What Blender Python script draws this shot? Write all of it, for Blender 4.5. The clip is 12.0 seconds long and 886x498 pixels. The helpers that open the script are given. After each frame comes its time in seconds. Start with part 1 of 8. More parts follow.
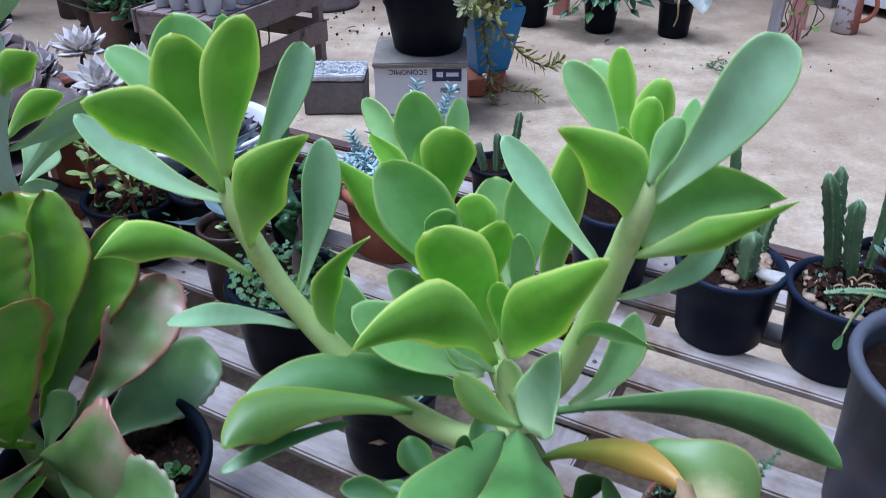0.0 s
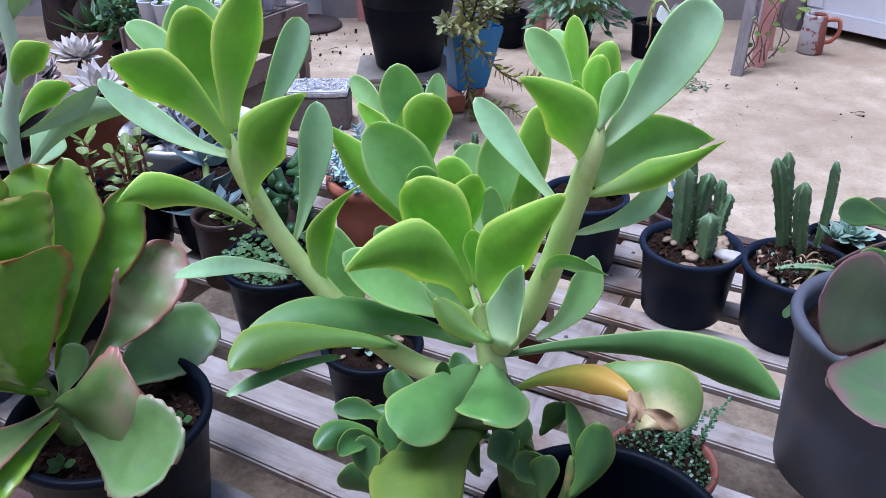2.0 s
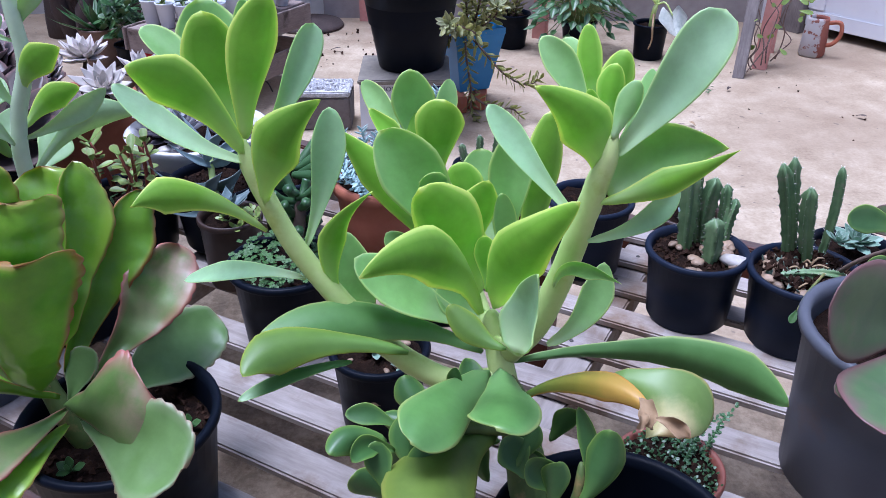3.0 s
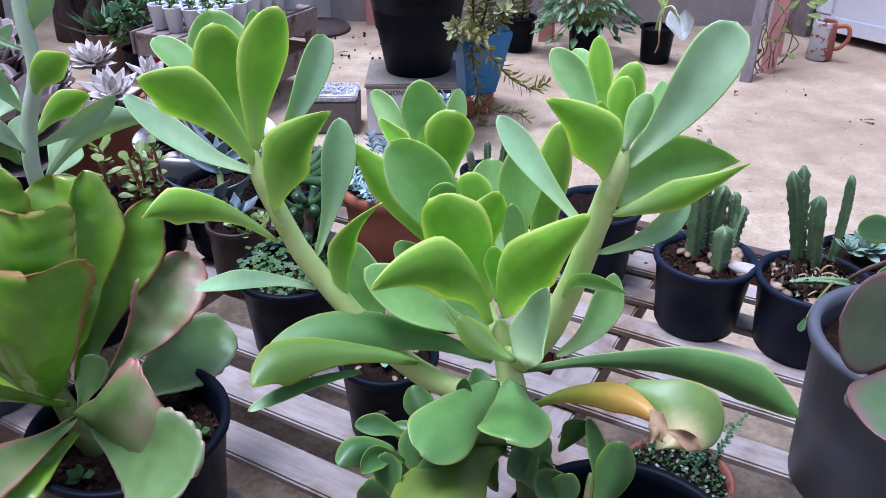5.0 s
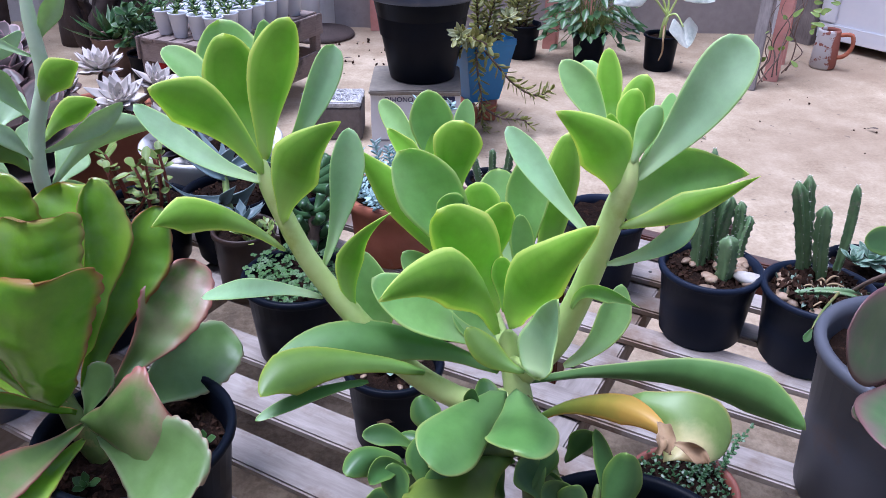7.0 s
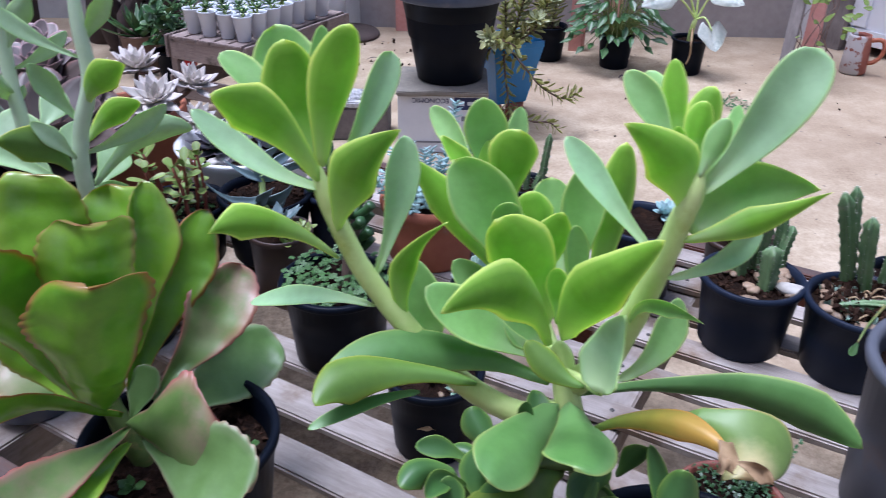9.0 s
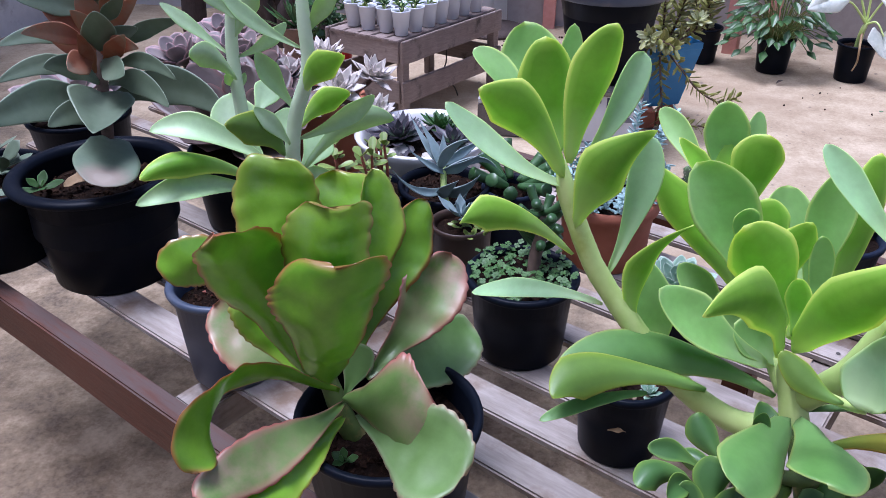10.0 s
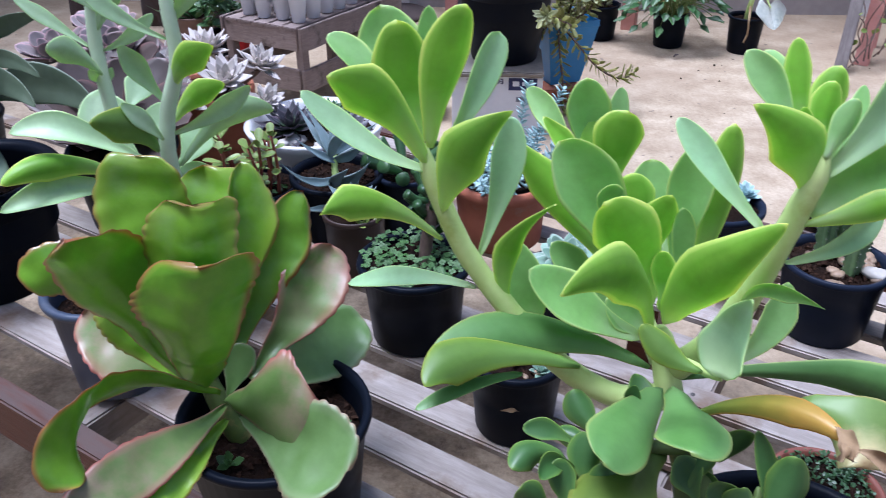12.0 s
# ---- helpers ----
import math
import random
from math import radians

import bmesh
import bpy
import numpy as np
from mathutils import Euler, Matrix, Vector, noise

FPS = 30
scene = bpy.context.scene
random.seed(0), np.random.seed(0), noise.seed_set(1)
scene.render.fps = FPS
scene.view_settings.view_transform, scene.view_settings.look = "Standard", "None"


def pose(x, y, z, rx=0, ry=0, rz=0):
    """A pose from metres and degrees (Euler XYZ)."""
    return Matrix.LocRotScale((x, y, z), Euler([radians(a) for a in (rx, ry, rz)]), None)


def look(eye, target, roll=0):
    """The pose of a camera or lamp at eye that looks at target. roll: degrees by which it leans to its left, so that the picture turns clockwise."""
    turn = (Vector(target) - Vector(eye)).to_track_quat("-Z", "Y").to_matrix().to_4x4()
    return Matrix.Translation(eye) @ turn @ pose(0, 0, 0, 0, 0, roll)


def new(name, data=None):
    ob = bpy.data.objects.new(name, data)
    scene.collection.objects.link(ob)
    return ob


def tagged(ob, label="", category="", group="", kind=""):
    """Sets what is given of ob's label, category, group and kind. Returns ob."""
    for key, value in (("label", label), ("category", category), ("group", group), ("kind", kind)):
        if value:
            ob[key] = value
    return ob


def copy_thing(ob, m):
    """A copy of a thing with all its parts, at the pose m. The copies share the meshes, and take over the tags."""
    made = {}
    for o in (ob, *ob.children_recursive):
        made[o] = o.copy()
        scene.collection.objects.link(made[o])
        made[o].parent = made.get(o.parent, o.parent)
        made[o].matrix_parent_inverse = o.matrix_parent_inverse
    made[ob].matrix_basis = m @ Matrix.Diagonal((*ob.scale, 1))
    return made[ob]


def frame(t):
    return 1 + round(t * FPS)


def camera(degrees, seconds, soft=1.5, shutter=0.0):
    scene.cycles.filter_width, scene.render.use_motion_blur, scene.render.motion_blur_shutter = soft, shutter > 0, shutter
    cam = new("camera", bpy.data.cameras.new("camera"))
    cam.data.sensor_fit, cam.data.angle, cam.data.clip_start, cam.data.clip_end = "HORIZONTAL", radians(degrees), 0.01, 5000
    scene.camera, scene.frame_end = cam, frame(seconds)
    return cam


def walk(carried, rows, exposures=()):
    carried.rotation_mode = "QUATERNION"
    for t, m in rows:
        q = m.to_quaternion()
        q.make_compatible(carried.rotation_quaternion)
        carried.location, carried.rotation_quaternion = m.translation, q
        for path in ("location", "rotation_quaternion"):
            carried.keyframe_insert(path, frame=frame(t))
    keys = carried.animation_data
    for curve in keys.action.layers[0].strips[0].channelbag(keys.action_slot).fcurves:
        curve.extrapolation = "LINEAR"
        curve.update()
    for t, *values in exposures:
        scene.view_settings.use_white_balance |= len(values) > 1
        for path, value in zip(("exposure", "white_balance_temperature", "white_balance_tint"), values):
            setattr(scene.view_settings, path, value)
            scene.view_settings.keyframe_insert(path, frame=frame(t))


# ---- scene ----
cam = camera(57.58, 12.0, soft=0.7, shutter=0.4)
PATH = [
    (0, pose(0.0107, 0.0840, 1.0246, 58.140, 0.346, 0.660)),
    (0.5, pose(0.0161, 0.0527, 1.0079, 57.573, 0.515, 0.297)),
    (1, pose(0.0166, 0.0388, 1.0041, 57.884, 0.315, 0.080)),
    (1.5, pose(0.0151, 0.0058, 1.0098, 59.474, 0.189, -0.375)),
    (2, pose(0.0125, -0.0037, 1.0125, 60.112, -0.023, -0.613)),
    (2.5, pose(0.0055, -0.0050, 1.0167, 60.415, -0.561, -0.204)),
    (3, pose(0.0029, -0.0022, 1.0174, 60.068, -0.351, -0.537)),
    (5, pose(-0.0001, 0.0004, 1.0230, 60.213, -0.241, -0.142)),
    (5.5, pose(-0.0000, -0.0000, 1.0233, 60.666, -0.384, -0.000)),
    (6, pose(0.0001, -0.0001, 1.0237, 60.227, -0.295, -0.058)),
    (6.5, pose(-0.0027, 0.0009, 1.0248, 60.463, -0.467, 0.051)),
    (8.5, pose(-0.0108, 0.0068, 1.0304, 60.673, -0.326, 0.307)),
    (9, pose(-0.0332, 0.0104, 1.0295, 60.540, -0.705, 1.565)),
    (9.5, pose(-0.0951, 0.0030, 1.0332, 60.645, -0.494, 7.240)),
    (10, pose(-0.1213, -0.0064, 1.0321, 60.285, 0.174, 10.390)),
    (10.5, pose(-0.1223, -0.0070, 1.0318, 60.253, 0.171, 9.800)),
    (11, pose(-0.1170, -0.0044, 1.0299, 59.800, 0.485, 8.842)),
    (11.5, pose(-0.1037, 0.0017, 1.0296, 59.835, 0.517, 6.932)),
    (12, pose(-0.0817, 0.0095, 1.0292, 59.188, 0.340, 4.088)),
]
walk(cam, PATH, exposures=[(0, 0.08, 4700, 15), (1.5, 0.2, 4860, 19), (2.5, 0.32, 4900, 22), (5.5, 0.35, 5020, 24), (6.7, 0.35, 5040, 24), (9, 0.31, 5140, 20), (9.5, 0.21, 5180, 22), (10.5, 0.47, 5160, 25), (12, 0.4, 5060, 18)])
SKY, SUN = 0.115, 3.7

# ---- world and light ----
world = bpy.data.worlds.new("sky")
scene.world = world
world.use_nodes = True
wn = world.node_tree
sky = wn.nodes.new("ShaderNodeTexSky")
sky.sky_type, sky.sun_disc = "NISHITA", False
sky.sun_elevation, sky.sun_rotation = radians(72), radians(238)
sky.air_density, sky.dust_density, sky.ozone_density = 1.0, 4.0, 1.0
wn.links.new(sky.outputs["Color"], wn.nodes["Background"].inputs["Color"])
wn.nodes["Background"].inputs["Strength"].default_value = SKY
sun = new("sun", bpy.data.lights.new("sun", "SUN"))
sun.data.energy, sun.data.angle, sun.data.color = SUN, radians(25), (1.0, 0.96, 0.9)
sun.matrix_world = look((-0.2, 0.06, 1.0), (0, 0, 0))


# ---- materials ----
def nodes_of(name):
    m = bpy.data.materials.new(name)
    m.use_nodes = True
    return m, m.node_tree, m.node_tree.nodes["Principled BSDF"]


def noise_tex(nt, scale, detail=5.0, rough=0.55, stretch=None):
    co = nt.nodes.new("ShaderNodeTexCoord")
    tex = nt.nodes.new("ShaderNodeTexNoise")
    tex.inputs["Scale"].default_value, tex.inputs["Detail"].default_value, tex.inputs["Roughness"].default_value = scale, detail, rough
    if stretch:
        mp = nt.nodes.new("ShaderNodeMapping")
        mp.inputs["Scale"].default_value = stretch
        nt.links.new(co.outputs["Object"], mp.inputs["Vector"])
        nt.links.new(mp.outputs["Vector"], tex.inputs["Vector"])
    else:
        nt.links.new(co.outputs["Object"], tex.inputs["Vector"])
    return tex


def ramp(nt, source, stops):
    r = nt.nodes.new("ShaderNodeValToRGB")
    e = r.color_ramp.elements
    while len(e) < len(stops):
        e.new(0.5)
    for el, (p, c) in zip(e, stops):
        el.position, el.color = p, (*c, 1) if len(c) == 3 else c
    nt.links.new(source, r.inputs["Fac"])
    return r.outputs["Color"]


def mix(nt, fac, a, b, mode="MIX"):
    m = nt.nodes.new("ShaderNodeMix")
    m.data_type, m.blend_type = "RGBA", mode
    for sock, val in ((m.inputs[0], fac), (m.inputs[6], a), (m.inputs[7], b)):
        if isinstance(val, (int, float)):
            sock.default_value = val
        elif isinstance(val, tuple):
            sock.default_value = (*val, 1)
        else:
            nt.links.new(val, sock)
    return m.outputs[2]


def bump(nt, bsdf, height, strength, distance=0.002):
    b = nt.nodes.new("ShaderNodeBump")
    b.inputs["Strength"].default_value, b.inputs["Distance"].default_value = strength, distance
    nt.links.new(height, b.inputs["Height"])
    nt.links.new(b.outputs["Normal"], bsdf.inputs["Normal"])


def surface(name, dark, light, scale=40, big=4, rough=0.6, relief=0.3, dirt=None, dirt_at=0.62, metal=0.0, stretch=None, distance=0.002, vary=0.0, shine=0.5):
    """Two tones mottled at a fine and a coarse scale, with stains of a third."""
    m, nt, b = nodes_of(name)
    fine, coarse = noise_tex(nt, scale, 6, 0.6, stretch), noise_tex(nt, big, 4, 0.6)
    col = ramp(nt, fine.outputs["Fac"], [(0.3, dark), (0.7, light)])
    col = mix(nt, 0.55, col, ramp(nt, coarse.outputs["Fac"], [(0.35, dark), (0.65, light)]))
    if dirt:
        patch = ramp(nt, noise_tex(nt, big * 2.3, 6, 0.65).outputs["Fac"], [(dirt_at - 0.06, (0, 0, 0)), (dirt_at + 0.08, (1, 1, 1))])
        col = mix(nt, patch, col, dirt)
    if vary:
        info = nt.nodes.new("ShaderNodeObjectInfo")
        hsv = nt.nodes.new("ShaderNodeHueSaturation")
        mr = nt.nodes.new("ShaderNodeMapRange")
        mr.inputs["To Min"].default_value, mr.inputs["To Max"].default_value = 1 - vary, 1 + vary
        nt.links.new(info.outputs["Random"], mr.inputs["Value"])
        nt.links.new(mr.outputs["Result"], hsv.inputs["Value"])
        nt.links.new(col, hsv.inputs["Color"])
        col = hsv.outputs["Color"]
    nt.links.new(col, b.inputs["Base Color"])
    rr = nt.nodes.new("ShaderNodeMapRange")
    rr.inputs["To Min"].default_value, rr.inputs["To Max"].default_value = max(rough - 0.12, 0.05), min(rough + 0.12, 1)
    nt.links.new(coarse.outputs["Fac"], rr.inputs["Value"])
    nt.links.new(rr.outputs["Result"], b.inputs["Roughness"])
    b.inputs["Metallic"].default_value = metal
    b.inputs["Specular IOR Level"].default_value = shine
    if relief:
        bump(nt, b, fine.outputs["Fac"], relief, distance)
    return m


def leaf_mat(name, deep, pale, edge, edge_at=0.93, rough=0.43, glow=0.22, blotch=None, blotch_at=0.58, base=None, vein=0.12, back=None, halo=None, halo_from=0.4, scorch=None, tip_from=0.3, coat=0.12):
    """A waxy leaf: blade with a soft paler border and a thin coloured margin, paler foot, and light that passes through it."""
    m, nt, b = nodes_of(name)
    rim, along = nt.nodes.new("ShaderNodeAttribute"), nt.nodes.new("ShaderNodeAttribute")
    rim.attribute_name, along.attribute_name = "rim", "along"
    coarse, fine = noise_tex(nt, 16, 3, 0.5), noise_tex(nt, 220, 3, 0.6)
    col = ramp(nt, coarse.outputs["Fac"], [(0.3, deep), (0.72, pale)])
    if back:
        side = nt.nodes.new("ShaderNodeAttribute")
        side.attribute_name = "side"
        col = mix(nt, side.outputs["Fac"], ramp(nt, coarse.outputs["Fac"], [(0.3, back[0]), (0.72, back[1])]), col)
    mottle = ramp(nt, noise_tex(nt, 75, 5, 0.65).outputs["Fac"], [(0.3, (0.84, 0.86, 0.8)), (0.7, (1.0, 1.0, 1.0))])
    col = mix(nt, 1.0, col, mottle, "MULTIPLY")
    info = nt.nodes.new("ShaderNodeObjectInfo")
    hsv = nt.nodes.new("ShaderNodeHueSaturation")
    mr, hr = nt.nodes.new("ShaderNodeMapRange"), nt.nodes.new("ShaderNodeMapRange")
    mr.inputs["To Min"].default_value, mr.inputs["To Max"].default_value = 0.88, 1.14
    hr.inputs["To Min"].default_value, hr.inputs["To Max"].default_value = 0.488, 0.510
    nt.links.new(info.outputs["Random"], mr.inputs["Value"])
    nt.links.new(coarse.outputs["Fac"], hr.inputs["Value"])
    nt.links.new(mr.outputs["Result"], hsv.inputs["Value"])
    nt.links.new(hr.outputs["Result"], hsv.inputs["Hue"])
    nt.links.new(col, hsv.inputs["Color"])
    col = hsv.outputs["Color"]
    if base:
        col = mix(nt, ramp(nt, along.outputs["Fac"], [(0.06, (1, 1, 1)), (0.48, (0, 0, 0))]), col, base)
    if blotch:
        mask = mix(nt, 1.0, ramp(nt, noise_tex(nt, 26, 5, 0.6).outputs["Fac"], [(blotch_at - 0.14, (0, 0, 0)), (blotch_at + 0.16, (1, 1, 1))]),
                   ramp(nt, along.outputs["Fac"], [(tip_from, (0.06, 0.06, 0.06)), (0.95, (1, 1, 1))]), "MULTIPLY")
        col = mix(nt, mask, col, blotch)
    if halo:
        col = mix(nt, ramp(nt, rim.outputs["Fac"], [(halo_from, (0, 0, 0)), (1.0, (0.8, 0.8, 0.8))]), col, halo)
    uneven = mix(nt, 1.0, ramp(nt, rim.outputs["Fac"], [(edge_at - 0.05, (0, 0, 0)), (edge_at, (0.5, 0.5, 0.5)), (1.0, (1, 1, 1))]),
                 ramp(nt, coarse.outputs["Fac"], [(0.3, (0.6, 0.6, 0.6)), (0.6, (1, 1, 1))]), "MULTIPLY")
    col = mix(nt, uneven, col, edge)
    if scorch:
        co, far = nt.nodes.new("ShaderNodeTexCoord"), nt.nodes.new("ShaderNodeVectorMath")
        far.operation = "DISTANCE"
        far.inputs[1].default_value = scorch[:3]
        nt.links.new(co.outputs["Object"], far.inputs[0])
        add = nt.nodes.new("ShaderNodeMath")
        add.operation = "MULTIPLY_ADD"
        add.inputs[1].default_value = 0.018
        nt.links.new(noise_tex(nt, 60, 5, 0.6).outputs["Fac"], add.inputs[0])
        nt.links.new(far.outputs["Value"], add.inputs[2])
        r = scorch[3]
        col = mix(nt, ramp(nt, add.outputs["Value"], [(r * 0.55, (1, 1, 1)), (r, (0, 0, 0))]), col, scorch[4])
        col = mix(nt, ramp(nt, add.outputs["Value"], [(r * 0.38, (1, 1, 1)), (r * 0.52, (0, 0, 0))]), col, scorch[5])
    nt.links.new(col, b.inputs["Base Color"])
    b.inputs["Roughness"].default_value = rough
    b.inputs["Specular IOR Level"].default_value = 0.6
    b.inputs["Coat Weight"].default_value, b.inputs["Coat Roughness"].default_value = coat, rough + 0.04
    bump(nt, b, mix(nt, 0.7, fine.outputs["Color"], coarse.outputs["Color"]), vein, 0.0015)
    tr = nt.nodes.new("ShaderNodeBsdfTranslucent")
    warm = mix(nt, 1.0, col, (1.0, 0.96, 0.55), "MULTIPLY")
    hs = nt.nodes.new("ShaderNodeHueSaturation")
    hs.inputs["Value"].default_value, hs.inputs["Saturation"].default_value = 1.5, 1.0
    nt.links.new(warm, hs.inputs["Color"])
    nt.links.new(hs.outputs["Color"], tr.inputs["Color"])
    sh = nt.nodes.new("ShaderNodeMixShader")
    sh.inputs["Fac"].default_value = glow
    nt.links.new(b.outputs["BSDF"], sh.inputs[1])
    nt.links.new(tr.outputs["BSDF"], sh.inputs[2])
    nt.links.new(sh.outputs["Shader"], nt.nodes["Material Output"].inputs["Surface"])
    return m


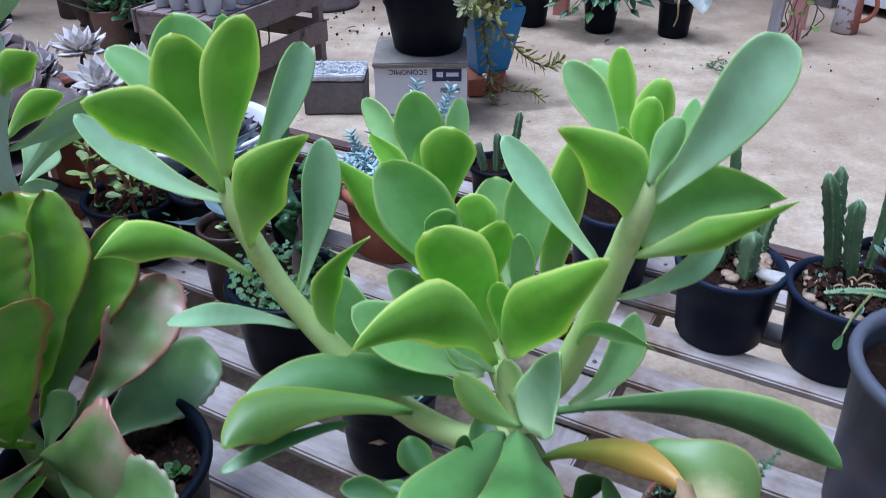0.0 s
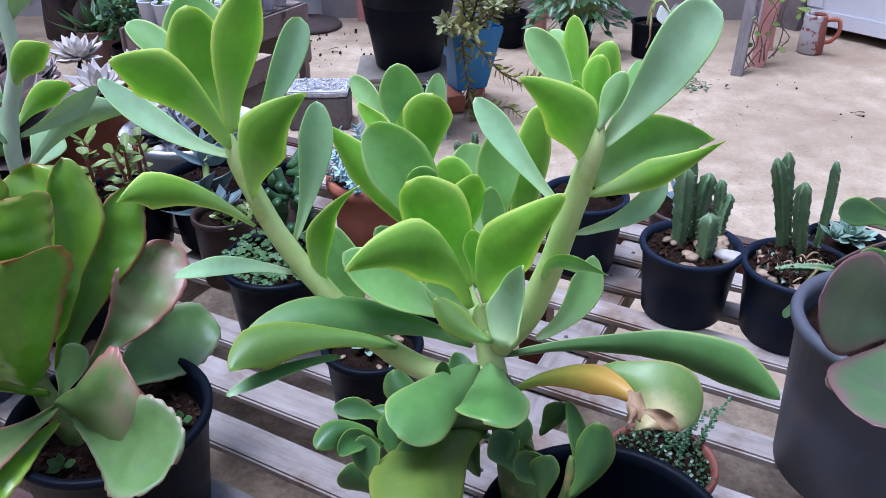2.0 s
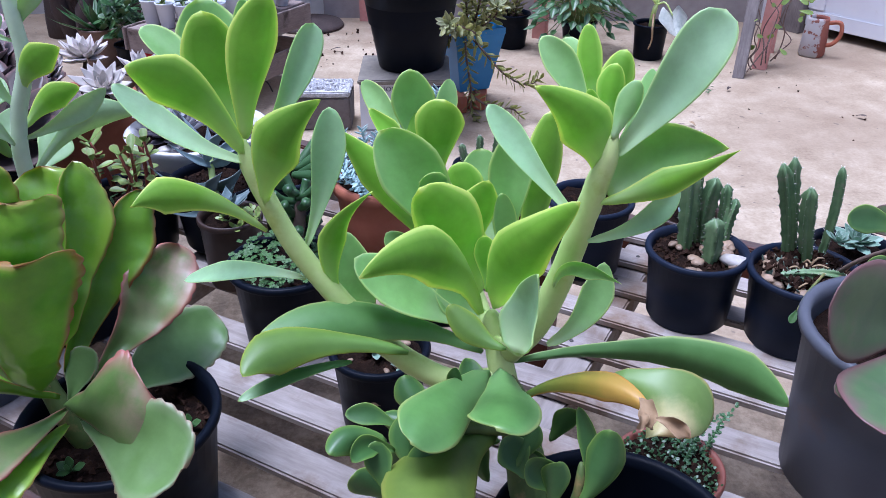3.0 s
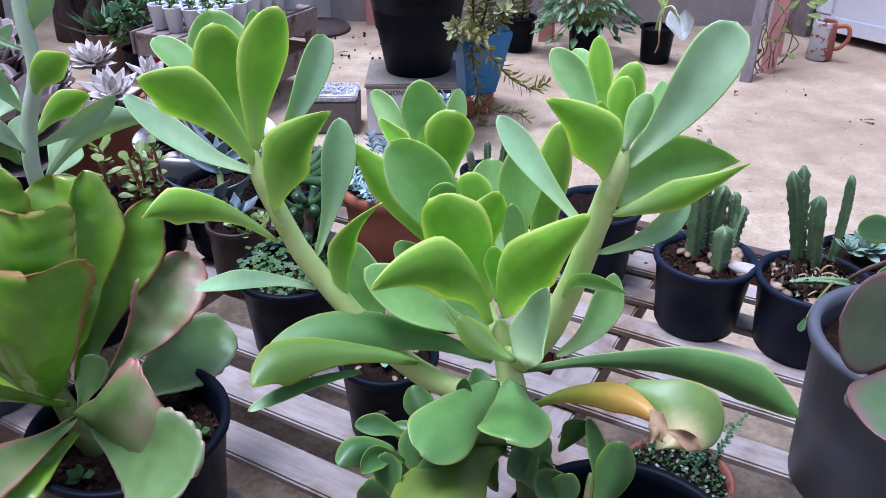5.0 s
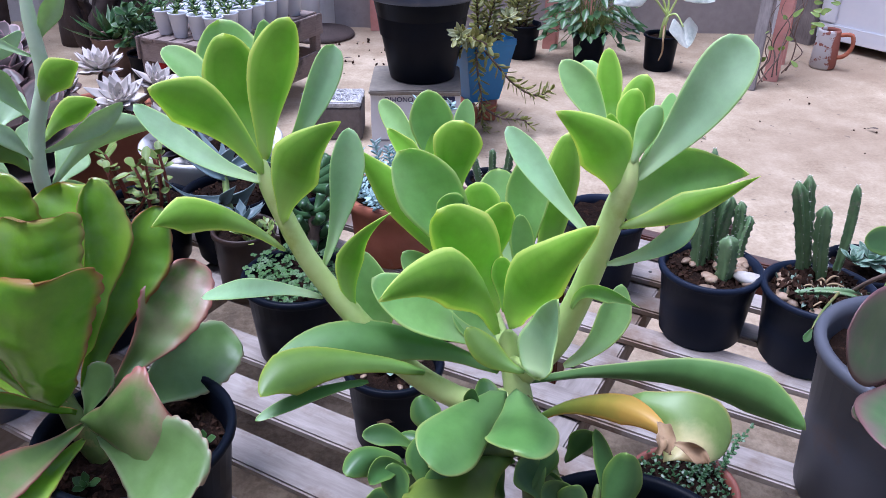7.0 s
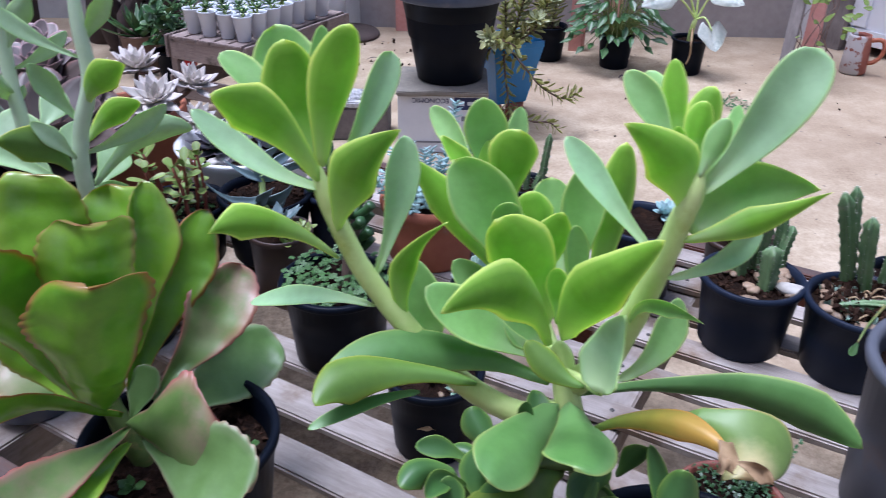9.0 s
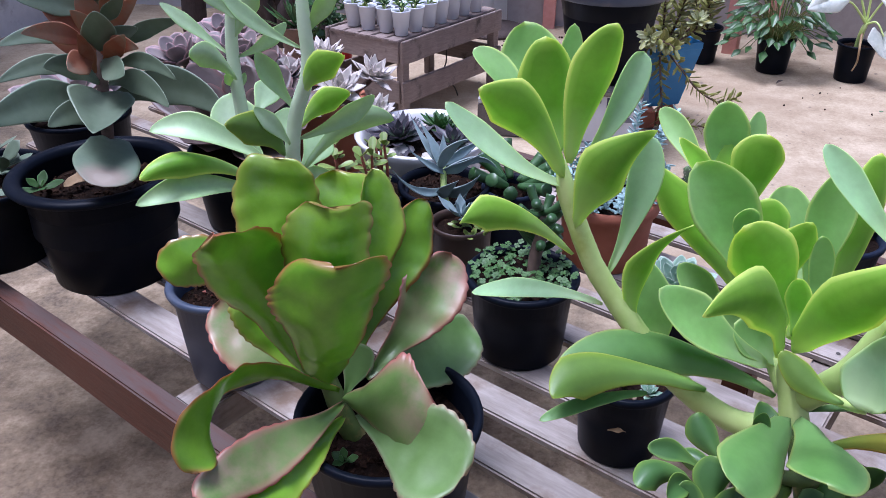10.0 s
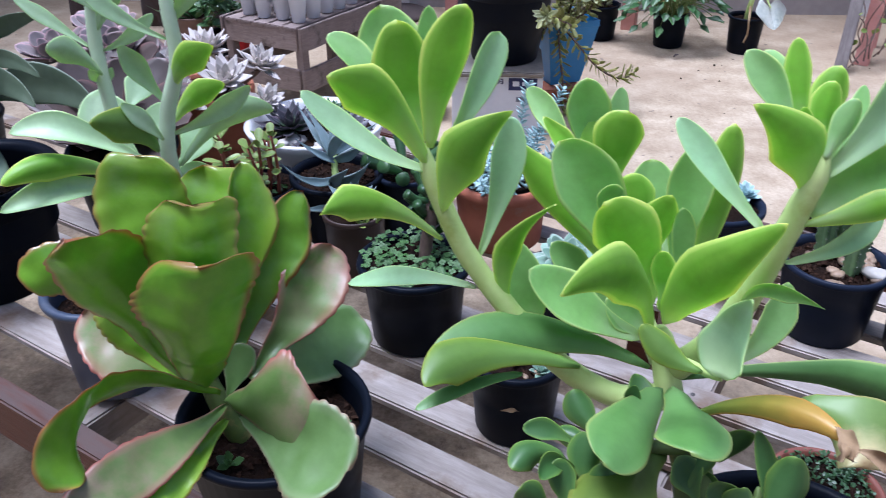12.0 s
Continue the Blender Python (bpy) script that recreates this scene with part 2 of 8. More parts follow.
GREEN = ((0.205, 0.445, 0.035), (0.375, 0.63, 0.062))          # clear yellow-green underside
BLOOM = ((0.30, 0.56, 0.17), (0.50, 0.74, 0.32))            # upper side with its blue-grey bloom
# sucker green with the shade inside the plant put into the colour
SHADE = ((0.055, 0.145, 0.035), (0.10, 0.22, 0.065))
LIME = (0.56, 0.77, 0.16)
LEAF = {
    "jade": leaf_mat("jade_leaf", *GREEN, (0.80, 0.86, 0.28), 0.89, glow=0.5, base=(0.54, 0.69, 0.32), back=BLOOM, halo=LIME, halo_from=0.55),
    "dew": leaf_mat("bloom_leaf", *BLOOM, (0.68, 0.80, 0.32), 0.90, glow=0.42, base=(0.56, 0.71, 0.42), back=GREEN, halo=(0.40, 0.62, 0.26), halo_from=0.72),
    "powder": leaf_mat("powdery_leaf", (0.38, 0.61, 0.34), (0.59, 0.79, 0.53), (0.66, 0.82, 0.40), 0.94, glow=0.4, base=(0.56, 0.71, 0.42), back=GREEN, halo=(0.44, 0.66, 0.34), halo_from=0.72),
    # moss, dull and elder: older low leaves, shade from above put into the colour
    "moss": leaf_mat("older_shaded_leaf", (0.13, 0.26, 0.035), (0.21, 0.35, 0.06), (0.46, 0.50, 0.08), 0.95, glow=0.32, base=(0.20, 0.36, 0.08), back=((0.12, 0.29, 0.08), (0.20, 0.40, 0.16)), halo=(0.25, 0.38, 0.03), halo_from=0.6),
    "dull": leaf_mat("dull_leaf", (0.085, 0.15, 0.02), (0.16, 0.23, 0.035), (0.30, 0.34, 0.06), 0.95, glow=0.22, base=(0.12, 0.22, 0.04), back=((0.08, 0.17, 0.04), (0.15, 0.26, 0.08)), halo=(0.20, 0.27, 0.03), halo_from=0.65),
    "elder": leaf_mat("older_bloom_shaded_leaf", (0.095, 0.25, 0.05), (0.18, 0.36, 0.095), (0.42, 0.50, 0.14), 0.95, glow=0.22, base=(0.20, 0.38, 0.12), back=((0.12, 0.28, 0.02), (0.19, 0.38, 0.03)), halo=(0.22, 0.40, 0.11), halo_from=0.65),
    "sage": leaf_mat("shaded_sucker_leaf", *SHADE, (0.30, 0.42, 0.08), 0.95, glow=0.25, base=(0.14, 0.27, 0.06), back=((0.09, 0.22, 0.03), (0.16, 0.33, 0.05)), halo=(0.18, 0.33, 0.06), halo_from=0.6),
    "burnt": leaf_mat("burnt_leaf", (0.17, 0.29, 0.05), (0.26, 0.39, 0.10), (0.50, 0.40, 0.14), 0.96, glow=0.22, base=(0.24, 0.40, 0.10), back=GREEN, scorch=(0.163, 0.408, 0.639, 0.034, (0.66, 0.60, 0.30), (0.36, 0.22, 0.10))),
    "amber": leaf_mat("yellowed_leaf", (0.30, 0.33, 0.04), (0.52, 0.40, 0.06), (0.62, 0.36, 0.06), 0.85, glow=0.28, base=(0.15, 0.32, 0.05), blotch=(0.62, 0.36, 0.07), blotch_at=0.45),
    "frost": leaf_mat("frost_leaf", (0.45, 0.645, 0.37), (0.62, 0.79, 0.53), (0.62, 0.78, 0.38), 0.94, glow=0.32, base=(0.48, 0.64, 0.38), back=((0.30, 0.47, 0.08), (0.40, 0.57, 0.13)), halo=(0.42, 0.64, 0.28), halo_from=0.6),
    "paddle": leaf_mat("paddle_leaf", (0.155, 0.38, 0.016), (0.36, 0.61, 0.04), (0.46, 0.24, 0.10), 0.975, rough=0.25, vein=0.7, coat=0.5, glow=0.4, blotch=(0.28, 0.42, 0.14), blotch_at=0.6, halo=(0.38, 0.52, 0.06), halo_from=0.6),
    "ember": leaf_mat("red_margined_leaf", (0.12, 0.30, 0.014), (0.27, 0.50, 0.03), (0.42, 0.13, 0.06), 0.955, rough=0.25, vein=0.7, coat=0.5, glow=0.36, halo=(0.38, 0.36, 0.06), halo_from=0.84),
    "matte": leaf_mat("matte_leaf", (0.12, 0.24, 0.05), (0.215, 0.355, 0.11), (0.40, 0.24, 0.17), 0.98, rough=0.45, glow=0.2, vein=0.35, halo=(0.28, 0.36, 0.18), halo_from=0.75),
    "blush": leaf_mat("blush_leaf", (0.125, 0.245, 0.04), (0.215, 0.345, 0.09), (0.42, 0.12, 0.10), 0.965, rough=0.38, glow=0.16, vein=0.4, blotch=(0.42, 0.27, 0.22), blotch_at=0.5, tip_from=0.3, halo=(0.46, 0.21, 0.17), halo_from=0.66),
    "silver": leaf_mat("silver_leaf", (0.10, 0.15, 0.09), (0.19, 0.245, 0.165), (0.30, 0.38, 0.27), 0.95, rough=0.55, glow=0.1),
    "withered": leaf_mat("half_dry_leaf", (0.10, 0.155, 0.10), (0.17, 0.23, 0.16), (0.12, 0.17, 0.10), 0.9, rough=0.6, glow=0.1, scorch=(-0.723, 0.848, 0.601, 0.050, (0.27, 0.225, 0.18), (0.33, 0.28, 0.23))),
    "rust": leaf_mat("rust_leaf", (0.30, 0.09, 0.035), (0.46, 0.18, 0.09), (0.46, 0.24, 0.14), 0.95, rough=0.7, glow=0.15, blotch=(0.28, 0.26, 0.18), blotch_at=0.55),
    "purple": leaf_mat("purple_leaf", (0.08, 0.16, 0.06), (0.16, 0.25, 0.09), (0.19, 0.09, 0.085), 0.9, glow=0.14, blotch=(0.21, 0.12, 0.13), blotch_at=0.68, halo=(0.21, 0.11, 0.12), halo_from=0.6),
    "slate": leaf_mat("slate_leaf", (0.13, 0.19, 0.21), (0.23, 0.31, 0.33), (0.30, 0.36, 0.37), 0.93, rough=0.5, glow=0.05),
    "ghost": leaf_mat("ghost_leaf", (0.54, 0.49, 0.46), (0.72, 0.67, 0.63), (0.66, 0.56, 0.55), 0.9, rough=0.65, glow=0.08),
    "ink": leaf_mat("ink_leaf", (0.03, 0.036, 0.045), (0.085, 0.075, 0.10), (0.14, 0.09, 0.12), 0.88, rough=0.45, glow=0.04, base=(0.07, 0.16, 0.05)),
    "ice": leaf_mat("ice_leaf", (0.30, 0.47, 0.50), (0.48, 0.66, 0.68), (0.55, 0.68, 0.7), 0.95, rough=0.6, glow=0.1),
    "mint": leaf_mat("mint_leaf", (0.19, 0.32, 0.24), (0.32, 0.46, 0.36), (0.5, 0.56, 0.48), 0.9, rough=0.5, glow=0.12),
    "clover": leaf_mat("clover_leaf", (0.028, 0.09, 0.014), (0.07, 0.165, 0.03), (0.16, 0.34, 0.12), 0.93, rough=0.55, glow=0.2),
    "trailing": leaf_mat("trailing_leaf", (0.17, 0.20, 0.03), (0.36, 0.38, 0.10), (0.40, 0.37, 0.14), 0.93, rough=0.5, glow=0.14, blotch=(0.30, 0.22, 0.09), blotch_at=0.6),
    "pale": leaf_mat("pale_tip_leaf", (0.36, 0.40, 0.18), (0.55, 0.58, 0.36), (0.6, 0.58, 0.38), 0.93, rough=0.5, glow=0.2),
    "dusk": leaf_mat("dusk_leaf", (0.20, 0.165, 0.165), (0.34, 0.29, 0.29), (0.52, 0.32, 0.33), 0.86, rough=0.5, glow=0.1, base=(0.32, 0.34, 0.28)),
    "maroon": leaf_mat("maroon_leaf", (0.06, 0.045, 0.04), (0.12, 0.085, 0.075), (0.16, 0.08, 0.07), 0.9, rough=0.5, glow=0.06),
    "snow": leaf_mat("snow_leaf", (0.6, 0.64, 0.6), (0.74, 0.76, 0.72), (0.77, 0.8, 0.73), 0.97, rough=0.45, glow=0.2, blotch=(0.10, 0.19, 0.13), blotch_at=0.62, tip_from=0.0),
    "forest": leaf_mat("forest_leaf", (0.025, 0.085, 0.025), (0.06, 0.16, 0.045), (0.08, 0.18, 0.06), 0.95, rough=0.4, glow=0.2, blotch=(0.16, 0.27, 0.07), blotch_at=0.6, tip_from=0.05),
    "olive": leaf_mat("olive_leaf", (0.15, 0.25, 0.04), (0.31, 0.43, 0.10), (0.34, 0.22, 0.08), 0.9, rough=0.45, glow=0.22),
    "bead": leaf_mat("bead_leaf", (0.025, 0.075, 0.025), (0.06, 0.14, 0.045), (0.12, 0.22, 0.08), 0.95, rough=0.4, glow=0.1),
}
STEM = surface("green_stem", (0.48, 0.63, 0.17), (0.66, 0.80, 0.31), 60, 9, 0.4, 0.15, dirt=(0.44, 0.55, 0.12))
FROSTSTEM = surface("frosted_stem", (0.50, 0.66, 0.40), (0.64, 0.78, 0.54), 60, 9, 0.5, 0.12)
OLDSTEM = surface("old_green_stem", (0.055, 0.10, 0.02), (0.15, 0.21, 0.05), 60, 22, 0.55, 0.4, dirt=(0.26, 0.20, 0.07), dirt_at=0.57)
BARK = surface("bark", (0.09, 0.06, 0.045), (0.19, 0.13, 0.1), 120, 14, 0.85, 0.6)
CACTUS = surface("cactus_skin", (0.085, 0.165, 0.065), (0.19, 0.29, 0.13), 90, 22, 0.5, 0.35, dirt=(0.22, 0.23, 0.15), dirt_at=0.64)
SPINE = surface("spine", (0.5, 0.48, 0.4), (0.65, 0.62, 0.55), 90, 9, 0.7, 0)
BLACK = surface("black_plastic", (0.003, 0.0046, 0.009), (0.006, 0.0085, 0.015), 9, 5, 0.42, 0.06, dirt=(0.012, 0.014, 0.019), dirt_at=0.7, shine=0.08)
GREY = surface("grey_plastic", (0.074, 0.08, 0.10), (0.11, 0.116, 0.138), 12, 5, 0.5, 0.06, dirt=(0.11, 0.085, 0.075), dirt_at=0.64, shine=0.3)
NAVY = surface("navy_plastic", (0.009, 0.014, 0.028), (0.017, 0.023, 0.041), 12, 6, 0.45, 0.05, dirt=(0.025, 0.028, 0.038), dirt_at=0.68, shine=0.11)
# lightened for the big pot's lip, its bluish highlight put into the colour
RIMBLUE = surface("blue_grey_plastic", (0.035, 0.05, 0.085), (0.065, 0.085, 0.13), 30, 8, 0.4, 0.06, dirt=(0.09, 0.10, 0.13), dirt_at=0.62)
TERRA = surface("terracotta", (0.32, 0.095, 0.05), (0.42, 0.15, 0.08), 50, 8, 0.75, 0.25, dirt=(0.34, 0.18, 0.13), dirt_at=0.66)
DARKTERRA = surface("dark_red_plastic", (0.15, 0.045, 0.03), (0.24, 0.08, 0.05), 50, 8, 0.6, 0.2)
BROWN = surface("brown_plastic", (0.025, 0.014, 0.010), (0.055, 0.03, 0.02), 40, 10, 0.5, 0.1)
WHITE_PLASTIC = surface("white_plastic", (0.68, 0.73, 0.80), (0.80, 0.83, 0.87), 15, 6, 0.4, 0.03)
GLAZE = surface("white_glaze", (0.66, 0.67, 0.68), (0.8, 0.8, 0.8), 20, 6, 0.25, 0.03, dirt=(0.4, 0.38, 0.34), dirt_at=0.7)
BLUE = surface("blue_plastic", (0.022, 0.17, 0.40), (0.04, 0.235, 0.52), 12, 5, 0.5, 0.08, dirt=(0.07, 0.2, 0.36), dirt_at=0.68)
SOIL = surface("potting_soil", (0.004, 0.003, 0.0025), (0.026, 0.014, 0.009), 240, 40, 0.95, 1.0, dirt=(0.045, 0.022, 0.013), distance=0.006, shine=0.08)
CRUMB = surface("soil_crumb", (0.008, 0.005, 0.004), (0.05, 0.026, 0.016), 90, 30, 0.95, 0.8, dirt=(0.09, 0.05, 0.03), distance=0.004, shine=0.1)
PEBBLE = surface("pebble", (0.19, 0.12, 0.07), (0.38, 0.28, 0.19), 60, 25, 0.6, 0.15, vary=0.35)
STONE_WHITE = surface("white_stone", (0.36, 0.33, 0.29), (0.58, 0.55, 0.50), 80, 20, 0.7, 0.3)
SLAT = surface("weathered_slat", (0.155, 0.128, 0.108), (0.45, 0.405, 0.37), 24, 3.2, 0.8, 0.5, dirt=(0.17, 0.12, 0.085), dirt_at=0.57, stretch=(0.8, 5, 5), vary=0.2, shine=0.3)
CRATE = surface("crate_wood", (0.15, 0.11, 0.095), (0.31, 0.25, 0.225), 22, 5, 0.8, 0.5, dirt=(0.07, 0.055, 0.045), stretch=(1.5, 12, 12), vary=0.2)
RED_BEAM = surface("stained_beam", (0.06, 0.018, 0.010), (0.135, 0.046, 0.027), 16, 4, 0.5, 0.35, dirt=(0.13, 0.06, 0.045), dirt_at=0.66, shine=0.3, stretch=(1.5, 12, 12))
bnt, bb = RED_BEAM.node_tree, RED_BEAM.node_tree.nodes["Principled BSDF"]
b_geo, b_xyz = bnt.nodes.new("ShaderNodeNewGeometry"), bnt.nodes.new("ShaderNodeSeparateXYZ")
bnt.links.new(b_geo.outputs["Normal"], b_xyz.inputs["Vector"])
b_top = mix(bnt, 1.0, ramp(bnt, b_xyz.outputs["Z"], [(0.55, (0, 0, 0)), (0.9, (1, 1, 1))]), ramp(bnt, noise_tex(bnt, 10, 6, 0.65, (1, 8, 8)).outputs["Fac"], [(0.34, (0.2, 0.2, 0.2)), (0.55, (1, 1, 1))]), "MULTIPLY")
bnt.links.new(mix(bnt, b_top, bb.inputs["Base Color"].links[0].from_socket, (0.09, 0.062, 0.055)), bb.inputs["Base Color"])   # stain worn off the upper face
GROUND, gnt, gb = nodes_of("sandy_concrete")
g_fine, g_mid, g_big = noise_tex(gnt, 90, 8, 0.7), noise_tex(gnt, 7, 8, 0.65), noise_tex(gnt, 0.9, 5, 0.6)
g_col = ramp(gnt, g_mid.outputs["Fac"], [(0.34, (0.25, 0.18, 0.105)), (0.5, (0.40, 0.315, 0.205)), (0.64, (0.53, 0.435, 0.305))])
g_col = mix(gnt, 0.35, g_col, ramp(gnt, g_fine.outputs["Fac"], [(0.3, (0.17, 0.125, 0.08)), (0.66, (0.54, 0.45, 0.335))]))
g_col = mix(gnt, ramp(gnt, g_big.outputs["Fac"], [(0.43, (0.0, 0.0, 0.0)), (0.64, (0.7, 0.7, 0.7))]), g_col, (0.25, 0.18, 0.115))
g_spot = ramp(gnt, noise_tex(gnt, 26, 3, 0.5).outputs["Fac"], [(0.68, (0, 0, 0)), (0.73, (0.8, 0.8, 0.8))])
g_col = mix(gnt, g_spot, g_col, (0.13, 0.10, 0.075))
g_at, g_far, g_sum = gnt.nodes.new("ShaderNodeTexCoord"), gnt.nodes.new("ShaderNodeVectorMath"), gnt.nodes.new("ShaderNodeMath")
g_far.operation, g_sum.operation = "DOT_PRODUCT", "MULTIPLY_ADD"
g_far.inputs[1].default_value = (0.477, 0.879, 0)           # dirt under the bench, the bench's shade darkened into its colour
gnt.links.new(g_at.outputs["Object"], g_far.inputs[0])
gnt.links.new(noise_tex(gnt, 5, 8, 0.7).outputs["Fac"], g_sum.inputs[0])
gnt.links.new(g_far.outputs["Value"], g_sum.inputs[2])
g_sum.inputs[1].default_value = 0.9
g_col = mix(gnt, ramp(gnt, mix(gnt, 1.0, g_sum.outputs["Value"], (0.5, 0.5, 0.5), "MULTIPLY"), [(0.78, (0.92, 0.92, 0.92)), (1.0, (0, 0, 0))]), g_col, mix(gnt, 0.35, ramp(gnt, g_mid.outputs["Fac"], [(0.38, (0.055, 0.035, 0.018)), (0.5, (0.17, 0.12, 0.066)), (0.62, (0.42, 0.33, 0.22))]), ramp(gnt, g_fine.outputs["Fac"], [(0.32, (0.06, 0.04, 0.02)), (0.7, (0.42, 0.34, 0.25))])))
gnt.links.new(g_col, gb.inputs["Base Color"])
gb.inputs["Roughness"].default_value = 0.8
bump(gnt, gb, mix(gnt, 0.5, g_fine.outputs["Color"], g_mid.outputs["Color"]), 0.5, 0.006)
WALL = surface("grey_plaster", (0.30, 0.275, 0.26), (0.42, 0.39, 0.37), 30, 2, 0.9, 0.3, dirt=(0.24, 0.215, 0.2))
WHITEWALL = surface("white_plaster", (0.58, 0.58, 0.58), (0.72, 0.72, 0.72), 26, 2, 0.85, 0.25, dirt=(0.34, 0.32, 0.31))
DOOR = surface("door_paint", (0.80, 0.83, 0.87), (0.88, 0.90, 0.92), 20, 3, 0.4, 0.05, dirt=(0.70, 0.70, 0.70), dirt_at=0.7)
PINK = surface("pink_paint", (0.50, 0.21, 0.17), (0.64, 0.33, 0.28), 40, 8, 0.65, 0.2, dirt=(0.36, 0.25, 0.22), dirt_at=0.66)
DRIFT = surface("driftwood", (0.12, 0.10, 0.095), (0.3, 0.27, 0.25), 24, 6, 0.85, 0.6, stretch=(8, 8, 1))
CARD = surface("white_carton", (0.58, 0.6, 0.63), (0.7, 0.71, 0.73), 30, 5, 0.7, 0.08)
INK_BLUE = surface("navy_print", (0.012, 0.018, 0.075), (0.02, 0.028, 0.10), 30, 5, 0.6, 0.03)
INK_GREY = surface("grey_print", (0.16, 0.17, 0.2), (0.24, 0.25, 0.28), 30, 5, 0.6, 0.03)
SLAB = surface("concrete_slab", (0.15, 0.135, 0.11), (0.26, 0.235, 0.195), 60, 9, 0.85, 0.4, dirt=(0.16, 0.15, 0.13))
GRANITE = surface("speckled_block", (0.20, 0.20, 0.205), (0.72, 0.72, 0.73), 300, 40, 0.7, 0.4)
BLOCK = surface("cement_block", (0.10, 0.085, 0.08), (0.18, 0.155, 0.145), 70, 9, 0.9, 0.5)
REDPLASTIC = surface("red_plastic", (0.36, 0.012, 0.012), (0.5, 0.03, 0.025), 20, 6, 0.4, 0.05)
DRY = surface("dry_leaf", (0.22, 0.13, 0.06), (0.42, 0.31, 0.18), 60, 14, 0.85, 0.3)
WIRE = surface("wire", (0.05, 0.045, 0.045), (0.12, 0.11, 0.10), 60, 14, 0.6, 0.1, metal=0.5)
PINKSTEM = surface("red_stem", (0.22, 0.05, 0.035), (0.34, 0.1, 0.06), 50, 9, 0.6, 0.2)
BARKPOT = surface("brown_clay", (0.14, 0.09, 0.07), (0.24, 0.16, 0.13), 40, 8, 0.85, 0.3)
JUG = surface("old_terracotta", (0.24, 0.075, 0.05), (0.33, 0.12, 0.08), 40, 9, 0.8, 0.3, dirt=(0.36, 0.2, 0.15), dirt_at=0.66)
jnt, jb = JUG.node_tree, JUG.node_tree.nodes["Principled BSDF"]
j_split, j_at = jnt.nodes.new("ShaderNodeSeparateXYZ"), jnt.nodes.new("ShaderNodeTexCoord")
jnt.links.new(j_at.outputs["Object"], j_split.inputs["Vector"])
j_sum = jnt.nodes.new("ShaderNodeMath")
j_sum.operation = "MULTIPLY_ADD"
j_sum.inputs[1].default_value = -0.06
jnt.links.new(noise_tex(jnt, 24, 5, 0.6).outputs["Fac"], j_sum.inputs[0])
jnt.links.new(j_split.outputs["X"], j_sum.inputs[2])
j_low = jnt.nodes.new("ShaderNodeMapRange")
j_low.inputs["From Min"].default_value, j_low.inputs["From Max"].default_value = 1.632, 1.622
jnt.links.new(j_sum.outputs["Value"], j_low.inputs["Value"])
j_col = mix(jnt, j_low.outputs["Result"], jb.inputs["Base Color"].links[0].from_socket,
            ramp(jnt, noise_tex(jnt, 34, 5, 0.6).outputs["Fac"], [(0.56, (0.50, 0.48, 0.47)), (0.6, (0.26, 0.10, 0.07))]))
jnt.links.new(j_col, jb.inputs["Base Color"])                 # flaking whitewash on one half
TRUNK = surface("dark_trunk", (0.035, 0.025, 0.022), (0.09, 0.065, 0.058), 40, 8, 0.9, 0.7, stretch=(4, 4, 1))


# ---- builders ----
def mesh_of(name, verts, faces, material, smooth=True):
    me = bpy.data.meshes.new(name)
    me.from_pydata([tuple(v) for v in verts], [], [tuple(f) for f in faces])
    me.update()
    if smooth:
        me.polygons.foreach_set("use_smooth", [True] * len(me.polygons))
    me.materials.append(material)
    return me


def thing(name, label, category, at=(0, 0, 0), group="", kind=""):
    ob = new(name)
    ob.empty_display_size = 0.02
    ob.location = at
    return tagged(ob, label, category, group, kind)


def hang(ob, parent, label=""):
    ob.parent = parent
    if parent.type == "EMPTY":
        ob.matrix_parent_inverse = Matrix.Translation(-parent.location)
    if label:
        ob["label"] = label
    return ob


def part(name, verts, faces, material, parent, label="", smooth=True):
    return hang(new(name, mesh_of(name, verts, faces, material, smooth)), parent, label)


def from_bm(name, bm, material, smooth=False):
    me = bpy.data.meshes.new(name)
    bm.to_mesh(me)
    bm.free()
    if smooth:
        me.polygons.foreach_set("use_smooth", [True] * len(me.polygons))
    me.materials.append(material)
    return me


def box_mesh(name, size, material, bevel=0.002, rough=0.0, seed=0, cuts=0, taper=1.0):
    """A bevelled board or block about its middle; rough: metres by which its corners wander."""
    bm = bmesh.new()
    bmesh.ops.create_cube(bm, size=1)
    bmesh.ops.scale(bm, vec=size, verts=bm.verts)
    if taper != 1.0:
        for v in bm.verts:
            if v.co.z < 0:
                v.co.x *= taper
                v.co.y *= taper
    if cuts:
        long_edges = [e for e in bm.edges if abs((e.verts[0].co - e.verts[1].co).x) > size[0] * 0.9]
        bmesh.ops.subdivide_edges(bm, edges=long_edges, cuts=cuts)
    if bevel:
        sharp = [e for e in bm.edges if len(e.link_faces) == 2 and e.calc_face_angle(0) > 0.5]
        bmesh.ops.bevel(bm, geom=sharp, offset=bevel, segments=2, affect="EDGES")
    if rough:
        for v in bm.verts:
            v.co += rough * noise.noise_vector(v.co * 9 + Vector((seed * 7.1, seed, 0)))
    return from_bm(name, bm, material)


def ring(c, u, w, r, n):
    return [c + r * (math.cos(2 * math.pi * k / n) * u + math.sin(2 * math.pi * k / n) * w) for k in range(n)]


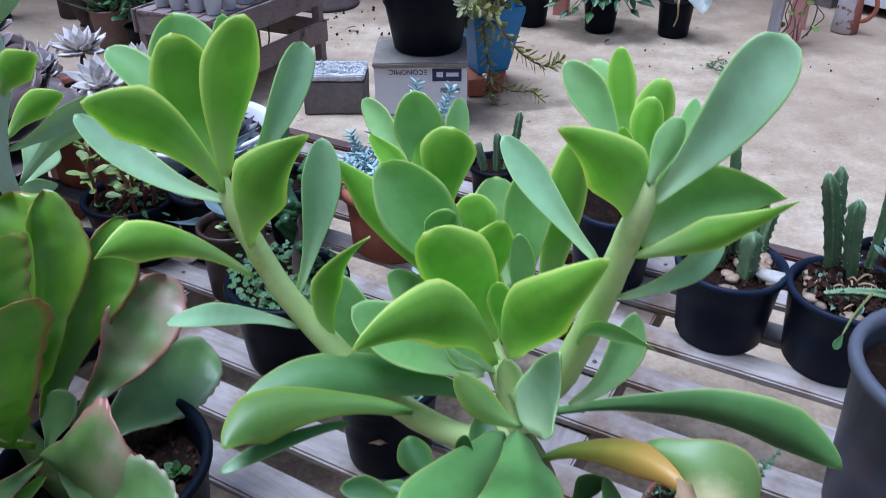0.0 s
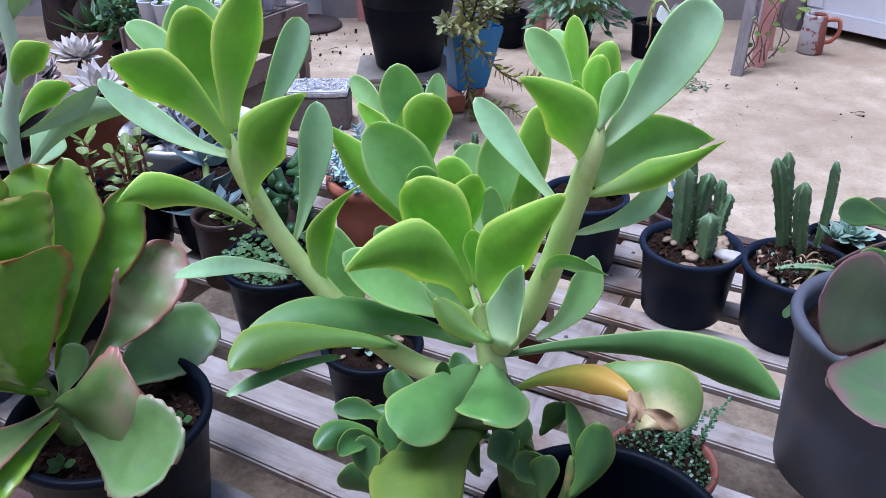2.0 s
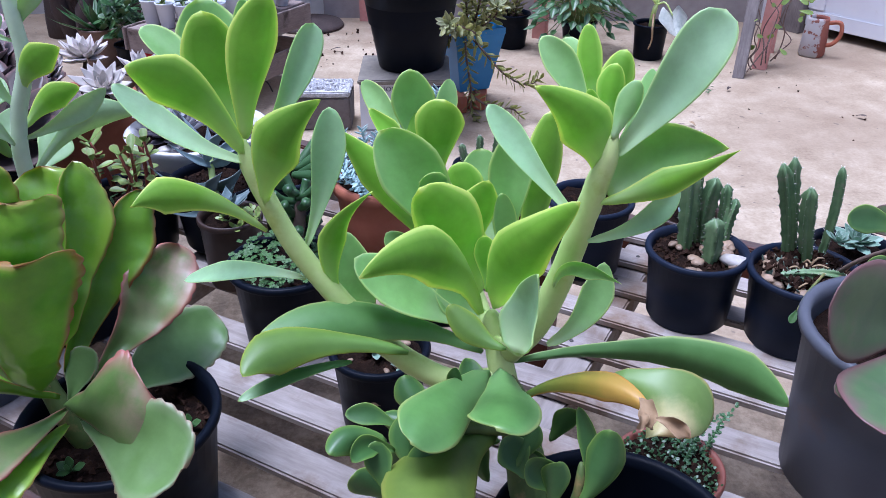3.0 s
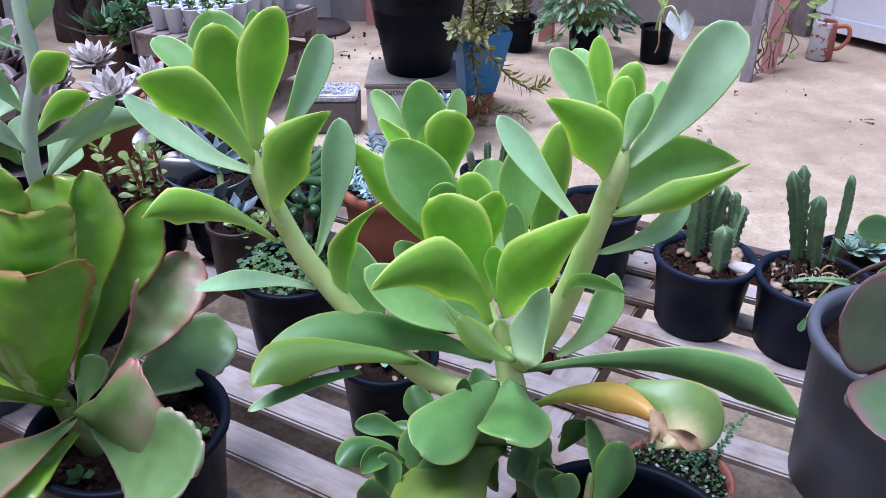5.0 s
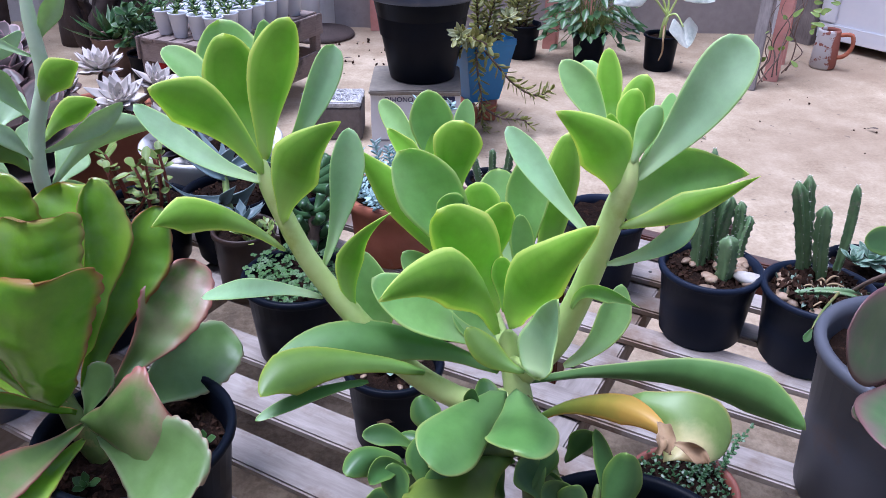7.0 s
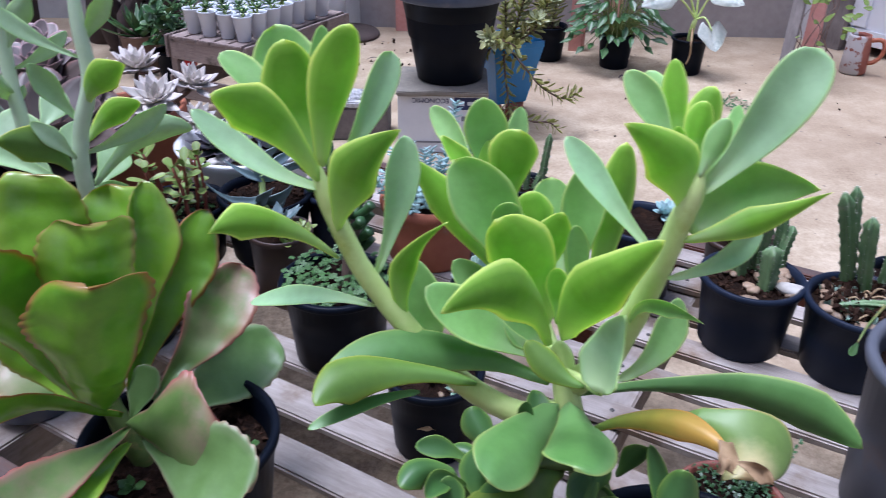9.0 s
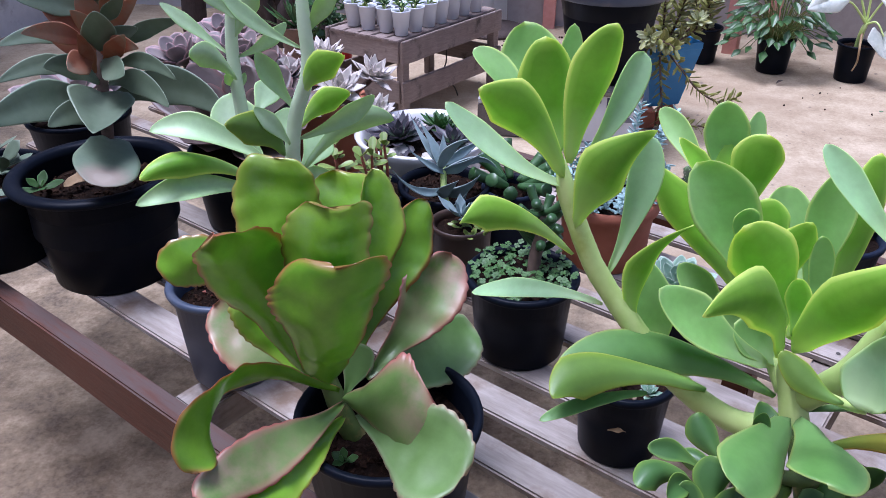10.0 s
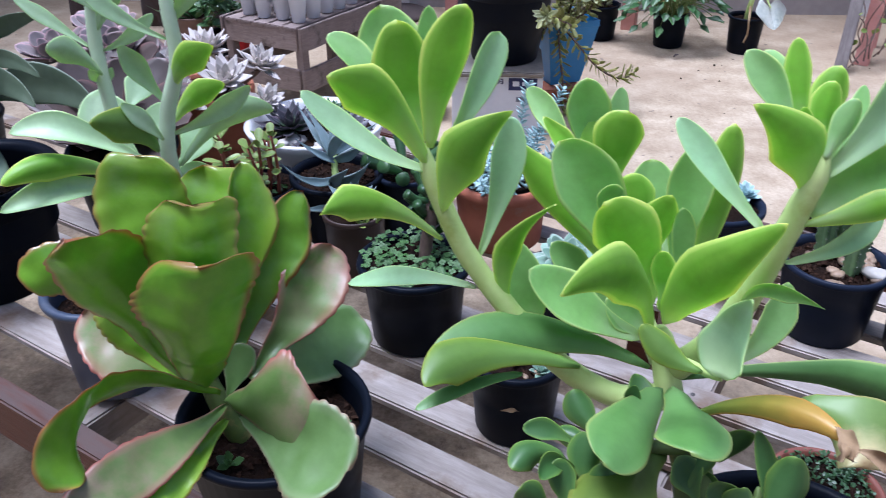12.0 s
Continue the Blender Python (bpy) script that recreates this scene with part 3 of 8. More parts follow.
def tube(points, r0, r1, n=8, flat=1.0, tail=1.0):
    """A tapered tube along a smoothed line of points: vertices and faces."""
    pts = [Vector(p) for p in points]
    line = []
    for i in range(len(pts) - 1):
        a, b, c, d = pts[max(i - 1, 0)], pts[i], pts[i + 1], pts[min(i + 2, len(pts) - 1)]
        for k in range(4):
            t = k / 4
            line.append(0.5 * (2 * b + (c - a) * t + (2 * a - 5 * b + 4 * c - d) * t * t + (3 * b - a - 3 * c + d) * t ** 3))
    line.append(pts[-1])
    verts, faces = [], []
    for i, p in enumerate(line):
        d = (line[min(i + 1, len(line) - 1)] - line[max(i - 1, 0)]).normalized()
        u = d.orthogonal().normalized() if i == 0 else (u - d * u.dot(d)).normalized()
        w = d.cross(u)
        r = (r0 + (r1 - r0) * i / (len(line) - 1)) * (1 - (1 - tail) * max(0.0, i / (len(line) - 1) - 0.8) / 0.2)
        verts += ring(p, u, w * flat, r, n)
    for i in range(len(line) - 1):
        for k in range(n):
            faces.append((i * n + k, i * n + (k + 1) % n, (i + 1) * n + (k + 1) % n, (i + 1) * n + k))
    faces += [tuple(range(n - 1, -1, -1)), tuple(range(len(verts) - n, len(verts)))]
    return verts, faces


def stem(parent, points, r0, r1, bark=False, old=False, name="stem"):
    v, f = tube(points, r0, r1, 12, tail=0.4)
    for i, p in enumerate(v):
        v[i] = p + 0.06 * r0 * noise.noise_vector(p * 90)
    return part(name, v, f, BARK if bark else (OLDSTEM if old else FROSTSTEM if parent.get("leaf_kind") == "frost" else STEM), parent)


COLS = (-1.0, -0.9, -0.68, -0.36, 0.0, 0.36, 0.68, 0.9, 1.0)


def blade(base, tip, width, face, bow=(0, 0, 0), cup=0.0, neck=0.4, point=0.12, wave=0.0, thick=0.062, peak=0.66, rows=19, blunt=2.0, twist=0.0, teeth=0, flare=0.0, slant=0.0, notch=None, wing=0.0, hook=0.0, keel=0.05, cols=COLS):
    """Vertices, faces and the two leaf measures of a fleshy spoon-shaped leaf."""
    base, tip, bow = Vector(base), Vector(tip), Vector(bow)
    face = Vector(face)
    length = (tip - base).length
    seed = base.x * 91 + tip.y * 57 + tip.z * 33
    verts, rim, along, side_of, faces = [], [], [], [], []
    ringsize = 2 * len(cols)
    thick = thick * 0.85
    for i in range(rows):
        s = math.sin(math.pi / 2 * i / (rows - 1)) * 0.55 + 0.45 * i / (rows - 1)
        c = base + (tip - base) * s + bow * (4 * s * (1 - s))
        d = ((tip - base) + bow * (4 - 8 * s)).normalized()
        n = face - d * face.dot(d)
        n = n.normalized() if n.length > 0.05 else d.orthogonal().normalized()
        if twist:
            n = Matrix.Rotation(radians(twist) * (s - 0.5), 3, d) @ n
        side = d.cross(n)
        halves = []
        for pk in (peak - wing, peak + wing):
            if s < pk:
                x = s / pk
                w = neck + (1 - neck) * (x * x * (3 - 2 * x)) ** 1.15
            else:
                x = (s - pk) / (1 - pk)
                w = (1 - point) * max(1 - x ** blunt, 0) ** (1 / blunt) + point * (1 - x) ** 1.25
            halves.append(max(w, 0.02) * width / 2 * min(1, 0.45 + 7 * s))
        w = (halves[0] + halves[1]) / 2
        if hook:
            c = c + n * (hook * length * max(0.0, (s - 0.55) / 0.45) ** 2)
        th = thick * width * (0.5 + 0.5 * min(w * 2 / width, 1)) * (1.5 - 0.7 * s) if s < 0.98 else thick * width * 0.25
        for side_up in (1, -1):
            for v in cols if side_up == 1 else cols[::-1]:
                lift = cup * width * (v * v) * (w * 2 / width) ** 1.5
                lift += math.copysign(keel, cup) * width * (abs(v) - 0.5) * (1 - s) ** 0.7 + math.copysign(0.04, cup) * width * (abs(v) ** 0.8 - 0.5) * (w * 2 / width)
                lift += wave * width * v * v * math.sin(9 * s + 2.0 * v + seed) * min(1, 2 * s)
                body = th * (0.28 + 0.72 * math.sqrt(max(1 - v * v, 0.0))) * 0.5 * side_up
                p = c + side * (v * halves[0 if v < 0 else 1]) + n * (lift + body)
                if (slant or notch) and s > 0.35:
                    k, across = ((s - 0.35) / 0.65) ** 1.5 * width, v * w * 2 / width
                    p += d * (slant * k * across)
                    if notch:
                        dip = math.exp(-((across - notch[0]) / 0.32) ** 2) * k * notch[1]
                        p += n * dip - d * (0.8 * dip)
                if flare and s > 0.45:
                    k, across = ((s - 0.45) / 0.55) ** 2 * flare * width, v * w * 2 / width
                    p += n * (k * (math.sin(3.6 * across + seed) - math.sin(seed))) + d * (0.7 * k * math.cos(5.1 * across + seed * 2))
                if abs(v) > 0.95 and teeth and s > 0.3:
                    p += side * (v * 0.032 * width * abs(math.sin(math.pi * teeth * s + seed)) * min(1, (s - 0.3) * 5))
                p = p + (0.02 + 0.5 * wave) * width * noise.noise_vector(p * 22)
                verts.append(p + n * ((0.012 + 0.45 * wave) * width * noise.noise(p * 58 + Vector((seed, 0, 0)))))
                rim.append(max(abs(v), 1 - (1 - s) * 2 * length / width, 0))
                along.append(s)
                side_of.append(0.5 if abs(v) > 0.9 else (1.0 if side_up == 1 else 0.0))
    for i in range(rows - 1):
        for k in range(ringsize):
            a, b = i * ringsize + k, i * ringsize + (k + 1) % ringsize
            faces.append((a, b, b + ringsize, a + ringsize))
    faces += [tuple(range(ringsize - 1, -1, -1)), tuple(range(len(verts) - ringsize, len(verts)))]
    return verts, faces, rim, along, side_of


FEW = (-1.0, -0.6, 0.0, 0.6, 1.0)


def leafy(name, verts, faces, rim, along, side_of, material, parent, label=""):
    ob = part(name, verts, faces, material, parent, label)
    for key, values in (("rim", rim), ("along", along), ("side", side_of)):
        at = ob.data.attributes.new(key, "FLOAT", "POINT")
        at.data.foreach_set("value", values)
    return ob


def leaf(parent, base, tip, width, face, bow=(0, 0, 0), kind=None, label="", **shape):
    kind = kind or parent.get("leaf_kind", "jade")
    return leafy("leaf", *blade(base, tip, width, face, bow, **shape), LEAF[kind], parent, label)


def foliage(parent, blades, kind, name="foliage", label=""):
    """Many small leaves joined in one mesh."""
    V, F, R, A, S = [], [], [], [], []
    for b in blades:
        v, f, r, a, sd_ = b
        F += [tuple(i + len(V) for i in face) for face in f]
        V += v
        R += r
        A += a
        S += sd_
    ob = leafy(name, V, F, R, A, S, LEAF[kind], parent, label)
    ob["kind"] = "stuff"
    return ob


def rosette(parent, centre, axis, count, length, width, kind, inner=80, outer=12, point=0.5, cup=0.12, neck=0.5, thick=0.09, seed=1, join=False, peak=0.6, curl=0.0):
    """Leaves in a spiral round an axis: the youngest stand up, the oldest lie out."""
    rnd = random.Random(seed)
    centre, axis = Vector(centre), Vector(axis).normalized()
    u = axis.orthogonal().normalized()
    w = axis.cross(u)
    made = []
    for i in range(count):
        k = i / max(count - 1, 1)
        a = i * 2.39996 + rnd.uniform(-0.15, 0.15)
        el = radians(inner + (outer - inner) * k ** 0.8 + rnd.uniform(-5, 5))
        out = u * math.cos(a) + w * math.sin(a)
        d = out * math.cos(el) + axis * math.sin(el)
        up = axis * math.cos(el) - out * math.sin(el)
        ln = length * (0.35 + 0.65 * k ** 0.6) * rnd.uniform(0.9, 1.1)
        b = centre + out * 0.06 * length - axis * (0.10 * length * k)
        args = (b, b + d * ln, width * (0.5 + 0.5 * k ** 0.5), up, up * (-0.06 * ln + curl * ln))
        shape = dict(cup=cup, neck=neck, point=point, thick=thick, peak=peak, rows=9, cols=FEW)
        if join:
            made.append(blade(*args, **shape))
        else:
            leafy("leaf", *blade(*args, **shape), LEAF[kind], parent)
    if join:
        foliage(parent, made, kind, "rosette")


def lathe(profile, n=40):
    """Vertices and faces of a turned shape from (radius, height) pairs."""
    verts, faces = [], []
    for r, z in profile:
        verts += [Vector((r * math.cos(2 * math.pi * k / n), r * math.sin(2 * math.pi * k / n), z)) for k in range(n)]
    for i in range(len(profile) - 1):
        for k in range(n):
            faces.append((i * n + k, i * n + (k + 1) % n, (i + 1) * n + (k + 1) % n, (i + 1) * n + k))
    return verts, faces


def pot(parent, r, h, material, foot=0.78, lip=0.005, lip_h=0.010, soil=0.02, soil_mat=None, name="pot", n=44, wall=0.003):
    """A tapered plastic pot with a rolled lip and earth inside, at its thing's place."""
    at = parent.location
    rb = r * foot
    prof = [(0.0, 0.004), (rb * 0.86, 0.003), (rb * 0.95, 0.0), (rb, 0.004), (rb + (r - rb) * 0.5 - lip * 0.5, h * 0.5), (r - lip, h - lip_h), (r - lip * 0.2, h - lip_h * 0.9), (r, h - lip_h * 0.5), (r - lip * 0.2, h - 0.0008), (r - lip * 0.7, h),
            (r - lip - wall, h - 0.002), (r - lip - wall * 1.4, h - lip_h), (rb + (r - rb) * 0.55 - wall * 2, h * 0.5)]
    v, f = lathe(prof, n)
    ob = part(name, [p + at for p in v], f, material, parent)
    rs = r - lip - wall - (r - rb) * (soil / h) * 0.9 - 0.0005
    rings = [(rs * k / 7, h - soil) for k in range(1, 8)]
    v, f = lathe(rings, 30)
    v = [p + Vector((0, 0, 0.006 * noise.noise(Vector((p.x * 60, p.y * 60, at.x * 40))) + 0.004 * noise.noise(Vector((p.x * 160, p.y * 160, at.y * 40))))) for p in v]
    f.append(tuple(range(29, -1, -1)))
    part("soil", [p + at for p in v], f, soil_mat or SOIL, parent)
    return ob


def crumbs(parent, count, r, z, size, seed=0, material=None):
    """Loose lumps of earth and bark joined into one layer."""
    rnd = random.Random(seed)
    V, F = [], []
    corners = [(1, 0, 0), (-1, 0, 0), (0, 1, 0), (0, -1, 0), (0, 0, 1), (0, 0, -1)]
    for _ in range(count):
        a, d = rnd.uniform(0, 6.28), r * math.sqrt(rnd.random())
        c = parent.location + Vector((d * math.cos(a), d * math.sin(a), z + rnd.uniform(-0.3, 0.5) * size))
        sc = size * rnd.uniform(0.35, 1.25)
        turn = Euler((rnd.uniform(0, 3), rnd.uniform(0, 3), rnd.uniform(0, 3))).to_matrix()
        o = len(V)
        V += [c + turn @ (Vector(q) * sc * rnd.uniform(0.45, 1.1)) for q in corners]
        F += [tuple(o + i for i in f) for f in ((0, 2, 4), (2, 1, 4), (1, 3, 4), (3, 0, 4), (2, 0, 5), (1, 2, 5), (3, 1, 5), (0, 3, 5))]
    ob = part("soil_litter", V, F, material or CRUMB, parent, smooth=False)
    ob["kind"] = "stuff"
    return ob


def pebbles(parent, count, r, z, size, material, seed=0, name="pebble", label=""):
    rnd = random.Random(seed)
    for _ in range(count):
        a, d = rnd.uniform(0, 6.28), r * math.sqrt(rnd.uniform(0.05, 1))
        c = parent.location + Vector((d * math.cos(a), d * math.sin(a), z))
        s = size * rnd.uniform(0.6, 1.3)
        bm = bmesh.new()
        bmesh.ops.create_icosphere(bm, subdivisions=2, radius=s)
        turn = Euler((0, 0, rnd.uniform(0, 6.28))).to_matrix()
        off = rnd.uniform(0, 99)
        for v in bm.verts:
            v.co += 0.35 * s * noise.noise_vector(v.co / s * 0.9 + Vector((off, 0, 0)))
            v.co = turn @ Vector((v.co.x * 1.35, v.co.y * 0.95, v.co.z * 0.7))
        ob = hang(new(name, from_bm(name, bm, material, True)), parent, label)
        ob.location = c


# ---- the setting ----
TOP = 0.40                                   # height of the slatted bench
TURN_T = radians(-28.5)
U, N = Vector((math.cos(TURN_T), math.sin(TURN_T), 0)), Vector((-math.sin(TURN_T), math.cos(TURN_T), 0))


def sheet(name, x0, x1, y0, y1, step, material, relief, label, category):
    nx, ny = int((x1 - x0) / step), int((y1 - y0) / step)
    v = []
    for j in range(ny + 1):
        for i in range(nx + 1):
            x, y = x0 + (x1 - x0) * i / nx, y0 + (y1 - y0) * j / ny
            v.append(Vector((x, y, relief * noise.noise(Vector((x * 1.7, y * 1.7, 3))) + relief * 0.5 * noise.noise(Vector((x * 6, y * 6, 1))))))
    f = [(j * (nx + 1) + i, j * (nx + 1) + i + 1, (j + 1) * (nx + 1) + i + 1, (j + 1) * (nx + 1) + i) for j in range(ny) for i in range(nx)]
    ob = new(name, mesh_of(name, v, f, material))
    return tagged(ob, label, category, kind="structure")


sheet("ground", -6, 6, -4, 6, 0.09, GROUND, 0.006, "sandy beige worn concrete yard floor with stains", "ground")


def slab_wall(name, a, b, height, thick, material, label, category="wall", z0=-0.05):
    a, b = Vector((*a, 0)), Vector((*b, 0))
    d = b - a
    ob = new(name, box_mesh(name, (d.length, thick, height), material, 0.004))
    nrm = Vector((-d.y, d.x, 0)).normalized()
    ob.matrix_basis = Matrix.Translation((a + b) / 2 + nrm * thick / 2 + Vector((0, 0, z0 + height / 2))) @ Matrix.Rotation(math.atan2(d.y, d.x), 4, "Z")
    return tagged(ob, label, category, kind="structure")


slab_wall("wall_north", (-0.55, 4.10), (1.78, 4.02), 2.6, 0.15, WALL, "grey stained plaster wall behind the yard")
slab_wall("wall_northwest", (-2.9, 4.16), (-0.55, 4.16), 2.6, 0.15, WHITEWALL, "dull white plaster wall behind the crates")
# south and west walls are added, tall enough to hold back low sky light
slab_wall("wall_south", (3.9, -2.2), (-2.9, -2.2), 3.4, 0.15, WALL, "unseen grey plaster wall added to hold back low sky light")
slab_wall("wall_west", (-2.9, -2.3), (-2.9, 4.16), 3.4, 0.15, WHITEWALL, "dull white plaster side wall added to hold back low sky light")
# the side wall with its doorway
side0, side1 = Vector((1.62, 4.03, 0)), Vector((3.62, 1.3, 0))
sd = (side1 - side0).normalized()
sn = Vector((-sd.y, sd.x, 0))


def along_side(s, z=0.0, out=0.0):
    return side0 + sd * s - sn * out + Vector((0, 0, z))


def side_block(name, s0, s1, z0, z1, thick, out, material, label, category, parent=None):
    ob = new(name, box_mesh(name, (s1 - s0, thick, z1 - z0), material, 0.003))
    m = Matrix.Translation(along_side((s0 + s1) / 2, (z0 + z1) / 2, out)) @ Matrix.Rotation(math.atan2(sd.y, sd.x), 4, "Z")
    ob.matrix_basis = m
    if parent:
        ob.parent = parent
        return ob
    return tagged(ob, label, category, kind="structure")


side_block("wall_east", 0.0, 0.20, -0.05, 2.6, 0.16, -0.08, WHITEWALL, "white plaster wall beside the door", "wall")
# carried on out of view to block low light from this side
side_block("wall_east_far", 1.29, 7.8, -0.05, 2.6, 0.16, -0.08, WHITEWALL, "white plaster wall beyond the door, extended unseen to hold back low sky light", "wall")
side_block("wall_east_lintel", 0.20, 1.29, 2.12, 2.6, 0.16, -0.08, WHITEWALL, "white plaster lintel over the door", "wall")
door = thing("door_1", "white painted closed door with a sunk panel line", "door", kind="structure")
side_block("door_leaf", 0.245, 1.245, 0.045, 2.08, 0.04, -0.02, DOOR, "", "", door)
side_block("door_rail", 0.245, 1.245, 0.045, 0.115, 0.006, 0.006, DOOR, "", "", door)
side_block("door_stile", 0.245, 0.325, 0.12, 2.08, 0.008, 0.006, DOOR, "", "", door)
side_block("door_frame", 0.13, 0.240, 0.0, 2.12, 0.06, 0.01, DRIFT, "peeling grey wooden door post", "post").name = "trim"

# unseen box added behind the door to keep the gap under it dark
side_block("wall_room_back", -0.1, 1.7, -0.05, 2.7, 0.1, -1.1, WALL, "unseen grey plaster wall added to darken the gap under the door", "wall")
side_block("wall_room_near", 1.45, 1.6, -0.05, 2.6, 0.88, -0.605, WALL, "unseen grey plaster wall added to darken the gap under the door", "wall")
side_block("wall_room_far", -0.1, 0.05, -0.05, 2.6, 0.88, -0.605, WALL, "unseen grey plaster wall added to darken the gap under the door", "wall")
side_block("ceiling", -0.1, 1.6, 2.603, 2.7, 0.88, -0.605, WALL, "unseen grey plaster ceiling added to darken the gap under the door", "ceiling")

# ---- the bench ----
bench = thing("slatted_bench", "weathered grey slatted wooden plant bench", "bench", (0, 0, 0))


def at_bench(u, n, z):
    return U * u + N * n + Vector((0, 0, z))


def board(name, u0, u1, n, width, thick, ztop, material, parent, seed, across=False, rough=0.0016, label=""):
    """A board along the bench (or across it), its top at ztop."""
    me = box_mesh(name, (u1 - u0, width, thick), material, 0.0025, rough, seed, 14)
    ob = hang(new(name, me), parent, label)
    rot = Matrix.Rotation(TURN_T + (math.pi / 2 if across else 0), 4, "Z")
    if across:
        c = at_bench(n, (u0 + u1) / 2, ztop - thick / 2)
    else:
        c = at_bench((u0 + u1) / 2, n, ztop - thick / 2)
    ob.matrix_basis = Matrix.Translation(c) @ rot @ Matrix.Rotation(radians(0.35 * math.sin(seed * 5.3)), 4, "Z")
    return ob


slat_rnd = random.Random(4)
SLATS = ((0.374, 0.421), (0.459, 0.502), (0.532, 0.578), (0.608, 0.652), (0.7095, 0.749), (0.804, 0.840), (0.885, 0.925), (0.966, 1.006), (1.046, 1.086), (1.124, 1.166))
for i, (n0, n1) in enumerate(SLATS):
    board("slat", -1.75, 0.95, (n0 + n1) / 2, n1 - n0, 0.0115, TOP, SLAT, bench, i + 1)
for k, u in enumerate((-1.45, -0.815, -0.232, 0.40)):
    board("cross_beam", 0.325, 1.19, u, 0.052, 0.045, TOP - 0.013, SLAT, bench, 20 + k, across=True)
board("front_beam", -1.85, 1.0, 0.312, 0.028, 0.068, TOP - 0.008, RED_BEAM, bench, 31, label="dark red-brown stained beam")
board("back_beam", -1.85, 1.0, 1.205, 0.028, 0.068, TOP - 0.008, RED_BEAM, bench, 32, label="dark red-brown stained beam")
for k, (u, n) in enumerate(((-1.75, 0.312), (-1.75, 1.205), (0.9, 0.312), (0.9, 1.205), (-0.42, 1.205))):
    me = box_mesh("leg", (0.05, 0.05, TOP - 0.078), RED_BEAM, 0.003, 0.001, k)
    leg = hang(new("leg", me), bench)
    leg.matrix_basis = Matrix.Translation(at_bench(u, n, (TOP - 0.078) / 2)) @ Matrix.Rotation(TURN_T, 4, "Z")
nail_me = mesh_of("nail", *lathe([(0.0, 0.0012), (0.0022, 0.001), (0.003, 0.0)], 8), WIRE)
for n0, n1 in SLATS:
    for u in (-1.45, -0.815, -0.232, 0.40):
        nail = hang(new("nail", nail_me), bench)
        nail.location = at_bench(u + slat_rnd.uniform(-0.012, 0.012), (n0 + n1) / 2 + slat_rnd.uniform(-0.01, 0.01), TOP + 0.0008)


# ---- potted plants on the bench ----
def potted(name, label, category, x, y, r, h, material, leaf_kind="jade", z=TOP, group="", **kw):
    ob = thing(name, label, category, (x, y, z), group)
    ob["leaf_kind"] = leaf_kind
    pot(ob, r, h, material, **kw)
    return ob


big_plant = potted("succulent", "large branching bright green succulent with spoon-shaped leaves in a black pot", "succulent", 0.136, 0.400, 0.097, 0.14, BLACK, soil=0.055, lip=0.006)
stem(big_plant, [(0.095, 0.42, 0.48), (0.078, 0.440, 0.539), (0.070, 0.47, 0.582), (0.060, 0.50, 0.612)], 0.0165, 0.0145, old=True)
stem(big_plant, [(0.061, 0.501, 0.598), (0.057, 0.509, 0.613), (0.052, 0.523, 0.637), (0.049, 0.527, 0.656)], 0.0112, 0.0095)
stem(big_plant, [(0.058, 0.505, 0.606), (0.019, 0.508, 0.6), (-0.026, 0.515, 0.623), (-0.061, 0.516, 0.662)], 0.0105, 0.0092)
stem(big_plant, [(-0.05, 0.515, 0.65), (-0.067, 0.516, 0.671), (-0.1, 0.525, 0.713), (-0.119, 0.53, 0.751), (-0.13, 0.532, 0.78), (-0.135, 0.535, 0.801)], 0.0092, 0.0066)
stem(big_plant, [(0.062, 0.516, 0.625), (0.08, 0.497, 0.664), (0.093, 0.485, 0.713), (0.101, 0.475, 0.757), (0.109, 0.472, 0.793), (0.114, 0.471, 0.815), (0.116, 0.473, 0.83)], 0.0112, 0.0062)
stem(big_plant, [(0.051, 0.522, 0.626), (0.038, 0.548, 0.652), (0.023, 0.56, 0.693), (0.011, 0.567, 0.726), (0.004, 0.578, 0.755)], 0.0085, 0.006)
leaf(big_plant, (-0.142, 0.562, 0.798), (-0.171, 0.608, 0.88), 0.051, (0.18, -0.83, 0.53), bow=(-0.003, 0.009, -0.005), cup=.12, kind="dew", point=.2, wave=.022, peak=.72, neck=.3)
leaf(big_plant, (-0.138, 0.559, 0.793), (-0.134, 0.588, 0.885), 0.021, (0.39, -0.88, 0.26), bow=(0, 0.004, -0.002), kind="dew", point=.2, wave=.022, peak=.72, neck=.3)
leaf(big_plant, (-0.142, 0.542, 0.807), (-0.205, 0.573, 0.867), 0.025, (0.43, -0.53, 0.73), bow=(-0.002, 0.003, 0.006), cup=.18, kind="dew", point=.2, wave=.022, peak=.72, neck=.3)
leaf(big_plant, (-0.138, 0.532, 0.805), (-0.151, 0.541, 0.886), 0.040, (0.28, -0.95, 0.15), bow=(-0.002, 0.002, -0.005), cup=-.1, point=.2, wave=.022, peak=.72, neck=.3)
leaf(big_plant, (-0.129, 0.525, 0.803), (-0.105, 0.53, 0.9), 0.034, (0.34, -0.94, -0.04), bow=(-0.005, -0.001, -0.002), cup=-.12, point=.2, wave=.022, peak=.72, neck=.3)
leaf(big_plant, (-0.119, 0.543, 0.795), (-0.083, 0.58, 0.869), 0.023, (0.42, -0.88, 0.24), bow=(0.001, -0.002, -0.004), cup=.12, kind="powder", point=0, wave=.022, peak=0.78, neck=0.3, blunt=2.3)
leaf(big_plant, (-0.133, 0.529, 0.79), (-0.19, 0.491, 0.864), 0.035, (0.47, -0.88, -0.09), bow=(0.004, 0.005, 0.009), cup=-.12, point=0.6, wave=.022, peak=.72, neck=.3)
